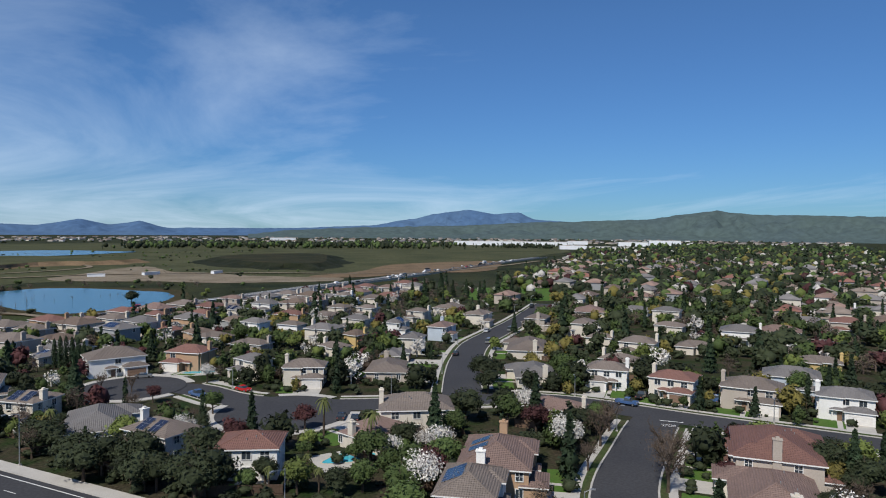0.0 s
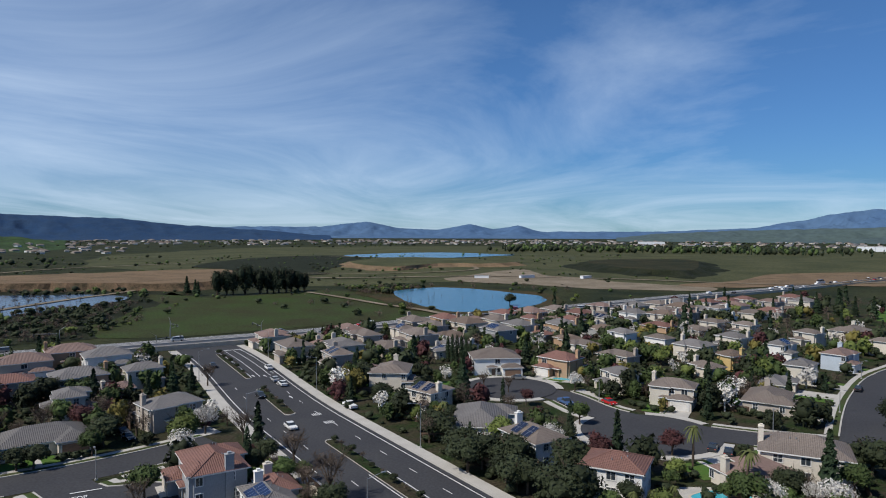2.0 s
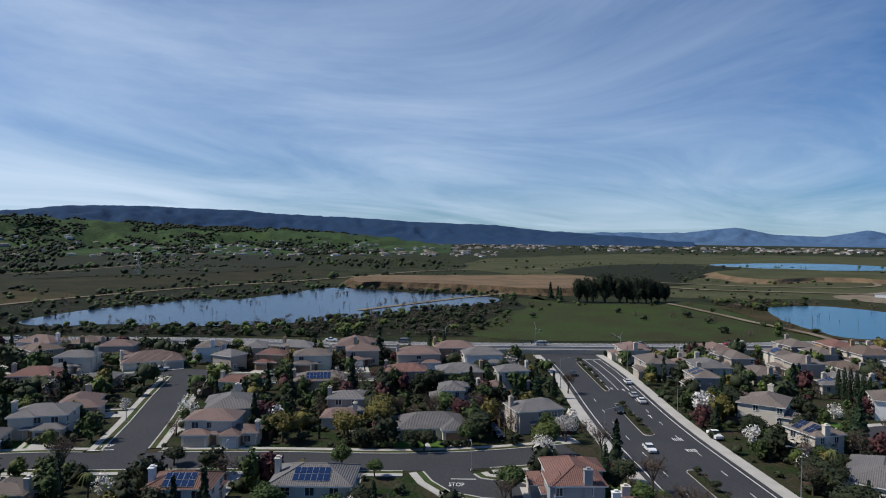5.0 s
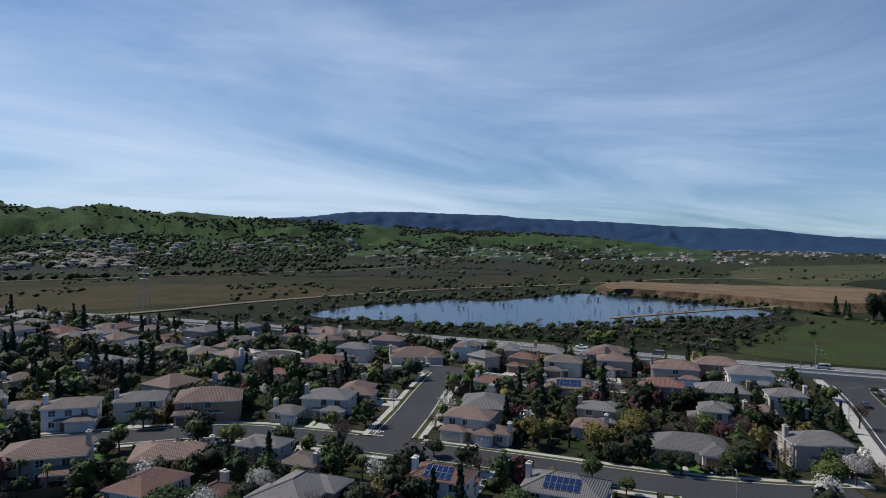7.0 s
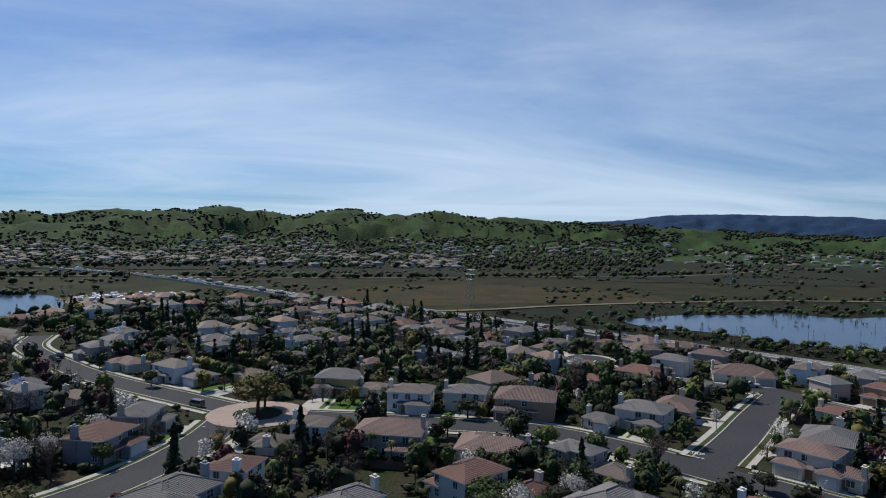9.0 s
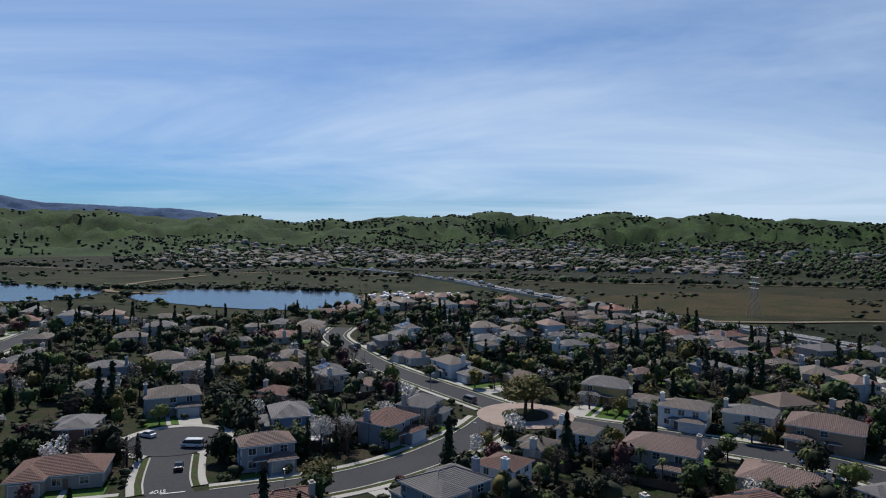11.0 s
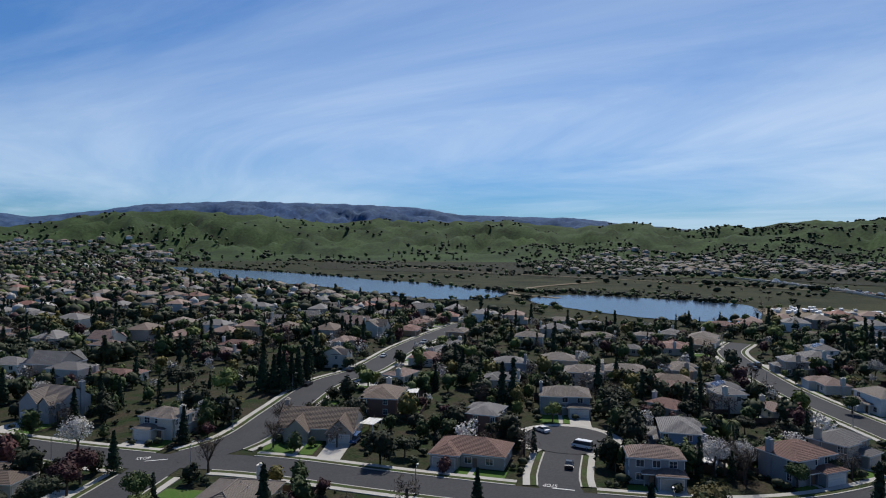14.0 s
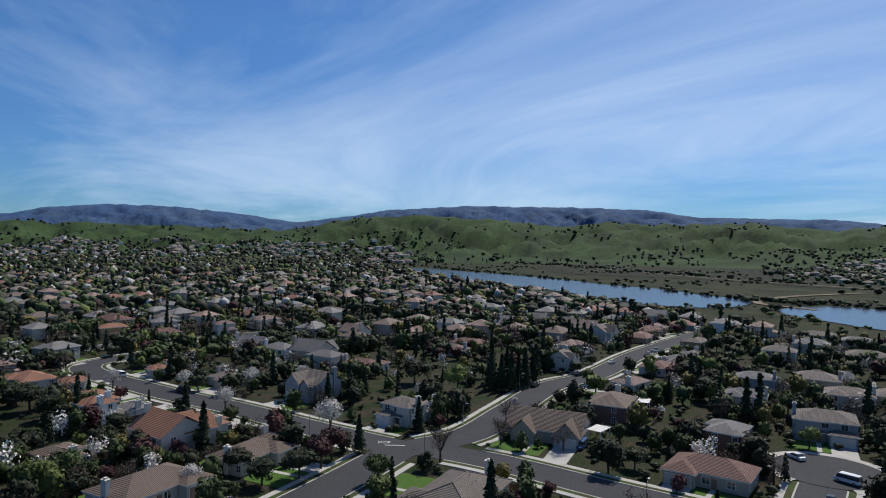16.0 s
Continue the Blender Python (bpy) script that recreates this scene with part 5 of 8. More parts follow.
house(-231.6, 119.5, 45, 12.5, 10.3, 2, "g", "n", "-", 0.0)
house(-194.9, 166.4, 56, 14.4, 11.8, 2, "p", "n", "-", 0.0)
house(-153.1, 220.0, -38, 13.9, 11.4, 2, "p", "c", "-", 0.0)
house(-142.6, 233.4, -38, 13.3, 10.9, 1, "t", "t", "-", 0.0)
house(-132.1, 246.8, 142, 13.5, 11.1, 2, "p", "g", "-", 0.0)
house(-27.5, 380.7, 142, 12.2, 10.0, 2, "g", "t", "-", 0.0)
house(-17.0, 394.1, 142, 12.8, 10.5, 2, "t", "c", "-", 0.0)
house(-6.5, 407.5, 142, 14.3, 11.8, 2, "g", "g", "-", 0.0)
house(-355.7, -53.2, 142, 13.9, 11.4, 1, "t", "t", "-", 0.0)
house(-319.1, -6.3, 142, 14.4, 11.8, 2, "g", "t", "-", 0.0)
house(-282.4, 40.6, 9, 13.1, 10.7, 2, "b", "t", "-", 6.5)
house(-209.2, 134.4, 60, 11.6, 9.5, 2, "p", "t", "-", 12.1)
house(-104.5, 268.3, -38, 11.7, 9.6, 2, "t", "t", "-", 0.0)
house(-94.0, 281.7, -38, 14.4, 11.8, 2, "b", "c", "-", 0.0)
house(-83.6, 295.1, -38, 12.1, 9.9, 2, "t", "c", "-", 0.0)
house(-62.6, 321.9, -38, 11.9, 9.7, 1, "b", "n", "-", 0.0)
house(-52.2, 335.3, -38, 12.3, 10.1, 2, "r", "c", "-", 0.0)
house(-41.7, 348.7, 142, 13.8, 11.3, 1, "t", "c", "-", 0.0)
house(-31.2, 362.1, 142, 11.6, 9.6, 2, "t", "c", "-", 0.0)
house(10.6, 415.7, 142, 12.3, 10.1, 2, "r", "c", "-", 0.0)
house(21.1, 429.1, 142, 11.5, 9.4, 2, "r", "c", "-", 0.0)
house(31.6, 442.5, 142, 11.6, 9.5, 2, "r", "c", "-", 0.0)
house(-338.5, -45.0, 142, 12.8, 10.5, 2, "r", "g", "-", 0.0)
house(-328.1, -31.6, 142, 12.2, 10.0, 2, "t", "n", "-", 0.0)
house(-212.9, 115.8, 60, 12.7, 10.4, 2, "t", "c", "-", 5.7)
house(-118.7, 236.3, 142, 11.8, 9.7, 2, "t", "t", "-", 0.0)
house(-3.6, 383.7, 142, 14.3, 11.7, 2, "b", "c", "-", 0.0)
house(6.9, 397.1, 142, 14.2, 11.6, 1, "g", "c", "-", 0.0)
house(48.7, 450.7, -38, 13.8, 11.3, 1, "p", "w", "-", 0.0)
house(59.2, 464.1, -38, 13.1, 10.8, 2, "r", "t", "-", 0.0)
house(-378.9, -110.5, -38, 14.2, 11.6, 2, "t", "t", "-", 0.0)
house(-347.5, -70.3, 142, 13.8, 11.3, 1, "r", "g", "-", 0.0)
house(-310.9, -23.4, 142, 14.5, 11.9, 1, "r", "c", "-", 0.0)
house(-300.4, -10.0, 144, 12.2, 10.0, 1, "t", "w", "-", 0.0)
house(-290.0, 3.4, 147, 12.2, 10.0, 1, "p", "c", "-", 5.9)
house(-133.0, 204.3, -38, 14.2, 11.6, 2, "t", "t", "-", 0.0)
house(-101.6, 244.5, -38, 14.3, 11.8, 2, "t", "t", "-", 0.0)
house(-91.1, 257.9, -38, 13.1, 10.7, 1, "b", "t", "-", 0.0)
house(-70.2, 284.7, -38, 13.7, 11.3, 2, "g", "c", "-", 0.0)
house(24.0, 405.2, 142, 13.2, 10.8, 2, "p", "c", "-", 0.0)
house(34.5, 418.6, 142, 12.7, 10.4, 1, "t", "g", "-", 0.0)
house(45.0, 432.0, 142, 12.2, 10.0, 2, "p", "t", "-", 0.0)
house(-393.2, -142.5, 142, 13.0, 10.7, 1, "g", "t", "-", 0.0)
house(-382.7, -129.1, -38, 13.5, 11.1, 2, "t", "c", "-", 0.0)
house(-330.4, -62.2, 142, 13.1, 10.8, 1, "g", "w", "-", 0.0)
house(-319.9, -48.8, 142, 12.6, 10.3, 2, "t", "g", "-", 0.0)
house(-115.8, 212.5, 142, 14.1, 11.6, 2, "g", "c", "-", 0.0)
house(-105.3, 225.9, 142, 13.3, 10.9, 1, "t", "t", "-", 0.0)
house(-53.0, 292.8, -38, 14.0, 11.5, 2, "g", "n", "-", 0.0)
house(-11.1, 346.4, 142, 13.8, 11.3, 2, "b", "c", "-", 0.0)
house(-0.7, 359.8, 142, 11.6, 9.5, 2, "p", "t", "-", 0.0)
house(62.1, 440.2, -38, 13.3, 10.9, 2, "g", "c", "-", 0.0)
house(-402.2, -167.9, 142, 13.3, 10.9, 2, "b", "c", "-", 0.0)
house(-365.5, -121.0, -38, 12.7, 10.4, 2, "b", "c", "-", 0.0)
house(-349.8, -100.9, 142, 12.2, 10.0, 2, "b", "w", "-", 0.0)
house(-339.4, -87.5, 142, 13.4, 11.0, 2, "t", "c", "-", 0.0)
house(-302.7, -40.6, 142, 13.0, 10.6, 2, "p", "c", "-", 0.0)
house(-287.0, -20.5, 142, 12.5, 10.3, 1, "t", "n", "-", 0.0)
house(-276.6, -7.1, -175, 13.3, 10.9, 1, "t", "c", "-", 12.8)
house(-171.9, 126.8, -124, 12.7, 10.4, 2, "r", "t", "-", 4.9)
house(-161.4, 140.2, -124, 13.8, 11.3, 2, "g", "n", "-", 5.7)
house(-82.9, 240.7, -38, 13.0, 10.6, 1, "g", "c", "-", 0.0)
house(-35.8, 301.0, -38, 13.3, 10.9, 1, "b", "g", "-", 0.0)
house(16.5, 368.0, 142, 11.8, 9.7, 1, "g", "w", "-", 0.0)
house(32.2, 388.1, 142, 14.3, 11.7, 1, "t", "c", "-", 0.0)
house(42.6, 401.5, 142, 14.4, 11.8, 1, "r", "t", "-", 0.0)
house(53.1, 414.9, 142, 13.1, 10.7, 1, "b", "c", "-", 0.0)
house(-416.4, -199.9, 142, 14.1, 11.5, 1, "g", "t", "-", 0.0)
house(-405.9, -186.5, 142, 12.9, 10.6, 1, "t", "g", "-", 0.0)
house(-369.3, -139.6, -38, 14.0, 11.5, 2, "b", "n", "-", 0.0)
house(-233.2, 34.5, -121, 13.3, 10.9, 2, "r", "t", "-", 6.3)

# more of the estate's houses, set square to their nearest street
for x, y, storeys, roof, wall in (
    (-165.1, -158.1, 1, "q", "n"),
    (-191.4, -121.4, 2, "g", "w"),
    (-261.8, -134.5, 2, "g", "c"),
    (-269.9, -98.4, 2, "g", "w"),
    (-149.8, -185.1, 2, "t", "c"),
    (72.2, -202.8, 1, "o", "w"),
    (28.6, -276.4, 2, "g", "w"),
    (9.4, -259.1, 2, "g", "c"),
    (-1.0, -308.8, 2, "p", "y"),
    (43.4, -359.0, 2, "p", "c"),
    (60.6, -329.6, 2, "r", "w"),
    (89.7, -326.5, 1, "r", "c"),
    (108.5, -265.3, 2, "g", "w"),
    (117.9, -341.1, 2, "o", "y"),
    (100.8, -364.3, 2, "g", "c"),
    (-129.1, -253.7, 1, "g", "c"),
    (-178.0, -262.2, 2, "t", "c"),
    (-188.3, -342.4, 1, "g", "c"),
    (-52.4, -304.6, 1, "r", "c"),
    (-71.8, -368.6, 1, "b", "c"),
    (-260.7, -217.7, 2, "g", "c"),
    (-250.5, -171.4, 2, "g", "c"),
    (-190.8, 130.2, 2, "p", "t"),
    (-167.2, 157.7, 2, "g", "w"),
):
    near_by = min(((float(((arr - (x, y)) ** 2).sum(1).min()), name) for name, arr in ROAD_ARR.items() if name not in ("arterial", "highway")))[1]
    arr = ROAD_ARR[near_by]
    k = int(((arr - (x, y)) ** 2).sum(1).argmin())
    gap = math.hypot(*(arr[k] - (x, y)))
    facing = math.degrees(math.atan2(arr[k][1] - y, arr[k][0] - x)) + 90 if gap < 45 else -38
    if gap > 13:
        house(x, y, round(facing), 12.5 if storeys == 2 else 14.0, 10.5, storeys, roof, wall, "-", max(0.0, gap - 10.5) if gap < 26 else 0.0)

# ---- trees ----
TREE_RNG = np.random.default_rng(7)
ROOF_FAR = {k: material("far_" + ROOF_WORD[k].replace(" ", "_") + "_roof", c, 0.8, 0.25, 14.0, 3.0) for k, c in (("t", (0.22, 0.18, 0.15)), ("g", (0.19, 0.18, 0.175)), ("p", (0.25, 0.17, 0.14)), ("r", (0.23, 0.11, 0.085)), ("b", (0.15, 0.11, 0.09)))}


def leaf_cards(centres, normals, size, rng, slim=0.85):
    """A small tilted leaf or twig at each place."""
    n = len(centres)
    t = rng.normal(size=(n, 3))
    nn = normals + rng.normal(size=(n, 3)) * 0.6
    nn /= np.linalg.norm(nn, axis=1)[:, None] + 1e-9
    a = np.cross(nn, t)
    a /= np.linalg.norm(a, axis=1)[:, None] + 1e-9
    b = np.cross(nn, a)
    s = size * rng.uniform(0.6, 1.5, (n, 1))
    v = np.stack([centres + a * s, centres - a * s * 0.6 + b * s * slim, centres - a * s * 0.6 - b * s * slim], 1).reshape(-1, 3)
    return v, np.arange(3 * n).reshape(-1, 3)


OCTA = (np.array([(1, 0, 0), (-1, 0, 0), (0, 1, 0), (0, -1, 0), (0, 0, 1), (0, 0, -1)], float), [(0, 2, 4), (2, 1, 4), (1, 3, 4), (3, 0, 4), (2, 0, 5), (1, 2, 5), (3, 1, 5), (0, 3, 5)])


def ball(centre, radii, rng):
    """A lumpy low core that keeps a crown from being seen through."""
    return OCTA[0] * rng.uniform(0.85, 1.2, (6, 1)) * radii + centre, OCTA[1]


def blob(centre, radii, rng):
    """A rounder, uneven core."""
    v = [(0, 0, 1), (0, 0, -1)]
    for z, r in ((0.5, 0.85), (-0.35, 0.95)):
        v += [(math.cos(i * math.pi / 3 + z) * r, math.sin(i * math.pi / 3 + z) * r, z) for i in range(6)]
    f = []
    for i in range(6):
        j = (i + 1) % 6
        f += [(0, 2 + i, 2 + j), (2 + i, 8 + i, 8 + j), (2 + i, 8 + j, 2 + j), (1, 8 + j, 8 + i)]
    return np.array(v) * rng.uniform(0.78, 1.12, (14, 1)) * radii + centre, f


def crown_shape(kind, seed, cards, leaf, full=False):
    """Verts and faces of a crown for a tree of height 1."""
    rng = np.random.default_rng(seed)
    V, F = [], []

    def put(v, f):
        n = sum(len(q) for q in V)
        V.append(np.asarray(v))
        F.extend([tuple(int(i) + n for i in q) for q in f])

    if kind == "conifer":
        z = rng.uniform(0.08, 1.0, cards) ** 0.9
        layer = 0.75 + 0.25 * np.sin(z * 55)
        r = (1.02 - z) * 0.24 * layer * rng.uniform(0.55, 1.1, cards)
        a = rng.uniform(0, 2 * np.pi, cards)
        c = np.stack([np.cos(a) * r, np.sin(a) * r, z - r * 0.25], 1)
        put(*leaf_cards(c, np.stack([np.cos(a), np.sin(a), 0.5 + 0 * a], 1), leaf, rng))
        put(*ball((0, 0, 0.32), (0.15, 0.15, 0.25), rng))
        put(*ball((0, 0, 0.62), (0.07, 0.07, 0.25), rng))
    elif kind == "cypress":
        z = rng.uniform(0.03, 1.0, cards)
        r = 0.085 * np.sqrt(np.clip(np.sin(np.pi * (0.12 + 0.88 * z) ** 0.8), 0.02, 1)) * rng.uniform(0.8, 1.1, cards)
        a = rng.uniform(0, 2 * np.pi, cards)
        put(*leaf_cards(np.stack([np.cos(a) * r, np.sin(a) * r, z], 1), np.stack([np.cos(a), np.sin(a), 0.6 + 0 * a], 1), leaf * 0.7, rng))
        put(*ball((0, 0, 0.48), (0.065, 0.065, 0.46), rng))
    else:
        wide = {"grove": 0.27, "oak": 0.48, "green": 0.40, "spring": 0.42, "gold": 0.42, "blossom": 0.40, "plum": 0.42, "bare": 0.40, "shrub": 0.55}[kind]
        low = 0.02 if kind in ("shrub", "grove") else (0.0 if full else (0.12 if kind == "oak" else 0.20))
        lobes = 12 if cards > 600 else (7 if cards > 90 else (4 if cards > 30 else 3))
        centre = np.array([0, 0, (1 + low) / 2])
        half = np.array([wide, wide, (1 - low) / 2])
        per = cards // lobes
        if full and cards < 30 and kind != "bare":
            put(*blob(centre, half * (0.92, 0.92, 1.0), rng))
        for i in range(lobes):
            d = rng.normal(size=3)
            d /= np.linalg.norm(d)
            d[2] = abs(d[2]) * 0.9 - 0.25 if not full else d[2] * 0.75
            c = centre + d * half * rng.uniform(0.45, 0.68)
            rad = half * rng.uniform(0.38, 0.58)
            rad[2] *= 0.9
            u = rng.normal(size=(per, 3))
            u /= np.linalg.norm(u, axis=1)[:, None]
            spread = rng.uniform(0.72, 1.15, (per, 1)) if kind != "bare" else rng.uniform(0.3, 1.2, (per, 1))
            put(*leaf_cards(c + u * rad * spread, u + (0, 0, 0.35), leaf, rng, 0.10 if kind == "bare" else 0.85))
            if kind not in ("bare", "blossom", "shrub") and not (full and cards < 30):
                put(*(blob if cards > 600 else ball)(c, rad * 0.80, rng))
        if kind not in ("bare", "blossom") and not (full and cards < 30):
            put(*blob(centre, half * (0.85 if kind == "shrub" else 0.62), rng))
    return np.concatenate(V), F


def trunk_pile(kind, seed):
    rnd = random.Random(seed)
    p = Pile()
    if kind == "palm":
        p.tube((0, 0, 0), (0.02, 0.01, 0.45), 0.030, 0.024, 7)
        p.tube((0.02, 0.01, 0.45), (0.0, 0.0, 0.86), 0.024, 0.022, 7)
        return p
    if kind in ("conifer", "cypress"):
        p.tube((0, 0, 0), (0, 0, 0.7), 0.022, 0.008, 6)
        return p
    p.tube((0, 0, 0), (0.01, 0.0, 0.33), 0.036, 0.026, 7)
    n = 7 if kind == "bare" else 4
    for i in range(n):
        a = i * 2 * math.pi / n + rnd.uniform(-0.3, 0.3)
        r, z = rnd.uniform(0.12, 0.22), rnd.uniform(0.55, 0.75)
        q = (math.cos(a) * r, math.sin(a) * r, z)
        p.tube((0.01, 0, 0.28 + rnd.uniform(0, 0.05)), q, 0.017, 0.009, 5)
        for j in range(6 if kind == "bare" else 2):
            b = a + rnd.uniform(-1.0, 1.0)
            l, h = rnd.uniform(0.08, 0.2), rnd.uniform(0.08, 0.25)
            e = (q[0] + math.cos(b) * l, q[1] + math.sin(b) * l, z + h)
            p.tube(q, e, 0.008, 0.003, 4)
            if kind == "bare":
                for _ in range(3):
                    s = (e[0] + rnd.uniform(-0.1, 0.1), e[1] + rnd.uniform(-0.1, 0.1), e[2] + rnd.uniform(-0.02, 0.12))
                    p.tube(e, s, 0.003, 0.0015, 3)
    return p


def palm_shape(seed):
    rng = random.Random(seed)
    v, f = [], []
    for i in range(22):
        a, lift = i * 2.4, rng.uniform(-0.5, 1.1)
        n = len(v)
        for s in range(6):
            t = s / 5
            r = 0.24 * t * (1 - 0.12 * t)
            z = 0.86 + 0.16 * lift * t - 0.22 * t * t
            w = 0.030 * (1 - t * 0.85) + 0.004
            for sg in (-1, 1):
                v.append((math.cos(a) * r - math.sin(a) * w * sg, math.sin(a) * r + math.cos(a) * w * sg, z - 0.02 * abs(sg) * t))
        f += [(n + 2 * s, n + 2 * s + 1, n + 2 * s + 3, n + 2 * s + 2) for s in range(5)]
    return np.array(v), f


TREE_MESH = {}


def tree_meshes(kind, k):
    if (kind, k) not in TREE_MESH:
        cards = {"conifer": 1300, "cypress": 800, "bare": 1000, "blossom": 1700, "grove": 2200}.get(kind, 1500)
        leaf = {"conifer": 0.034, "cypress": 0.030, "bare": 0.045, "blossom": 0.018, "grove": 0.022}.get(kind, 0.030)
        v, f = palm_shape(k) if kind == "palm" else crown_shape(kind, 11 * k + len(kind), cards, leaf, kind == "grove")
        TREE_MESH[kind, k] = (trunk_pile(kind, k).mesh("trunk", BARK), mesh_of("crown", v, f, [LEAF[kind]]))
    return TREE_MESH[kind, k]


TREE_WORD = {"oak": ("broad dark evergreen oak", "tree"), "green": ("green leafy garden tree", "tree"), "spring": ("tree in fresh yellow-green leaf", "tree"), "gold": ("tree with golden-green leaves", "tree"),
             "blossom": ("ornamental pear tree in white blossom", "tree"), "bare": ("bare brown leafless street tree", "tree"), "plum": ("dark purple-leaved plum tree", "tree"), "conifer": ("tall dark conifer", "tree"),
             "cypress": ("slim dark columnar cypress", "tree"), "palm": ("feather palm with arching fronds", "palm"), "grove": ("tall dark eucalyptus", "tree")}
PLANTED = []
WATERS = [[(-208, 448), (-206, 474), (-190, 500), (-165, 499), (-142, 489), (-120, 476), (-105, 468), (-93, 450), (-88, 415), (-95, 385), (-107, 366), (-121, 353), (-139, 362), (-161, 381), (-185, 414)], [(-414, 50), (-450, 84), (-463, 127), (-485, 160), (-464, 190), (-481, 230), (-507, 271), (-512, 305), (-479, 314), (-432, 329), (-393, 354), (-352, 346), (-333, 292), (-333, 254), (-324, 222), (-328, 160), (-334, 135), (-347, 115), (-374, 86), (-382, 62)], [(-320, -478), (-380, -494), (-425, -430), (-450, -369), (-366, -290), (-318, -318), (-305, -364), (-300, -440)], [(-60, -1200), (-195, -1020), (-285, -768), (-335, -560), (-262, -488), (-205, -600), (-135, -800), (-90, -950)]]


def inside(x, y, poly):
    hit = False
    for (x0, y0), (x1, y1) in zip(poly, poly[1:] + poly[:1]):
        if (y0 > y) != (y1 > y) and x < (x1 - x0) * (y - y0) / (y1 - y0) + x0:
            hit = not hit
    return hit


def wet(x, y):
    return any(inside(x, y, w) for w in WATERS)


def clear_of_houses(x, y, margin):
    for hx, hy, deg, w, d, _ in HOUSES:
        if abs(hx - x) < 18 and abs(hy - y) < 18:
            a = radians(deg)
            u = (x - hx) * math.cos(a) + (y - hy) * math.sin(a)
            v = -(x - hx) * math.sin(a) + (y - hy) * math.cos(a)
            if abs(u) < w / 2 + margin and -d / 2 - 1.2 - margin < v < d / 2 + margin:
                return False
    return True


def tree(kind, x, y, h, wide=1.0):
    trunk, crown = tree_meshes(kind, int(TREE_RNG.integers(3)))
    word, cat = TREE_WORD[kind]
    ob = thing("palm_tree" if kind == "palm" else "tree", word + (" in a grove on the meadow" if kind == "grove" else " among the houses"), cat, pose(x, y, 0.03, 0, 0, TREE_RNG.uniform(0, 360)), "trees of the estate")
    ob.scale = (h * wide, h * wide, h)
    part("trunk", trunk, ob)
    part("crown", crown, ob)
    PLANTED.append((x, y))


KEY_TREES = {}
KEY_TREES['oak', 0] = [(-39, 120, 9), (-31, 118, 7), (-26, 114, 8), (-18, 110, 10), (-42, 126, 9), (-37, 123, 9), (-28, 114, 8), (-19, 108, 10), (3, 107, 6), (46, 180, 10), (40, 167, 8), (88, 92, 8), (73, 117, 5), (-116, 107, 8), (-119, 90, 6), (-61, 159, 7), (-76, 160, 7), (-50, 136, 8), (-104, 175, 7), (-181, -18, 7), (-117, 92, 6), (-172, 154, 6), (-122, 114, 6), (-146, 43, 5), (-123, 31, 6), (-151, -120, 6), (-148, -44, 7), (-112, -197, 10), (-120, -227, 9), (-136, -152, 9)]
KEY_TREES['oak', 1] = [(-64, -140, 6), (-140, -90, 6), (-22, -229, 11), (8, -139, 8), (88, -198, 10), (78, -189, 9), (56, -174, 7), (95, -205, 9), (21, -143, 7), (15, -136, 7), (-124, -214, 9)]
KEY_TREES['blossom', 0] = [(-26, 133, 8), (16, 102, 9), (46, 118, 9), (47, 147, 7), (-31, 191, 6), (-98, 106, 7), (-99, 120, 7), (-243, 14, 8), (-242, 107, 7), (-141, -99, 8), (-119, -101, 9), (-254, -149, 8), (-125, -99, 8), (-156, -209, 8), (-166, -207, 8), (-1, -168, 10), (29, -194, 8), (32, -223, 8), (16, -231, 7), (27, -246, 7), (53, -224, 7), (76, -226, 7), (28, -134, 6)]
KEY_TREES['plum', 0] = [(45, 133, 7), (-3, 144, 6), (68, 100, 5), (-179, 121, 6), (-40, 172, 5), (2, -151, 8), (4, -145, 8)]
KEY_TREES['palm', 0] = [(1, 139, 9), (10, 127, 9), (-8, 110, 5), (-5, 112, 5), (-2, 115, 5), (-0, 108, 5), (-156, -5, 9), (-143, 12, 6), (-139, 21, 6), (-139, 25, 6), (-144, -35, 7), (-142, -30, 6), (-129, 27, 7), (-135, -110, 9), (-123, -49, 7)]
KEY_TREES['green', 0] = [(7, 108, 6), (12, 112, 6), (71, 184, 8), (98, 283, 10), (122, 151, 8), (-28, 254, 8), (-90, 88, 7), (-118, 74, 6), (-24, 159, 6), (-164, -21, 6), (-236, 22, 8), (-194, -119, 6), (-128, -182, 7), (-82, -224, 6), (-129, -89, 6), (-8, -135, 7), (52, -136, 9), (33, -159, 7)]
KEY_TREES['cypress', 0] = [(-79, 219, 9), (-77, 218, 10), (-75, 217, 10), (-73, 216, 10), (-71, 215, 10), (-69, 214, 9), (23, 328, 8), (-130, 202, 8), (-102, 195, 8), (-204, 169, 10), (-245, -106, 10), (-244, -110, 9), (-241, -100, 6), (-241, -98, 6), (-143, -59, 5), (-144, -58, 5), (-143, -57, 5), (-127, -47, 6), (70, -185, 11)]
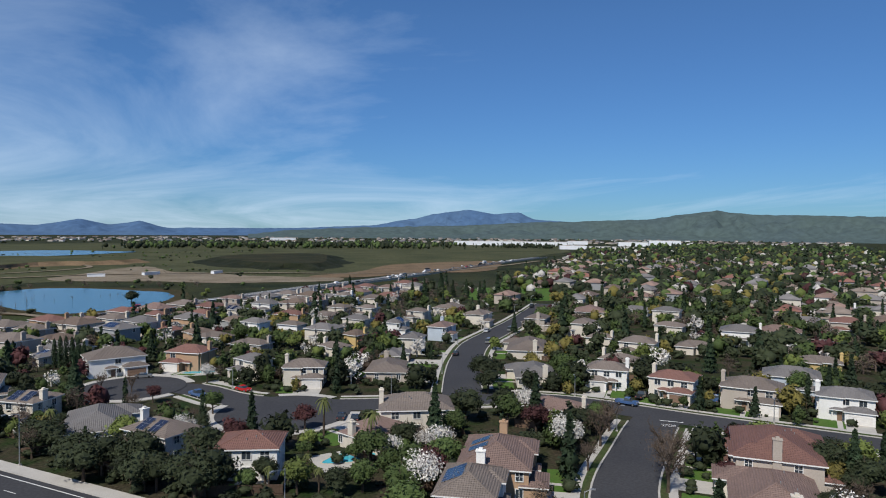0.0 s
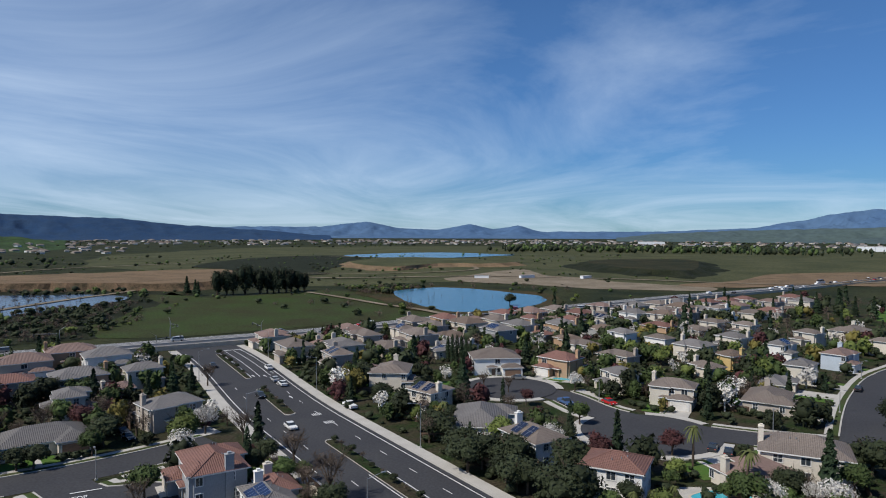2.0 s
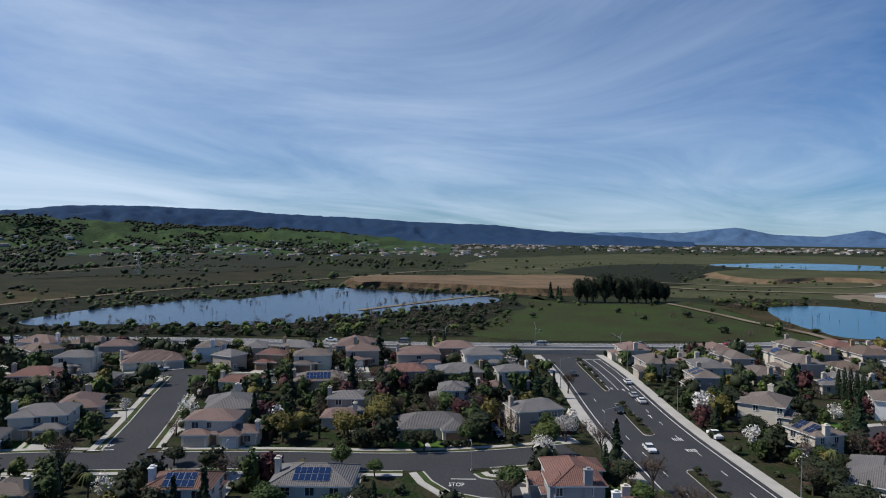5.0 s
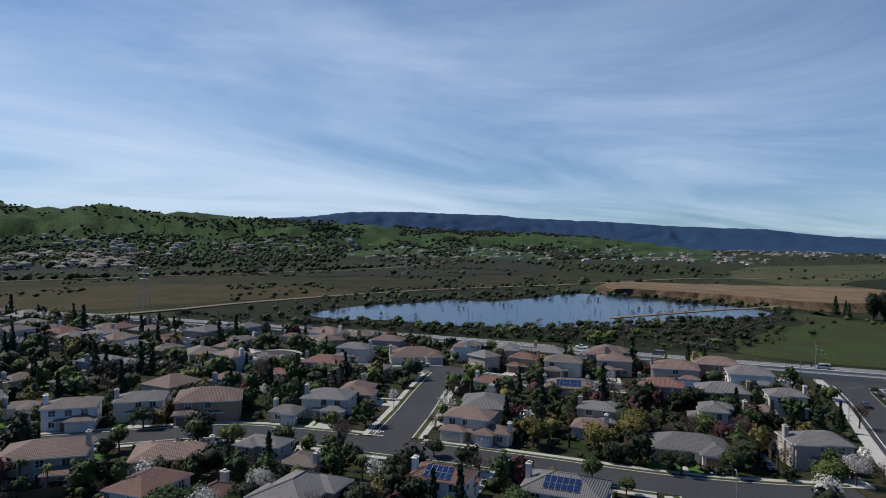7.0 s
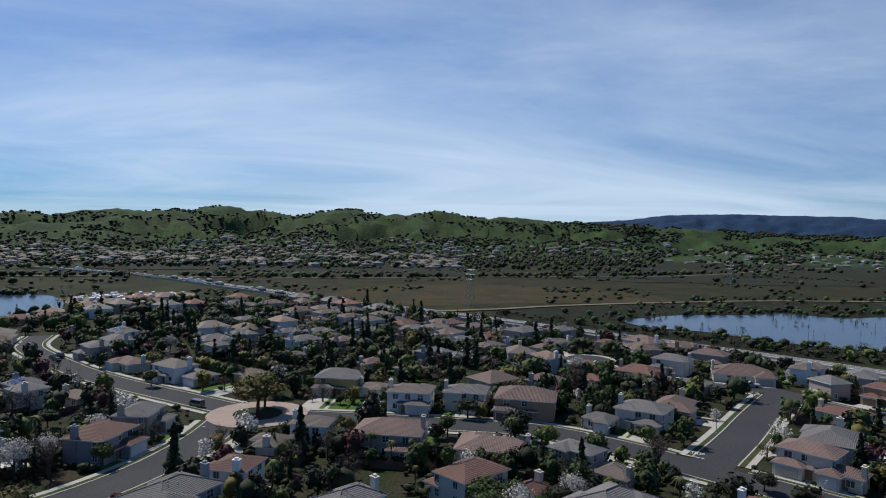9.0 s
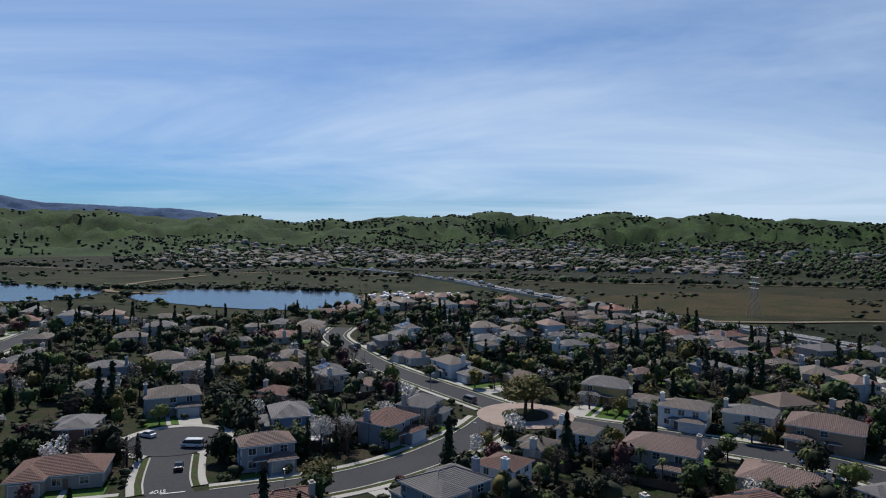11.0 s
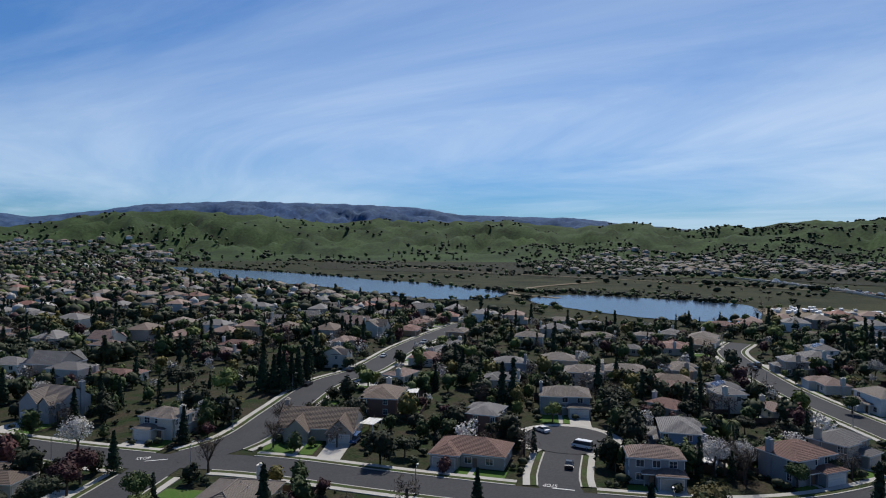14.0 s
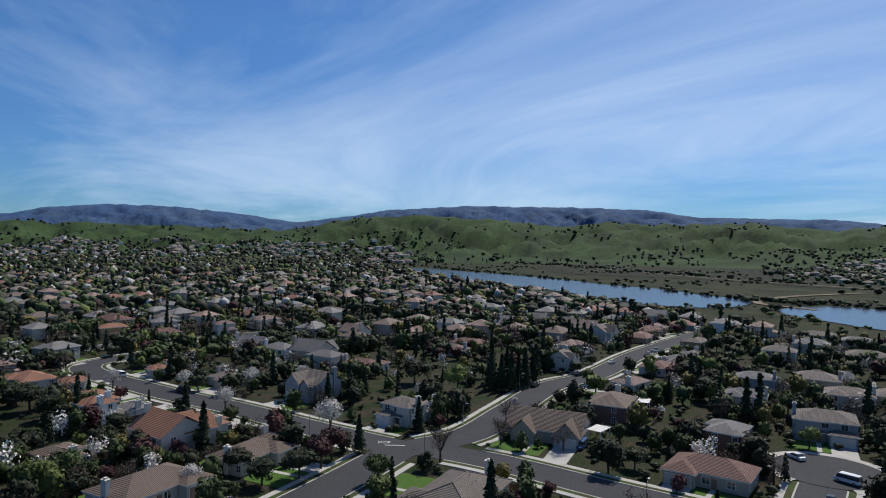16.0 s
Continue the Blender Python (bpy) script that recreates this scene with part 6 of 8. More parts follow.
KEY_TREES['conifer', 0] = [(-58, 173, 13), (-53, 226, 10), (80, 266, 9), (117, 183, 12), (153, 241, 9), (59, 422, 11), (67, 425, 12), (77, 420, 15), (84, 415, 11), (91, 407, 12), (98, 400, 11), (109, 399, 15), (116, 391, 13), (5, 428, 8), (0, 429, 9), (-144, 136, 8), (-140, 138, 7), (-136, 140, 8), (-135, 148, 9), (-131, 151, 8), (-57, 170, 12), (-285, -178, 10), (-277, -175, 9), (-282, -154, 11), (-275, -152, 9), (-47, -219, 13), (-50, -217, 12), (-53, -216, 13), (-57, -222, 10), (-61, -221, 11)]
KEY_TREES['conifer', 1] = [(-67, -238, 12), (-109, -200, 8), (-70, -112, 7), (-99, -198, 8), (-49, -229, 14), (-56, -218, 12), (-60, -220, 13), (-66, -224, 12), (-54, -227, 13), (-4, -155, 9), (-19, -171, 9), (-0, -221, 9), (-5, -213, 9), (6, -203, 9), (26, -231, 11), (124, -338, 9), (-41, -403, 12), (-118, -215, 10), (-119, -223, 10)]
KEY_TREES['spring', 0] = [(82, 111, 8), (-9, 240, 6), (-97, 110, 9), (-17, 212, 6), (-157, 3, 7), (-261, 108, 6), (-181, -76, 11), (-292, -220, 10), (-112, -150, 6), (-35, -215, 10), (55, -131, 9)]
KEY_TREES['bare', 0] = [(58, 105, 10), (53, 101, 9), (55, 123, 8), (61, 132, 7), (48, 110, 6), (-54, 188, 5), (-49, 187, 5), (-69, 112, 8), (-90, 120, 7), (-55, 103, 9), (-129, 162, 7), (-150, 27, 8), (-217, 13, 9), (-121, -95, 8), (-146, -77, 5), (-122, -101, 8), (-38, -159, 7), (-22, -147, 8), (-38, -173, 8)]
KEY_TREES['gold', 0] = [(-142, 98, 8), (-133, 82, 8), (-142, 70, 8), (-136, 93, 8), (-138, 84, 6), (-100, -84, 8)]

for (kind, _), rows in KEY_TREES.items():
    for x, y, h in rows:
        if road_gap(x, y) < 0.8 and kind != "spring":
            # set back behind the kerb
            for name, (width, line) in LINES.items():
                arr = ROAD_ARR[name]
                i = int(((arr - (x, y)) ** 2).sum(1).argmin())
                v = np.array((x, y)) - arr[i]
                l = float(np.linalg.norm(v)) + 1e-6
                if l < width / 2 + 1.0:
                    x, y = (arr[i] + v / l * (width / 2 + 1.6)).tolist()
        tree(kind, x, y, h * (0.88 if kind == "oak" else 1.0), 1.15 if kind in ("oak", "gold") else 1.0)
for x, y, h in [(-312, 384, 19), (-308, 389, 20), (-304, 391, 18), (-299, 398, 24), (-291, 404, 20), (-288, 409, 21), (-284, 411, 19), (-281, 413, 21), (-278, 418, 20), (-279, 426, 19), (-276, 431, 17), (-276, 440, 15)]:
    tree("grove", x, y, h, 1.0)
for x, y, h in [(-337, 382, 13), (-326, 378, 11), (-322, 376, 10)]:
    tree("conifer", x, y, h, 1.2)
tree("gold", -174, -75, 12, 1.35)
tree("oak", -103, 395, 9, 1.0)

# garden trees round the nearer houses, then the many further off as one mesh a kind
MIX = ["oak"] * 8 + ["green"] * 6 + ["conifer"] * 2 + ["cypress"] + ["bare"] * 5 + ["spring"] * 2 + ["blossom"] * 2 + ["gold"] * 2 + ["plum"] * 2 + ["palm"]


class Woods:
    """Many trees of one kind in one mesh."""

    def __init__(self, kind, cards, leaf, low=True):
        self.kind, self.v, self.t, self.n = kind, [], [], 0
        self.shapes = []
        for i in range(5):
            v, f = crown_shape(kind, 50 + i, cards, leaf, True)
            n = len(v)
            w = 0.03
            stem = np.array([(-w, -w, 0), (w, -w, 0), (0, w, 0), (-w, -w, 0.5), (w, -w, 0.5), (0, w, 0.5)])
            if low:
                f = f + [(n, n + 1, n + 4), (n, n + 4, n + 3), (n + 1, n + 2, n + 5), (n + 1, n + 5, n + 4), (n + 2, n, n + 3), (n + 2, n + 3, n + 5)]
            self.shapes.append((np.concatenate([v, stem]) if low else v, np.array(f)))

    def put(self, x, y, z, h, wide=1.0):
        v, t = self.shapes[TREE_RNG.integers(5)]
        a = TREE_RNG.uniform(0, 6.28)
        c, s = math.cos(a), math.sin(a)
        self.v.append(np.stack([(v[:, 0] * c - v[:, 1] * s) * h * wide + x, (v[:, 0] * s + v[:, 1] * c) * h * wide + y, v[:, 2] * h + z], 1))
        self.t.append(t + self.n)
        self.n += len(v)

    def done(self, name, label, category="trees"):
        if not self.n:
            return
        v, t = np.concatenate(self.v), np.concatenate(self.t)
        me = bpy.data.meshes.new(name)
        me.vertices.add(len(v))
        me.vertices.foreach_set("co", v.astype(np.float32).ravel())
        me.loops.add(t.size)
        me.loops.foreach_set("vertex_index", t.ravel().astype(np.int32))
        me.polygons.add(len(t))
        me.polygons.foreach_set("loop_start", (np.arange(len(t)) * 3).astype(np.int32))
        me.update(calc_edges=True)
        me.materials.append(LEAF[self.kind if self.kind != "shrub" else "oak"])
        tagged(new(name, me), label, category, kind="stuff")


MID = {k: Woods(k, 96, 0.100 if k not in ("conifer", "cypress", "blossom") else 0.068) for k in ("oak", "green", "conifer", "cypress", "spring", "blossom", "gold", "plum")}
MID["bare"] = Woods("bare", 130, 0.13)
CLOSE = {k: Woods(k, 320, 0.058 if k not in ("conifer", "cypress", "blossom") else 0.044) for k in ("oak", "green", "conifer", "cypress", "spring", "blossom", "gold", "plum")}
CLOSE["bare"] = Woods("bare", 360, 0.075)
SHRUBS = Woods("shrub", 44, 0.17, False)
rnd = random.Random(5)
single = 0
for hx, hy, deg, w, d, setback in HOUSES:
    dist = math.hypot(hx, hy)
    for i in range(18 if dist < 330 else 12):
        kind = rnd.choice(MIX)
        a = radians(deg)
        u, v = rnd.uniform(-w / 2 - 4.5, w / 2 + 4.5), rnd.choice((rnd.uniform(d / 2 + 1.5, d / 2 + 8), rnd.uniform(-d / 2 - 8, d / 2 + 8)))
        x, y = hx + u * math.cos(a) - v * math.sin(a), hy + u * math.sin(a) + v * math.cos(a)
        if not clear_of_houses(x, y, 1.2) or road_gap(x, y) < 2.0 or any(abs(x - q[0]) < 2.2 and abs(y - q[1]) < 2.2 for q in PLANTED):
            continue
        front = v < -d / 2
        h = {"conifer": 9, "cypress": 6.5, "oak": 6, "palm": 6}.get(kind, 5.8) * rnd.uniform(0.65, 1.45) * (0.75 if front else 1.0)
        if dist < 165 and single < 130:
            tree(kind, x, y, h)
            single += 1
        else:
            (CLOSE if dist < 215 else MID)[kind if kind != "palm" else "green"].put(x, y, 0, h)
            PLANTED.append((x, y))
    for i in range(30 if dist < 200 else 10):
        u, v = rnd.uniform(-w / 2 - 5, w / 2 + 5), rnd.uniform(-d / 2 - 6, d / 2 + 8)
        a = radians(deg)
        x, y = hx + u * math.cos(a) - v * math.sin(a), hy + u * math.sin(a) + v * math.cos(a)
        if clear_of_houses(x, y, 0.5) and road_gap(x, y) > 3.2:
            SHRUBS.put(x, y, 0, rnd.uniform(0.7, 2.4), 1.2)
ESTATE = [(-470, -150), (-330, 30), (-205, 165), (-60, 370), (80, 520), (130, 400), (130, 240), (180, 100), (60, 60), (-20, 95), (-60, 60), (-120, -20), (-110, -70), (-60, -95), (20, -90), (130, -160), (130, -330), (-20, -330), (-230, -330), (-330, -290), (-430, -260)]
for i in range(6000):
    x, y = rnd.uniform(-470, 180), rnd.uniform(-330, 520)
    if not inside(x, y, ESTATE) or math.hypot(x, y) < 75 or not clear_of_houses(x, y, 1.6) or road_gap(x, y) < 3.2 or any(abs(x - q[0]) < 2.7 and abs(y - q[1]) < 2.7 for q in PLANTED) or math.hypot(x + 174, y + 75) < 15:
        continue
    kind = rnd.choice(MIX[:-1])
    (CLOSE if math.hypot(x, y) < 215 else MID)[kind].put(x, y, 0, {"conifer": 9.5, "cypress": 6.5, "oak": 6.5}.get(kind, 6) * rnd.uniform(0.6, 1.4))
    PLANTED.append((x, y))
for i in range(5200):
    x, y = rnd.uniform(-300, 180), rnd.uniform(-330, 300)
    if inside(x, y, ESTATE) and clear_of_houses(x, y, 0.6) and road_gap(x, y) > 3.4 and math.hypot(x + 174, y + 75) > 15:
        SHRUBS.put(x, y, 0, rnd.uniform(0.5, 2.2), 1.3)
# shrubs on the bank along the wide road
line = LINES["arterial"][1]
side = sides_of(line)
for i in range(360):
    k = rnd.randrange(len(line))
    sgn = rnd.choice((-1, -1, 1))
    q = line[k] + side[k] * sgn * (11.3 + 3.4 + rnd.random() ** 1.5 * 14) + Vector((rnd.uniform(-2, 2), rnd.uniform(-2, 2), 0))
    if clear_of_houses(q.x, q.y, 1.0) and road_gap(q.x, q.y) > 3.0:
        SHRUBS.put(q.x, q.y, 0, rnd.uniform(0.8, 2.6), 1.1)


NORTH_EAST = [(95, 330), (130, 500), (330, 860), (520, 1250), (1400, 1250), (1300, 250), (430, -20), (240, 60), (150, 200)]
SOUTH = [(-230, -330), (-215, -480), (-160, -640), (-90, -860), (-40, -1150), (100, -1900), (900, -1900), (850, -250), (300, -160), (110, -240), (-20, -300)]
WEST_EDGE = [(-470, -130), (-300, 40), (-200, 130), (-210, -20), (-270, -150), (-300, -290), (-420, -270)]
far_roofs = {k: Pile() for k in "tgprb"}
far_walls = {k: Pile() for k in "cwtg"}
hx_ = np.array([(q[0], q[1]) for q in HOUSES])


def far_house(x, y, z, deg, w, d, storeys, roof, wall):
    a = radians(deg)
    c, s = math.cos(a), math.sin(a)

    def out(pts):
        return [(x + p[0] * c - p[1] * s, y + p[0] * s + p[1] * c, z + p[2]) for p in pts]

    e = 5.4 if storeys == 2 else 3.0
    far_walls[wall].add(out(box_v(-w / 2, -d / 2, -3, w / 2, d / 2, e)), BOX_F)
    if storeys == 2:
        far_walls[wall].add(out(box_v(-w / 2 + 0.5, -d / 2 - 2.5, -3, w * 0.05, -d / 2, 2.9)), BOX_F)
    for faces, _, _ in (hip(-w / 2, -d / 2, w / 2, d / 2, e, 0.42, 0.5), hip(-w / 2 + 0.5, -d / 2 - 2.5, w * 0.05, 0.5, 2.9 if storeys == 2 else e - 0.1, 0.42, 0.4)):
        for poly in faces:
            far_roofs[roof].add(out(poly), [tuple(range(len(poly)))])


def suburb(poly, spacing, house_at, tree_at, seed, limit):
    rnd = random.Random(seed)
    xs, ys = [p[0] for p in poly], [p[1] for p in poly]
    gx, gy = math.cos(radians(-38)), math.sin(radians(-38))
    span = int(max(max(xs) - min(xs), max(ys) - min(ys)) / spacing) + 4
    cx, cy = (max(xs) + min(xs)) / 2, (max(ys) + min(ys)) / 2
    for i in range(-span, span):
        for j in range(-span, span):
            u, v = i * spacing, j * spacing * 1.12 + (j // 2) * 11
            x, y = cx + u * gx - v * gy + rnd.uniform(-2, 2), cy + u * gy + v * gx + rnd.uniform(-2, 2)
            if not inside(x, y, poly) or math.hypot(x, y) > limit:
                continue
            r = math.hypot(x, y)
            free = ((hx_ - (x, y)) ** 2).sum(1).min() > 19 ** 2 and road_gap(x, y) > 9
            park = math.hypot(x - 140, y - 430) < 55
            if free and not park and rnd.random() < house_at:
                far_house(x, y, 0, -38 + rnd.choice((0, 90, 180, 270)) + rnd.uniform(-8, 8), rnd.uniform(12, 16), rnd.uniform(10, 13), rnd.choice((1, 2, 2)), rnd.choice("ttgggpprb"), rnd.choice("ccwttg"))
            for _ in range(tree_at if r < 430 else (tree_at - 2 if r < 900 else 5)):
                tx, ty = x + rnd.uniform(-spacing, spacing) * 0.6, y + rnd.uniform(-spacing, spacing) * 0.6
                if road_gap(tx, ty) > 2 and ((hx_ - (tx, ty)) ** 2).sum(1).min() > 10 ** 2 and (not park or rnd.random() < 0.3):
                    k = rnd.choice(["oak"] * 8 + ["green"] * 4 + ["conifer"] * 4 + ["bare"] * 4 + ["spring", "gold", "blossom", "cypress", "plum"])
                    h = rnd.uniform(4.5, 9.5) * (1.25 if k == "conifer" else 1.0) * (1.35 if r > 900 else 1.0)
                    (MID if r < 430 else FAR)[k].put(tx, ty, 0, h, 1.0 if k in ("conifer", "cypress") else 1.25)


FAR = {k: Woods(k, 12, 0.17, False) for k in ("oak", "green", "conifer", "cypress", "spring", "blossom", "gold", "plum")}
FAR["bare"] = Woods("bare", 26, 0.22, False)
suburb(NORTH_EAST, 21.0, 0.62, 9, 3, 1500)
suburb(SOUTH, 21.0, 0.60, 9, 4, 1600)
suburb(WEST_EDGE, 19.0, 0.7, 4, 6, 700)


def scatter(n, az0, az1, r0, r1, kinds, h0, h1, seed, z=0.0, clump=0.0, wide=1.0):
    rnd = random.Random(seed)
    for _ in range(n):
        az, r = rnd.uniform(az0, az1), math.sqrt(rnd.uniform(r0 * r0, r1 * r1))
        x, y, _ = polar(az, r)
        # thinner towards both ends of its arc
        if rnd.random() > min(az - az0, az1 - az) / 6.0:
            continue
        if clump and noise.noise(Vector((x, y, 0)) * clump) < 0.10:
            continue
        if r < 1300 and (wet(x, y) or road_gap(x, y) < 3):
            continue
        hz = z if z is not None else hill_height(x, y)
        FAR[rnd.choice(kinds)].put(x, y, hz, rnd.uniform(h0, h1), wide)


def hill_height(x, y):
    """The height of the green hills at a place."""
    az = math.degrees(math.atan2(-x, y)) % 360
    r = math.hypot(x, y)
    i, j = (az - 50) / 0.4, (r - 1450) / (3300 - 1450) * (HILL_ROWS - 1)
    if not (0 <= i < GREEN_N - 1 and 0 <= j < HILL_ROWS - 1):
        return 0.0
    i0, j0 = int(i), int(j)
    fi, fj = i - i0, j - j0
    g = lambda a, b: GREEN_V[a * HILL_ROWS + b][2]
    return max(0.0, (g(i0, j0) * (1 - fi) + g(i0 + 1, j0) * fi) * (1 - fj) + (g(i0, j0 + 1) * (1 - fi) + g(i0 + 1, j0 + 1) * fi) * fj)


GREEN_V = GREEN_RIDGE[1]
GREEN_N = len(GREEN_V) // HILL_ROWS
# oaks on the hills, in clumps and along the crests
scatter(7000, 60, 136, 1500, 2600, ["oak"], 5, 8, 21, None, 0.0052, 1.8)
scatter(2400, 60, 218, 1500, 2560, ["oak"], 5, 8, 22, None, 0.008, 1.6)
# the town below the hills
rnd = random.Random(31)
for _ in range(1100):
    az, r = rnd.uniform(84, 148), rnd.uniform(1000, 1850)
    x, y, _ = polar(az, r)
    if noise.noise(Vector((x, y, 7)) * 0.003) < -0.08 or (az < 97 and r < 1450) or rnd.random() > (148 - az) / 12 + (r - 1000) / 2500:
        continue
    far_house(x, y, hill_height(x, y), rnd.uniform(0, 180), rnd.uniform(12, 18), rnd.uniform(9, 13), rnd.choice((1, 2)), rnd.choice("ttggbb"), rnd.choice("ttggc"))
scatter(5600, 80, 149, 1000, 1950, ["oak", "oak", "green", "bare"], 5, 9, 33, None, 0.0, 1.3)
for _ in range(170):
    az, r = rnd.uniform(46, 84), rnd.uniform(1450, 2000)
    x, y, _ = polar(az, r)
    far_house(x, y, hill_height(x, y), rnd.uniform(0, 180), rnd.uniform(10, 18), rnd.uniform(8, 11), 1, rnd.choice("ttggb"), rnd.choice("ctw"))
scatter(1700, 50, 86, 900, 2000, ["oak", "oak", "green", "bare"], 4, 8, 34, None, 0.004, 1.4)
scatter(5200, 56, 92, 1550, 2560, ["oak"], 5, 8, 44, None, 0.0042, 1.9)
# the estate runs on up the foot of the southern hills
rnd = random.Random(52)
for _ in range(900):
    az, r = rnd.uniform(176, 222), rnd.uniform(1450, 2000)
    x, y, _ = polar(az, r)
    far_house(x, y, hill_height(x, y), rnd.uniform(0, 180), rnd.uniform(12, 18), rnd.uniform(9, 13), rnd.choice((1, 2)), rnd.choice("ttggpb"), rnd.choice("ccwtt"))
scatter(2600, 172, 222, 1400, 2050, ["oak", "oak", "green", "conifer", "bare"], 6, 11, 53, None, 0.0, 1.3)
# tree rows along the far shore of the lake, the farm track and the levee
for pts, n, h0, h1 in (([(-110, -1290), (-212, -985), (-284, -752), (-330, -560), (-400, -505), (-455, -380)], 420, 2.0, 5.0), ([(-260, -1750), (-410, -1400), (-490, -1030), (-550, -790), (-690, -375), (-730, -230), (-815, -60), (-890, 80), (-1050, 290)], 420, 3.0, 7.5), ([(-560, 110), (-590, 185), (-615, 300)], 60, 2.0, 4.5)):
    for _ in range(n):
        k = rnd.randrange(len(pts) - 1)
        t = rnd.random()
        x, y = pts[k][0] + (pts[k + 1][0] - pts[k][0]) * t + rnd.gauss(0, 9), pts[k][1] + (pts[k + 1][1] - pts[k][1]) * t + rnd.gauss(0, 9)
        if not wet(x, y) and road_gap(x, y) > 4:
            FAR[rnd.choice(("oak", "green", "bare", "oak"))].put(x, y, 0, rnd.uniform(h0, h1), 1.5)
# hedgerows and woods of the plain
scatter(1500, 50, 215, 620, 1450, ["oak", "green", "bare"], 3, 7, 35, 0.0, 0.006, 1.5)
scatter(620, -13, 17, 1450, 1800, ["conifer", "oak", "green"], 8, 15, 36, 0.0)
scatter(330, -23, -13, 1560, 1800, ["conifer", "oak"], 6, 11, 46, 0.0)
scatter(700, -46, -25.8, 1400, 1800, ["conifer", "oak", "green"], 9, 16, 47, 0.0)
scatter(2200, -42, 62, 1850, 3100, ["oak", "oak", "green"], 3, 6.5, 37, 0.0, 0.006, 1.9)
scatter(420, 0, 55, 560, 1300, ["oak", "green", "bare"], 2, 5, 38, 0.0, 0.01, 1.5)
scatter(900, 150, 215, 1500, 2300, ["oak", "green", "conifer"], 6, 12, 39, None, 0.003, 1.4)
for _ in range(620):
    az, r = rnd.uniform(-42, 60), rnd.uniform(2200, 3300)
    x, y, _ = polar(az, r)
    far_house(x, y, 0, rnd.uniform(0, 180), rnd.uniform(10, 26), rnd.uniform(8, 16), 1, rnd.choice("ttggb"), rnd.choice("cwttg"))
# the brushy belt between the highway and the dark pond
BELT = [(-258, 178), (-238, 210), (-285, 330), (-330, 345), (-345, 255), (-330, 170), (-352, 85), (-395, 42), (-440, -30), (-408, -28), (-340, 65)]
for _ in range(2600):
    x, y = rnd.uniform(-440, -235), rnd.uniform(-30, 350)
    if inside(x, y, BELT) and road_gap(x, y) > 6 and (x * 0.596 + y * 0.803 < 60 or rnd.random() < 0.22):
        MID[rnd.choice(["bare", "bare", "bare", "oak", "oak", "oak", "green"])].put(x, y, 0, rnd.uniform(1.0, 3.6) * (1.5 if rnd.random() < 0.12 else 1.0), 1.5)
for _ in range(260):
    x, y = rnd.uniform(-480, -335), rnd.uniform(60, 330)
    if wet(x, y) and noise.noise(Vector((x, y, 3)) * 0.02) > 0.06:
        MID["bare"].put(x, y, 0, rnd.uniform(1.5, 4.5), 1.1)
for _ in range(500):
    a, r = rnd.uniform(0, 6.28), rnd.uniform(70, 130)
    x, y = -425 + math.cos(a) * r * 0.9, 205 + math.sin(a) * r * 1.5
    if not wet(x, y) and road_gap(x, y) > 6:
        FAR[rnd.choice(["bare", "oak", "green"])].put(x, y, 0, rnd.uniform(1.5, 4.5), 1.5)
# low scrub that mottles the plain
scatter(3800, 58, 142, 470, 1050, ["oak", "oak", "green", "bare"], 1.2, 3.2, 41, 0.0, 0.010, 2.2)
scatter(2400, 138, 205, 520, 1550, ["oak", "oak", "green", "bare"], 1.5, 4.5, 42, 0.0, 0.008, 2.0)
scatter(1700, 0, 60, 430, 1250, ["oak", "bare", "green"], 1.0, 2.8, 43, 0.0, 0.012, 1.9)
# willows and reeds about the ponds
for cx, cy, n, ra, rb in ((-420, 215, 210, 60, 175), (-350, 150, 150, 20, 90), (-165, 430, 60, 60, 120), (-212, 462, 130, 4, 34), (-395, -395, 90, 60, 120), (-230, -520, 160, 30, 150), (-280, 40, 120, 10, 80)):
    for _ in range(n):
        a, r = rnd.uniform(0, 6.28), rnd.uniform(ra, rb)
        x, y = cx + math.cos(a) * r, cy + math.sin(a) * r
        if not wet(x, y) and road_gap(x, y) > 4 and ((hx_ - (x, y)) ** 2).sum(1).min() > 15 ** 2:
            MID[rnd.choice(["bare", "bare", "oak", "green", "spring"])].put(x, y, 0, rnd.uniform(2, 5.5), 1.5)
for k, w in MID.items():
    w.done("garden_trees", TREE_WORD[k][0] + "s filling the gardens")
for k, w in CLOSE.items():
    w.done("garden_trees", TREE_WORD[k][0] + "s between the nearer houses")
for k, w in FAR.items():
    w.done("far_trees", TREE_WORD[k][0] + "s in the distance")
SHRUBS.done("shrubs", "low dark shrubs of the gardens and verges", "shrubs")
for k, p in far_roofs.items():
    tagged(new("far_roofs", mesh_of("far_roofs", p.v, p.f, [ROOF_FAR[k]])), ROOF_WORD[k] + " tile roofs of distant houses", "houses", kind="stuff")
for k, p in far_walls.items():
    tagged(new("far_walls", mesh_of("far_walls", p.v, p.f, [WALL[k]])), WALL_WORD[k] + " walls of distant houses", "houses", kind="stuff")

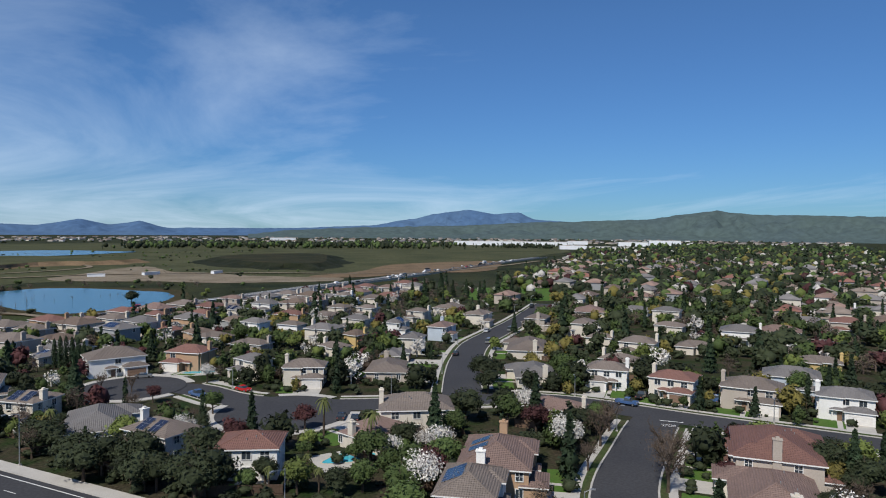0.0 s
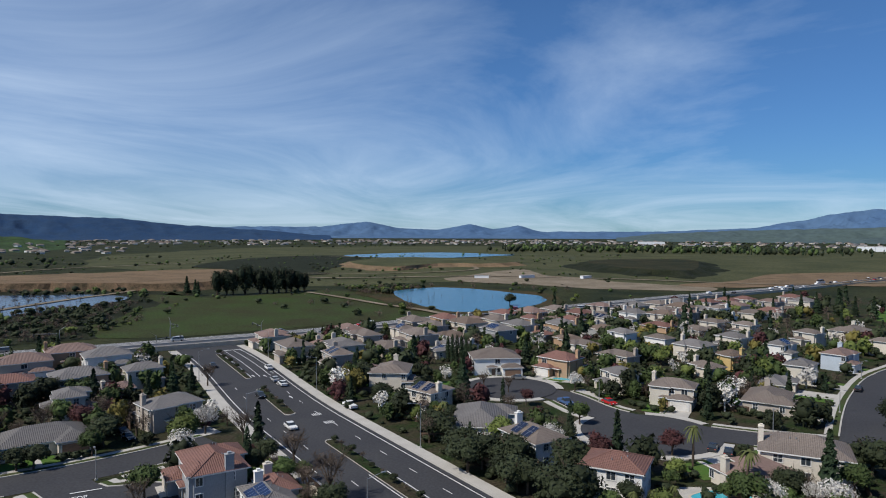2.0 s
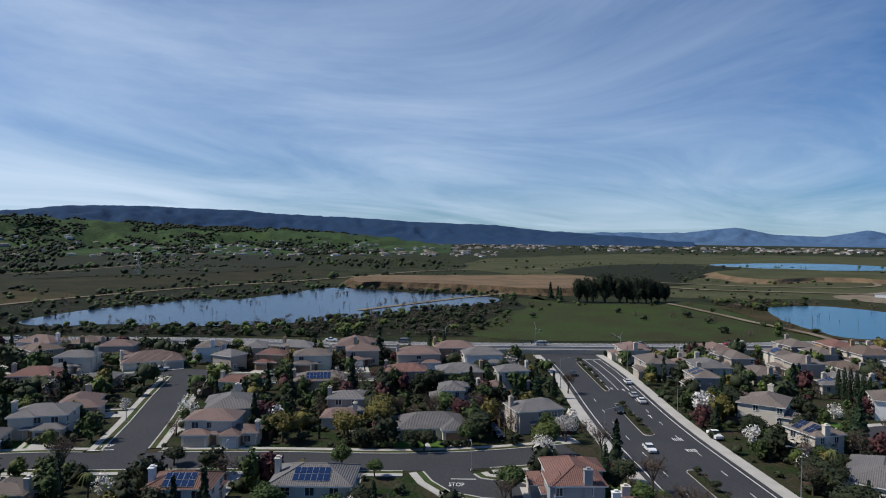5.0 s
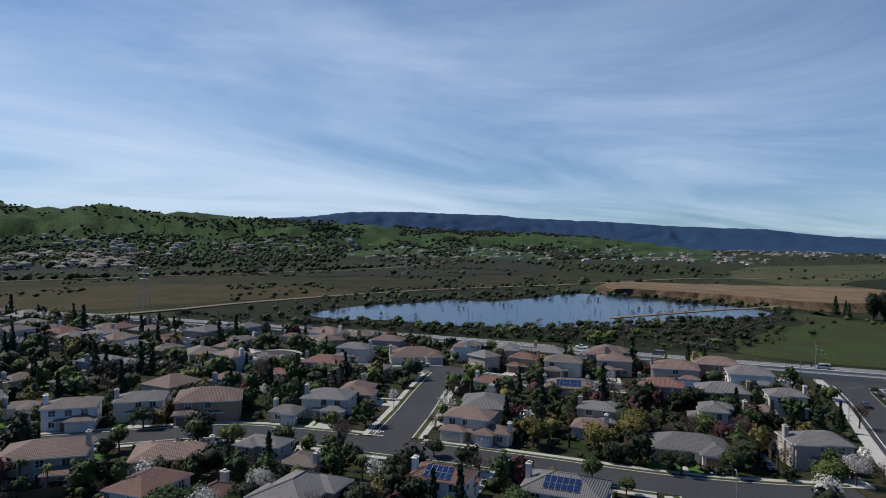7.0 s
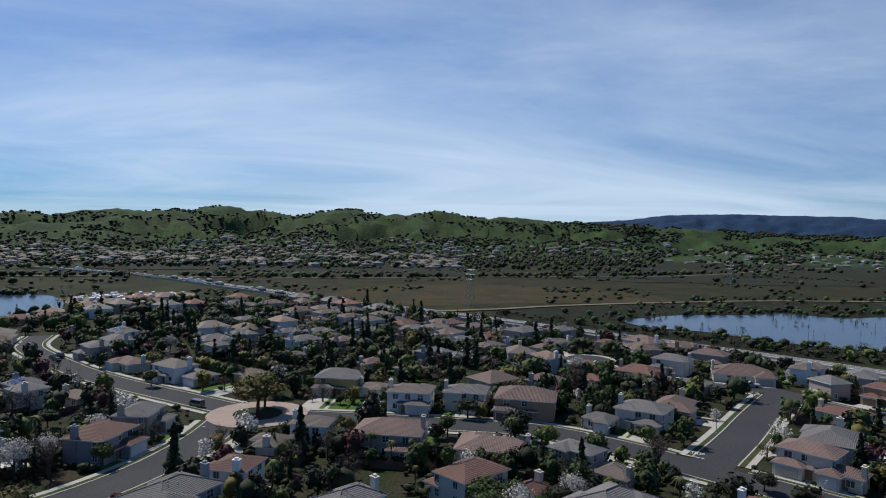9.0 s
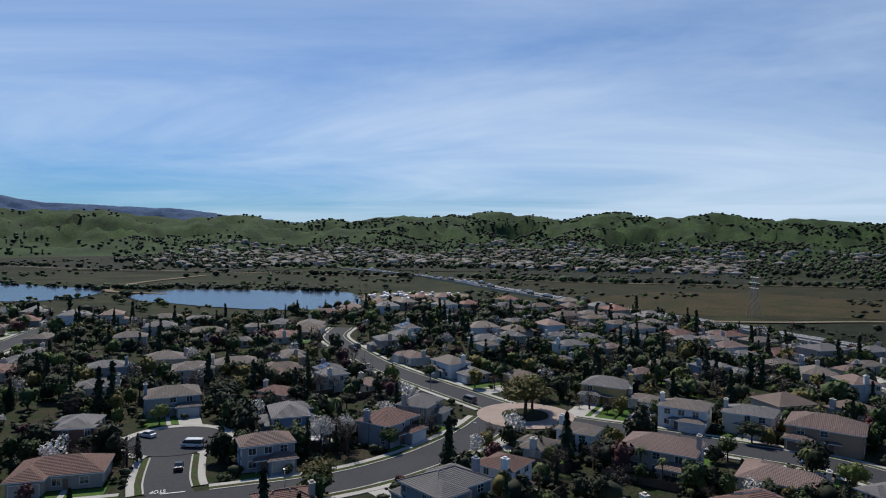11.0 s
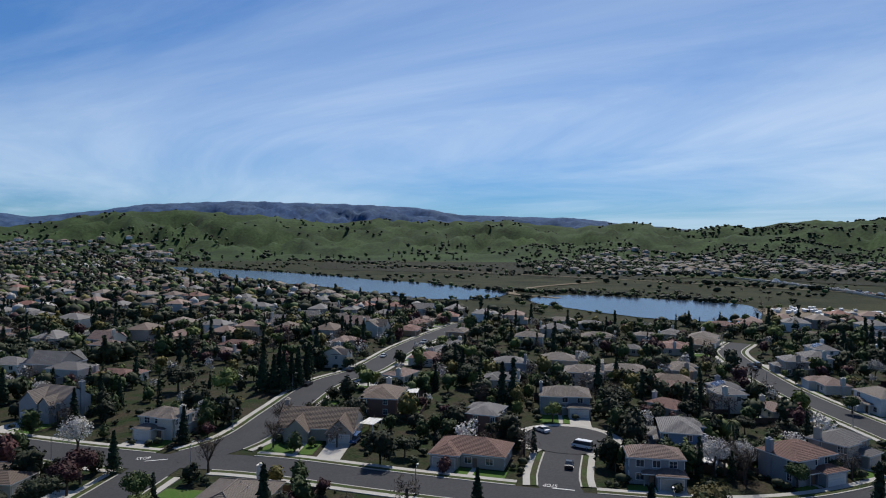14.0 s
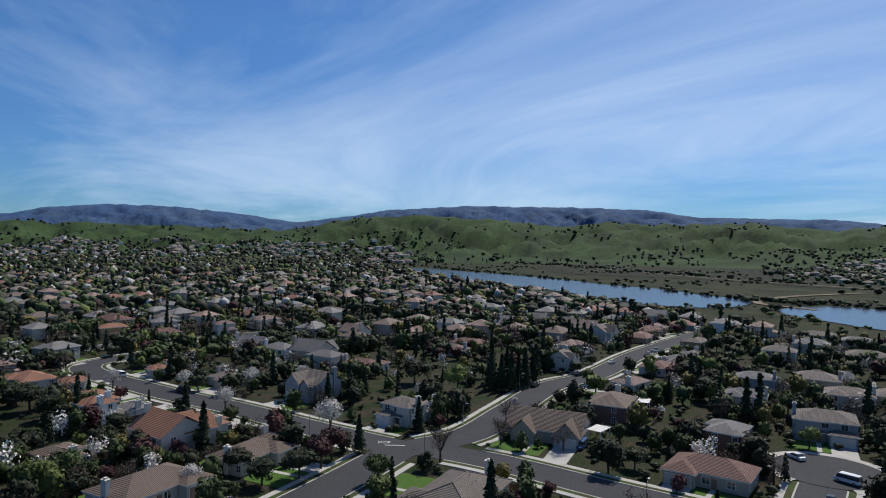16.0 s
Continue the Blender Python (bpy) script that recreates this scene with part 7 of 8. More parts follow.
# ---- road furniture and markings ----
def bar_line(name, label, mat, rows, z, width=0.15):
    """Painted stripes: rows of start, end and offset along the wide road."""
    p = Pile()
    for s0, s1, o in rows:
        n = max(1, int((s1 - s0) / 8))
        for i in range(n):
            a, b = on_arterial(s0 + (s1 - s0) * i / n, o, z), on_arterial(s0 + (s1 - s0) * (i + 1) / n, o, z)
            w = ACROSS * width / 2
            p.add([tuple(a - w), tuple(a + w), tuple(b + w), tuple(b - w)], [(0, 1, 2, 3)])
    me = p.mesh(name, mat)
    bm = bmesh.new()
    bm.from_mesh(me)
    for f in bm.faces:
        if f.normal.z < 0:
            f.normal_flip()
    bm.to_mesh(me)
    bm.free()
    return tagged(new(name, me), label, "marking", kind="structure")


Z_PAINT = 0.075
bar_line("road_edge_line", "white edge lines of the wide road", PAINT, [(-240, 258, 10.0), (-240, 95, -9.8), (118, 258, -9.8)], Z_PAINT, 0.22)
bar_line("road_lane_dashes", "white dashed lane lines of the wide road", PAINT, [(s, s + 3.0, o) for o in (6.2, -6.0) for s in range(-204, 200, 12)], Z_PAINT, 0.16)
bar_line("road_turn_lane_line", "white turning-lane lines near the crossing", PAINT, [(206, 256, o) for o in (3.9, 7.2, 1.2)] + [(62, 112, 1.9), (62, 112, -1.9)], Z_PAINT, 0.2)
bar_line("road_stop_bar", "white stop bar before the crossing", PAINT, [(257, 257.6, o * 0.5 + 1.0) for o in range(0, 20)], Z_PAINT, 0.5)
bar_line("road_word_bars", "worn white painted word on the asphalt", PAINT, [(s, s + 2.0, 5.6 + k * 0.5) for s in (147, 155) for k in range(-2, 3)], Z_PAINT, 0.22)
for s, o in ((206, 5.5), (208, 2.2), (210, 8.8), (176, 5.4)):
    a = Pile()
    u, v = ALONG, ACROSS
    c = on_arterial(s, o, Z_PAINT)
    pts = [c - u * 1.6 - v * 0.12, c - u * 1.6 + v * 0.12, c + u * 0.3 + v * 0.12, c + u * 0.3 + v * 0.45, c + u * 1.5, c + u * 0.3 - v * 0.45, c + u * 0.3 - v * 0.12]
    a.add([tuple(q) for q in pts], [(6, 5, 4, 3, 2, 1, 0)])
    tagged(new("road_arrow", a.mesh("road_arrow", PAINT)), "white painted lane arrow", "marking", kind="structure")


def island(s0, s1, half, seed):
    p = Pile()
    ring = []
    n = 10
    for i in range(n + 1):
        t = -math.pi / 2 + math.pi * i / n
        ring.append(on_arterial(s1 + math.cos(t) * half, math.sin(t) * half + 0.0))
    for i in range(n + 1):
        t = math.pi / 2 + math.pi * i / n
        ring.append(on_arterial(s0 + math.cos(t) * half, math.sin(t) * half))
    c = on_arterial((s0 + s1) / 2, 0)
    m = len(ring)
    v = [(q.x, q.y, 0.24) for q in ring] + [(q.x, q.y, 0.02) for q in ring] + [tuple(c + (q - c) * 0.0 + (q - c) + (c - q).normalized() * 0.3 + Vector((0, 0, 0.24))) for q in ring]
    f = [(i, (i + 1) % m, m + (i + 1) % m, m + i) for i in range(m)] + [(i, 2 * m + i, 2 * m + (i + 1) % m, (i + 1) % m) for i in range(m)]
    top = tuple(range(2 * m, 3 * m))
    me = mesh_of("pavement_median", v, f + [top], [CONCRETE, SOIL], [0] * (2 * m) + [1])
    tagged(new("pavement_median", me), "narrow planted island between the lanes", "pavement", kind="structure")
    rnd = random.Random(seed)
    for i in range(int((s1 - s0) / 4.5)):
        q = on_arterial(s0 + 3 + i * 4.5, rnd.uniform(-0.3, 0.3))
        ob = thing("shrub", "low dark shrub on the road's island", "shrub", pose(q.x, q.y, 0.22, 0, 0, rnd.uniform(0, 360)), "island shrubs")
        h = rnd.uniform(1.3, 2.6)
        ob.scale = (h, h, h)
        part("crown", tree_meshes("oak" if i % 2 else "bare", i % 3)[1], ob)
        part("stem", tree_meshes("oak", i % 3)[0], ob)


island(62, 134, 1.3, 1)
island(160, 188, 1.4, 2)
island(205, 250, 0.7, 3)


def painted_word(word, x, y, deg, size):
    cu = bpy.data.curves.new("painted_word", "FONT")
    cu.body, cu.size, cu.align_x, cu.align_y, cu.extrude = word, size, "CENTER", "CENTER", 0.004
    cu.materials.append(PAINT)
    ob = tagged(new("painted_word", cu), "white painted word on the asphalt", "marking", kind="structure")
    ob.matrix_basis = pose(x, y, 0.215, 0, 0, deg) @ Matrix.Diagonal((0.75, 1.5, 1, 1))


painted_word("STOP", -97.1, 84.5, 50, 1.7)
painted_word("STOP", 75.7, 133.6, -30, 1.7)
painted_word("STOP", -83.8, -110.8, -40, 1.6)
painted_word("STOP", -162.9, 37.6, 62, 1.6)
painted_word("STOP", -9.9, -162.4, 172, 1.7)


def stripe(x, y, deg, length, width=0.35):
    p = Pile().box(-length / 2, -width / 2, 0.205, length / 2, width / 2, 0.212)
    tagged(new("road_stop_line", p.mesh("road_stop_line", PAINT)), "white stop line across a lane", "marking", kind="structure").matrix_basis = pose(x, y, 0, 0, 0, deg)


for q in ((-98.5, 87.5, 50, 5), (78.0, 136.5, -30, 5), (-85.0, -108.0, -40, 4.5), (-160.5, 36.0, 62, 5), (-12.5, -160.0, 172, 5)):
    stripe(*q)

# ---- tracks and walls of the open land ----
for label, w, pts in (("pale levee track past the ponds", 6.0, [(-426, -71), (-451, -31), (-483, 7), (-512, 51), (-539, 100), (-578, 183), (-607, 301), (-636, 397), (-690, 560), (-640, 760)]), ("pale farm track on the plain", 6.5, [(-148, -1879), (-251, -1783), (-400, -1409), (-476, -1035), (-500, -887), (-537, -790), (-569, -719), (-620, -570), (-681, -375), (-700, -304), (-719, -227), (-760, -148), (-806, -58), (-841, 10), (-878, 78), (-923, 169), (-1042, 282), (-1214, 393), (-1330, 537)]), ("dirt path across the green field", 4.5, [(-264, 425), (-238, 410), (-207, 391), (-178, 372), (-156, 361), (-139, 351), (-125, 339)]), ("narrow spit of mud and reeds in the pond", 5.0, [(-392, 392), (-384, 360), (-381, 332), (-372, 293), (-361, 248), (-355, 224)]), ("pale haul road along the gravel flat", 7.0, [(300, 880), (160, 700), (60, 640), (-60, 655), (-200, 640), (-330, 560), (-420, 600)]), ("pale dirt road through the old pit", 6.0, [(-420, 600), (-300, 650), (-240, 760), (-330, 900), (-420, 1000), (-600, 1040)]), ("pale causeway between lake and pond", 8.0, [(-345, -470), (-330, -520), (-360, -560), (-420, -600), (-520, -640)])):
    line = smooth_line(pts, 12.0)
    v, f = ribbon(line, sides_of(line), -w / 2, w / 2, 0.75)
    tagged(new("track", mesh_of("track", v, f, [SAND])), label, "track", kind="structure")
hw_line = LINES["highway"][1]
hw_side = sides_of(hw_line)
v, f = ribbon(hw_line, hw_side, -0.4, 0.4, 1.0, 0.95)
tagged(new("highway_barrier", mesh_of("highway_barrier", v, f, [CONCRETE])), "low concrete barrier along the highway's middle", "barrier", kind="structure")
for o in (-9.0, -5.2, 5.2, 9.0, 12.2, -12.2):
    v, f = ribbon(hw_line, hw_side, o - 0.12, o + 0.12, 0.185)
    tagged(new("highway_line", mesh_of("highway_line", v, f, [PAINT])), "white lane line of the highway", "marking", kind="structure")
v, f = ribbon(hw_line, hw_side, 13.5, 13.9, 1.9, 1.8)
tagged(new("wall_highway", mesh_of("wall_highway", v, f, [MASONRY])), "low masonry wall between gardens and highway", "wall", kind="structure")
p = Pile()
for s0, s1 in ((60, 84), (84, 108)):
    a, b = on_arterial(s0, -14.8), on_arterial(s1, -14.8)
    for k in range(4):
        q0, q1 = a + (b - a) * (k / 4), a + (b - a) * ((k + 1) / 4)
        w = ACROSS * 0.12
        p.add([tuple(q0 - w), tuple(q0 + w), tuple(q1 + w), tuple(q1 - w)] + [tuple(q + Vector((0, 0, 2.2))) for q in (q0 - w, q0 + w, q1 + w, q1 - w)], BOX_F)
    for k in range(5):
        q = a + (b - a) * (k / 4)
        p.box(q.x - 0.3, q.y - 0.3, 0, q.x + 0.3, q.y + 0.3, 2.5)
tagged(new("wall_garden", p.mesh("wall_garden", MASONRY)), "cream masonry garden wall with piers beside the wide road", "wall", kind="structure")


# ---- fences, pools, shades ----
def blocked(x, y, own):
    if road_gap(x, y) < 1.8:
        return True
    return any(i != own and math.hypot(q[0] - x, q[1] - y) < 0.5 * min(q[3], q[4]) + 0.8 for i, q in enumerate(HOUSES))


FENCE_MESH = {}


def fence_mesh(length):
    key = round(length)
    if key not in FENCE_MESH:
        p = Pile()
        n = max(3, int(length / 0.5))
        for i in range(n):
            x = -length / 2 + length * i / n
            p.box(x + 0.01, -0.02, 0, x + length / n - 0.01, 0.02, 1.75 + (0.03 if i % 2 else 0))
        p.box(-length / 2, 0.02, 0.3, length / 2, 0.07, 0.4)
        p.box(-length / 2, 0.02, 1.4, length / 2, 0.07, 1.5)
        FENCE_MESH[key] = p.mesh("panel", FENCE)
    return FENCE_MESH[key]


for i, (hx, hy, deg, w, d, setback) in enumerate(HOUSES):
    if math.hypot(hx, hy) > 235:
        continue
    base = pose(hx, hy, 0.03, 0, 0, deg)
    depth = 6.5
    spans = [(0, d / 2 + depth, 0, w + 4), (w / 2 + 2, d / 2 + depth / 2 - 1, 90, depth + 2), (-w / 2 - 2, d / 2 + depth / 2 - 1, 90, depth + 2)]
    good = []
    for x, y, a, l in spans:
        ends = [base @ pose(x, y, 0, 0, 0, a) @ Vector((k * l / 2, 0, 0)) for k in (-1, 0, 1)]
        if not any(blocked(q.x, q.y, i) for q in ends):
            good.append((x, y, a, l))
    if good:
        ob = thing("fence", "weathered brown board fence round a back garden", "fence", base, "garden fences")
        for x, y, a, l in good:
            part("panel", fence_mesh(l), ob, at=pose(x, y, 0, 0, 0, a))


def pool(x, y, deg, a, b):
    m = pose(x, y, 0.0, 0, 0, deg)
    n = 28
    ring = [(a * math.cos(t) * (1 + 0.18 * math.cos(2 * t)), b * math.sin(t) * (1 + 0.25 * math.sin(t + 0.7))) for t in (i * 2 * math.pi / n for i in range(n))]
    deck = Pile().box(-a - 2.2, -b - 2.0, 0.0, a + 2.2, b + 2.0, 0.10)
    tagged(new("patio", deck.mesh("patio", CONCRETE)), "pale concrete patio round a pool", "patio", kind="structure").matrix_basis = m
    ob = thing("swimming_pool", "turquoise swimming pool with a pale stone rim", "pool", m)
    part("water", mesh_of("water", [(q[0], q[1], 0.13) for q in ring], [tuple(range(n))], [POOL_WATER]), ob)
    v = [(q[0], q[1], 0.17) for q in ring] + [(q[0] * 1.09, q[1] * 1.12, 0.17) for q in ring] + [(q[0] * 1.09, q[1] * 1.12, 0.08) for q in ring] + [(q[0], q[1], 0.10) for q in ring]
    f = [(i, i + n, (i + 1) % n + n, (i + 1) % n) for i in range(n)] + [(i + n, i + 2 * n, (i + 1) % n + 2 * n, (i + 1) % n + n) for i in range(n)] + [((i + 1) % n, (i + 1) % n + 3 * n, i + 3 * n, i) for i in range(n)]
    part("rim", mesh_of("rim", v, f, [MASONRY]), ob, "pale stone rim")


for q in ((5.6, 124.4, 20, 4.5, 2.6), (-28.3, -204.1, 60, 4.2, 2.4), (69.3, -187.9, -30, 4.5, 2.4), (-35.1, 206.5, 10, 4, 2.2), (-130.5, 201.1, -30, 4, 2.2)):
    pool(*q)


def pergola(x, y, deg, w, d):
    ob = thing("pergola", "white slatted patio cover on posts", "pergola", pose(x, y, 0.05, 0, 0, deg))
    for sx in (-1, 1):
        for sy in (-1, 1):
            part("post", Pile().box(-0.09, -0.09, 0, 0.09, 0.09, 2.6).mesh("post", TRIM), ob, at=pose(sx * (w / 2 - 0.3), sy * (d / 2 - 0.3), 0))
    for sy in (-1, 1):
        part("beam", Pile().box(-w / 2, -0.07, 2.6, w / 2, 0.07, 2.8).mesh("beam", TRIM), ob, at=pose(0, sy * (d / 2 - 0.3), 0))
    n = int(w / 0.45)
    me = Pile().box(-0.17, -d / 2, 2.8, 0.17, d / 2, 2.88).mesh("slat", TRIM)
    for i in range(n):
        part("slat", me, ob, at=pose(-w / 2 + (i + 0.5) * w / n, 0, 0))


for q in ((-63.5, -161.5, 45, 6.0, 4.0), (-119.0, -104.0, 50, 5.0, 5.0), (-87.0, -189.0, 60, 5.5, 3.5), (-124.0, -155.0, 55, 7.0, 3.5), (53.0, -163.0, -40, 6.5, 3.0), (-152.0, -31.0, 60, 5.5, 3.0)):
    pergola(*q)


# ---- lamps and signals ----
def street_lamp(x, y, deg, h, arm):
    ob = thing("street_lamp", "grey steel street lamp with a long arm" if h > 7 else "slim grey street lamp by the kerb", "street lamp", pose(x, y, 0.05, 0, 0, deg), "street lamps")
    part("pole", Pile().tube((0, 0, 0), (0, 0, h), 0.11, 0.07, 8).mesh("pole", POLE), ob)
    part("arm", Pile().tube((0, 0, h - 0.2), (arm, 0, h + 0.35), 0.055, 0.04, 6).mesh("arm", POLE), ob)
    part("lamp_head", Pile().box(arm - 0.1, -0.16, h + 0.27, arm + 0.65, 0.16, h + 0.42).mesh("lamp_head", POLE), ob)
    part("base", Pile().box(-0.22, -0.22, 0, 0.22, 0.22, 0.35).mesh("base", CONCRETE), ob)


for s in (-120, -60, 0, 60, 120, 180, 235):
    q = on_arterial(s, 14.2)
    street_lamp(q.x, q.y, 233, 9.5, 2.4)
    q = on_arterial(s + 28, -14.2)
    street_lamp(q.x, q.y, 53, 9.5, 2.4)
for name in ("court_road", "hill_road", "side_road", "grove_road", "north_lane", "oak_road", "front_road", "lake_road", "east_road"):
    width, line = LINES[name]
    side = sides_of(line)
    for i in range(6, len(line), 11):
        q = line[i] + side[i] * (width / 2 + 0.9)
        if road_gap(q.x, q.y) > 0.3:
            d = -side[i]
            street_lamp(q.x, q.y, math.degrees(math.atan2(d.y, d.x)), 5.5, 0.9)


def signal(x, y, deg):
    ob = thing("traffic_signal", "traffic signal on a mast arm at the crossing", "traffic signal", pose(x, y, 0.05, 0, 0, deg), "signals")
    part("pole", Pile().tube((0, 0, 0), (0, 0, 7.5), 0.15, 0.12, 8).mesh("pole", POLE), ob)
    part("mast_arm", Pile().tube((0, 0, 6.2), (9, 0, 6.9), 0.10, 0.06, 7).mesh("mast_arm", POLE), ob)
    for u in (3.5, 8.5):
        part("signal_head", Pile().box(u - 0.18, -0.18, 5.8, u + 0.18, 0.18, 6.9).mesh("signal_head", DARK), ob)
    part("lamp_arm", Pile().tube((0, 0, 7.5), (-2.2, 0, 9.0), 0.06, 0.04, 6).mesh("lamp_arm", POLE), ob)


for q in ((-206, 224, -30), (-166, 232, 150), (-181, 190, 60), (-225, 187, -120)):
    signal(*q)


def pylon(x, y):
    ob = thing("power_pylon", "grey steel lattice power pylon on the plain", "pylon", pose(x, y, 0, 0, 0, 40))
    for sx in (-1, 1):
        for sy in (-1, 1):
            part("leg", Pile().tube((sx * 3, sy * 3, 0), (sx * 0.5, sy * 0.5, 26), 0.16, 0.1, 4).mesh("leg", POLE), ob)
    for z in range(3, 24, 4):
        k, k2 = 3 - 2.5 * z / 26, 3 - 2.5 * (z + 4) / 26
        br = Pile()
        for sy in (-1, 1):
            br.tube((-k, sy * k, z), (k2, sy * k2, z + 4), 0.08, 0.08, 3).tube((sy * k, -k, z), (sy * k2, k2, z + 4), 0.08, 0.08, 3)
        part("brace", br.mesh("brace", POLE), ob)
    for z in (19, 22.5, 26):
        part("cross_arm", Pile().tube((-5, 0, z), (5, 0, z), 0.13, 0.13, 4).mesh("cross_arm", POLE), ob)


pylon(-470, -50)
pylon(-760, 200)

# ---- vehicles ----
CAR_PAINT = {k: material(k + "_car_paint", c, 0.25, 0.05, 2.0, gloss=0.6) for k, c in (("white", (0.75, 0.75, 0.74)), ("dark", (0.02, 0.022, 0.026)), ("grey", (0.16, 0.165, 0.17)), ("red", (0.42, 0.02, 0.02)), ("silver", (0.42, 0.43, 0.44)), ("blue", (0.05, 0.10, 0.22)), ("green", (0.03, 0.07, 0.055)))}
CAR_MESH = {}


def loft(profile, half_low, half_high, z_low, z_high):
    """A body from its side view, narrower above."""
    v, f = [], []
    for sg in (-1, 1):
        for x, z in profile:
            t = (z - z_low) / (z_high - z_low)
            v.append((x, sg * (half_low + (half_high - half_low) * t), z))
    n = len(profile)
    f = [(i, (i + 1) % n, n + (i + 1) % n, n + i) for i in range(n)] + [tuple(range(n))[::-1], tuple(range(n, 2 * n))]
    return v, f


def car_parts(kind, colour):
    if (kind, colour) not in CAR_MESH:
        if kind == "van":
            low = [(-2.5, 0.35), (2.45, 0.35), (2.5, 0.75), (2.3, 1.05), (-2.5, 1.05)]
            cab = [(-2.48, 1.05), (2.2, 1.05), (1.5, 1.85), (-2.4, 1.95)]
            roof = [(-2.40, 1.95), (1.5, 1.86), (1.42, 1.97), (-2.3, 2.04)]
        elif kind == "pickup":
            low = [(-2.75, 0.45), (2.65, 0.45), (2.7, 0.9), (2.5, 1.12), (-2.75, 1.12)]
            cab = [(-0.6, 1.12), (1.35, 1.12), (0.75, 1.75), (-0.45, 1.78)]
            roof = [(-0.45, 1.78), (0.75, 1.75), (0.65, 1.84), (-0.4, 1.86)]
        else:
            low = [(-2.3, 0.3), (2.25, 0.3), (2.3, 0.65), (2.1, 0.85), (0.9, 0.95), (-1.6, 0.98), (-2.3, 0.9)]
            cab = [(-1.75, 0.96), (1.0, 0.93), (0.25, 1.40), (-1.1, 1.42)]
            roof = [(-1.1, 1.42), (0.25, 1.40), (0.15, 1.47), (-1.0, 1.49)]
        wide = 0.9 if kind == "car" else 0.98
        body = Pile().add(*loft(low, wide, wide * 0.96, low[0][1], 1.05)).add(*loft(roof, wide * 0.80, wide * 0.72, roof[0][1], roof[2][1] + 0.05))
        glass = Pile().add(*loft(cab, wide * 0.95, wide * 0.80, cab[0][1], cab[2][1]))
        wheel = Pile().tube((0, -0.11, 0), (0, 0.11, 0), 0.33, 0.33, 12)
        rim = Pile().tube((0, -0.12, 0), (0, 0.12, 0), 0.2, 0.2, 8)
        CAR_MESH[kind, colour] = (body.mesh("body", CAR_PAINT[colour]), glass.mesh("glazing", GLASS), wheel.mesh("wheel", RUBBER), rim.mesh("rim", ALU), Pile().box(-0.04, -0.2, -0.07, 0.04, 0.2, 0.07).mesh("headlight", TRIM), Pile().box(-0.04, -0.15, -0.08, 0.04, 0.15, 0.08).mesh("tail_light", RED_PAINT), low, wide)
    return CAR_MESH[kind, colour]


def car(kind, colour, x, y, z, deg, where):
    body, glass, wheel, rim, head, tail, low, wide = car_parts(kind, colour)
    ob = thing({"car": "car", "van": "van", "pickup": "pickup_truck"}[kind], "%s %s %s" % (colour, {"car": "saloon car", "van": "passenger van", "pickup": "pickup truck"}[kind], where), "car" if kind == "car" else kind, pose(x, y, z, 0, 0, deg), "vehicles")
    part("body", body, ob)
    part("glazing", glass, ob)
    for sx in (-1, 1):
        for sy in (-1, 1):
            w = part("wheel", wheel, ob, at=pose(sx * abs(low[0][0]) * 0.62, sy * (wide - 0.06), 0.33))
            if math.hypot(x, y) < 190:
                part("rim", rim, w)
    for sy in (-1, 1) if math.hypot(x, y) < 230 else ():
        part("headlight", head, ob, at=pose(low[2][0] - 0.03, sy * 0.6, low[2][1]))
        part("tail_light", tail, ob, at=pose(low[0][0] - 0.0, sy * 0.68, 0.78))


def road_heading(x, y):
    best = (1e9, 0)
    for name, arr in ROAD_ARR.items():
        d2 = ((arr - (x, y)) ** 2).sum(1)
        i = int(d2.argmin())
        if d2[i] < best[0]:
            a, b = arr[max(0, i - 1)], arr[min(len(arr) - 1, i + 1)]
            best = (d2[i], math.degrees(math.atan2(b[1] - a[1], b[0] - a[0])))
    return best[1]


for kind, colour, x, y, turn in (("car", "white", -86, 132, 180), ("pickup", "white", -82, 153, 0), ("car", "dark", -110, 153.8, 180), ("car", "dark", -149, 181.7, 180), ("car", "white", -112.5, 168, 0), ("car", "silver", -118, 172, 0), ("car", "white", -130, 186, 0),
                                 ("car", "red", -19.6, 181, 0), ("car", "grey", -49.2, 201, 20), ("car", "white", -131.4, 58.5, 0), ("car", "dark", -114.6, 112.5, 90), ("car", "white", -104, -143.5, 50), ("van", "white", -105, -128, 70), ("car", "dark", -94.2, -118.5, 0),
                                 ("van", "blue", -57, -155.2, 95), ("car", "green", -62.8, -153, 90), ("car", "dark", -99.8, -268, 0), ("car", "white", -105.4, -263, 0), ("car", "dark", -59.7, -190.6, 0), ("pickup", "dark", 81.6, 157.6, 90), ("pickup", "blue", 98.2, 151, 90),
                                 ("car", "dark", 5, 150.8, 90), ("car", "dark", 7.9, 149, 90), ("van", "white", -261.8, 40.3, 0), ("car", "dark", -119.5, 115.5, 90), ("car", "dark", -232, -184.5, 0), ("car", "dark", -227.3, -179, 0), ("car", "silver", -166, -26, 90), ("car", "dark", 46, 222, 0), ("car", "silver", 30, 158, 0)):
    g = road_gap(x, y)
    car(kind, colour, x, y, 0.16 if g < 0 else 0.12, road_heading(x, y) + turn, "parked by the houses" if abs(x) < 400 and g > -3.5 else "on the asphalt")
rnd = random.Random(12)
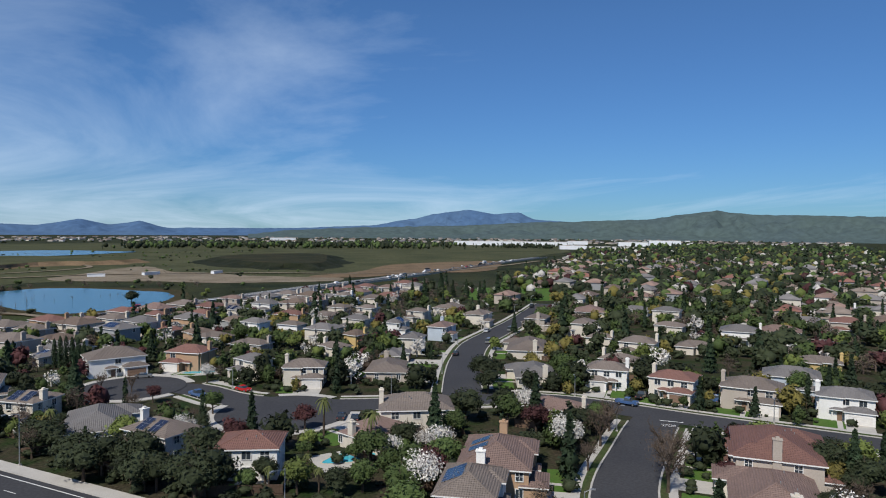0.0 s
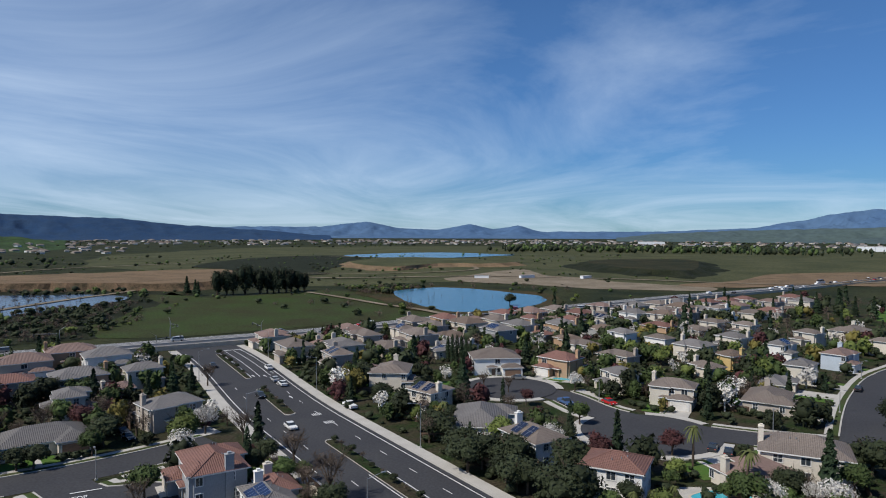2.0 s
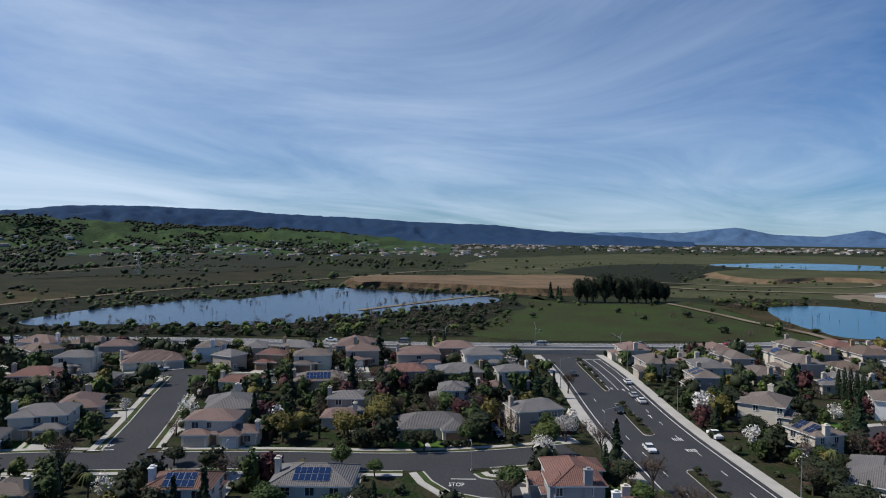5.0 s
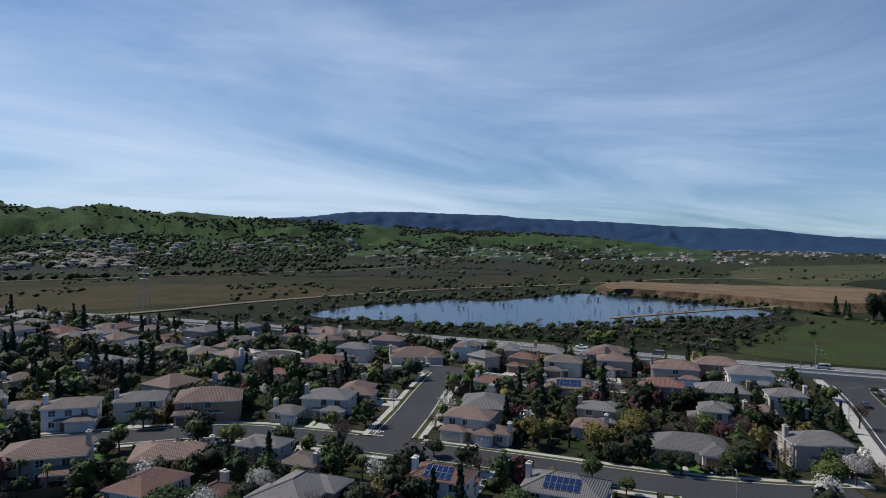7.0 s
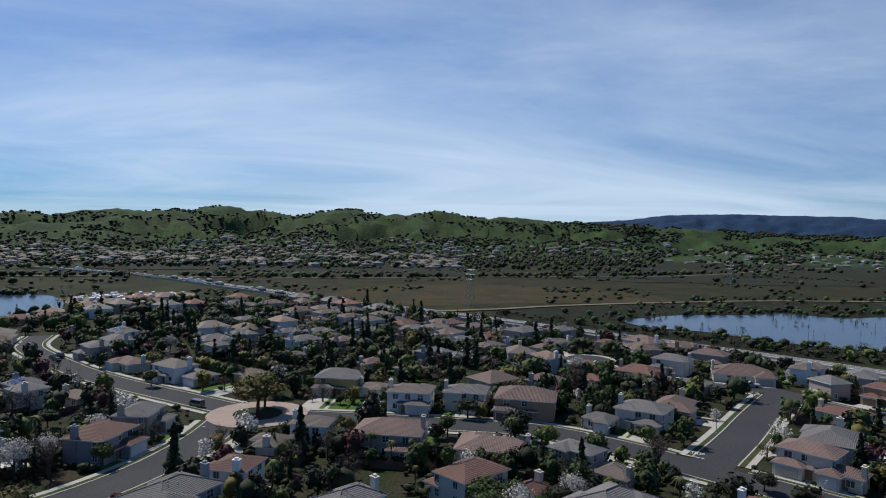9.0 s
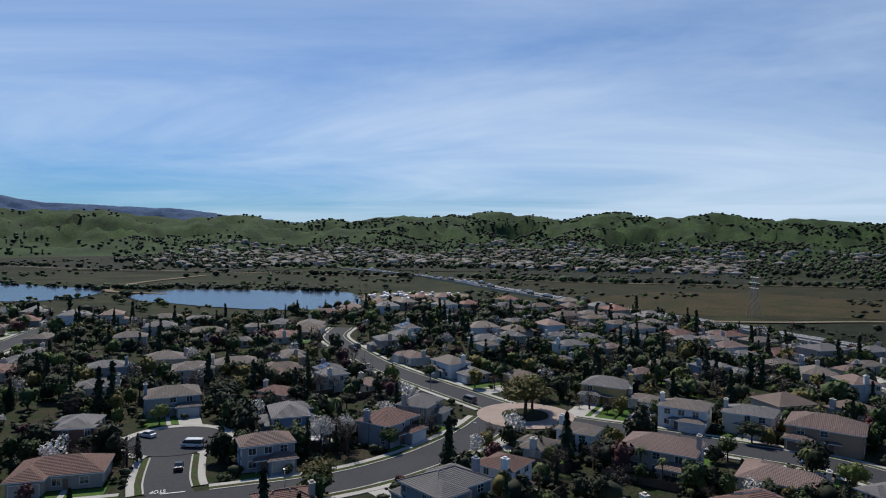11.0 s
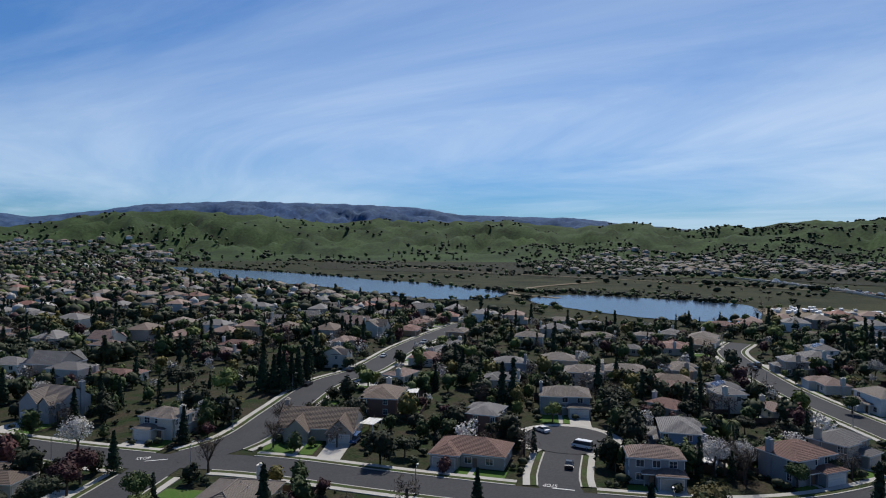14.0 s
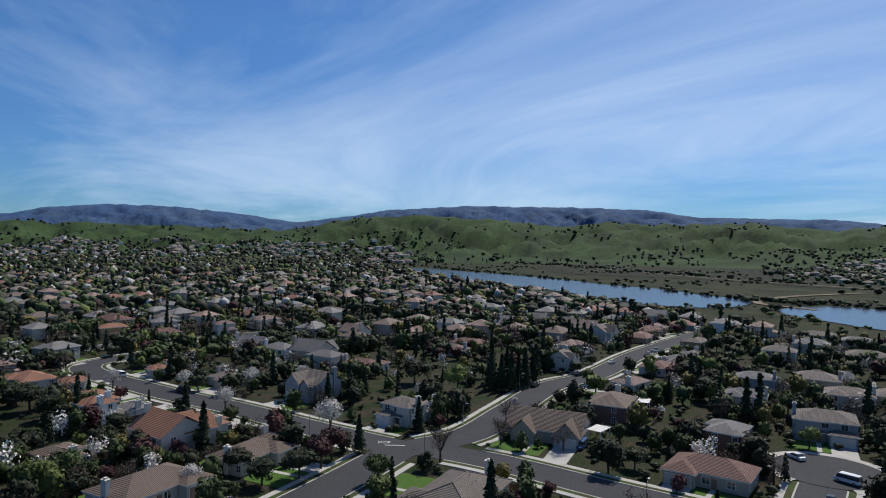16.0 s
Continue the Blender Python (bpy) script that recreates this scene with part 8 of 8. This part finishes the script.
for i in range(60):
    k = rnd.randrange(30, len(hw_line) - 1)
    o = rnd.choice((-7.0, -3.4, 3.4, 7.0, 10.6, -10.6))
    q = hw_line[k] + hw_side[k] * o
    if math.hypot(q.x, q.y) > 900:
        continue
    d = hw_line[k + 1] - hw_line[k]
    car(rnd.choice(("car", "car", "van", "pickup")), rnd.choice(("white", "white", "dark", "dark", "grey", "silver", "red")), q.x, q.y, 0.16, math.degrees(math.atan2(d.y, d.x)) + (0 if o < 0 else 180), "on the highway")
for i in range(34):
    name = rnd.choice(("court_road", "hill_road", "grove_road", "oak_road", "lake_road", "east_road", "terrace_road", "bank_lane"))
    width, line = LINES[name]
    k = rnd.randrange(2, len(line) - 2)
    sd = sides_of(line)[k]
    q = line[k] + sd * rnd.choice((-1, 1)) * (width / 2 - 1.1)
    if math.hypot(q.x, q.y) > 165 and road_gap(q.x, q.y, name) > 3:
        d = line[k + 1] - line[k]
        car(rnd.choice(("car", "car", "van", "pickup")), rnd.choice(("white", "dark", "grey", "silver", "blue")), q.x, q.y, 0.18, math.degrees(math.atan2(d.y, d.x)), "parked at the kerb")

far_cars = {"white": Pile(), "dark": Pile()}
for i in range(190):
    k = rnd.randrange(30, len(hw_line) - 1)
    q = hw_line[k] + hw_side[k] * rnd.choice((-7.0, -3.4, 3.4, 7.0))
    if not 520 < math.hypot(q.x, q.y) < 1500:
        continue
    d = (hw_line[k + 1] - hw_line[k]).normalized()
    l, h = (2.3, 1.45) if rnd.random() < 0.85 else (7, 3.6)
    for z0, z1, f in ((0.45, h * 0.6 + 0.2, 1.0), (h * 0.6 + 0.2, h + 0.2, 0.62)):
        far_cars[rnd.choice(("white", "white", "dark"))].add([(q.x + a * d.x * l * f - b * d.y * 0.95, q.y + a * d.y * l * f + b * d.x * 0.95, z) for z in (z0, z1) for a, b in ((-1, -1), (1, -1), (1, 1), (-1, 1))], BOX_F)
for k, p in far_cars.items():
    tagged(new("far_traffic", p.mesh("far_traffic", CAR_PAINT[k])), k + " cars and trucks far along the highway", "cars", kind="stuff")

# ---- far buildings, store yard, drowned trees ----
WAREHOUSE = material("white_warehouse", (0.70, 0.72, 0.74), 0.7, 0.06, 30.0)
for az, r, w, d, h in ((-24.6, 1490, 95, 60, 7.5), (-21.6, 1560, 60, 50, 8), (-19.3, 1850, 150, 50, 11), (-15.2, 1900, 170, 50, 11), (-12.4, 1950, 60, 40, 10), (-26.5, 1950, 80, 50, 11), (-22.0, 2100, 60, 40, 10), (3.0, 2500, 90, 40, 9), (-29.0, 2100, 90, 40, 14)):
    x, y, _ = polar(az, r)
    p = Pile().box(-w / 2, -d / 2, 0, w / 2, d / 2, h)
    ob = thing("warehouse", "long white warehouse far across the plain", "warehouse", pose(x, y, 0, 0, 0, az + 4), "far warehouses")
    part("wall", p.mesh("wall", WAREHOUSE), ob)
    part("roof", Pile().box(-w / 2 + 1, -d / 2 + 1, h, w / 2 - 1, d / 2 - 1, h + 0.8).mesh("roof", CONCRETE), ob)
patch("ground_store_yard", "pale gravel store yard by the highway", SAND, [(-440, -345), (-480, -335), (-505, -285), (-470, -262), (-415, -275), (-405, -315)], 0.2)
p = Pile()
for i in range(55):
    x, y = rnd.uniform(-490, -420), rnd.uniform(-335, -275)
    a = 0.7 + rnd.uniform(-0.1, 0.1)
    l, w, h = rnd.uniform(3.5, 7), 2.1, rnd.uniform(1.0, 2.2)
    c, s = math.cos(a), math.sin(a)
    p.add([(x + q[0] * c - q[1] * s, y + q[0] * s + q[1] * c, q[2]) for q in box_v(-l / 2, -w / 2, 0.5, l / 2, w / 2, h + 0.5)], BOX_F)
tagged(new("parked_trailers", p.mesh("parked_trailers", WAREHOUSE)), "rows of white trailers in the store yard", "trailers", kind="stuff")
for x, y, w in ((-150, 640, 16), (-95, 655, 12), (-190, 620, 14)):
    ob = thing("site_hut", "low white hut on the gravel flat", "hut", pose(x, y, 0.3, 0, 0, rnd.uniform(0, 90)), "site huts")
    part("wall", Pile().box(-w / 2, -2, 0, w / 2, 2, 2.6).mesh("wall", WAREHOUSE), ob)
    part("roof", Pile().box(-w / 2 - 0.3, -2.3, 2.6, w / 2 + 0.3, 2.3, 2.8).mesh("roof", CONCRETE), ob)
snags = Pile()
for cx, cy, n, rad in ((-420, 215, 26, 70), (-400, 290, 22, 70), (-160, 430, 30, 55), (-375, 120, 20, 45), (-345, 230, 20, 45)):
    for _ in range(n):
        a, r = rnd.uniform(0, 6.28), rad * math.sqrt(rnd.random())
        x, y, h = cx + math.cos(a) * r, cy + math.sin(a) * r, rnd.uniform(1.2, 4.5)
        snags.tube((x, y, 0), (x + rnd.uniform(-0.4, 0.4), y, h), 0.09, 0.04, 4)
        for _ in range(6):
            b, z = rnd.uniform(0, 6.28), rnd.uniform(h * 0.35, h * 0.95)
            snags.tube((x, y, z), (x + math.cos(b) * h * 0.22, y + math.sin(b) * h * 0.22, z + h * 0.2), 0.06, 0.02, 3)
tagged(new("drowned_trees", snags.mesh("drowned_trees", BARK)), "bare grey snags standing in the ponds", "dead trees", kind="stuff")
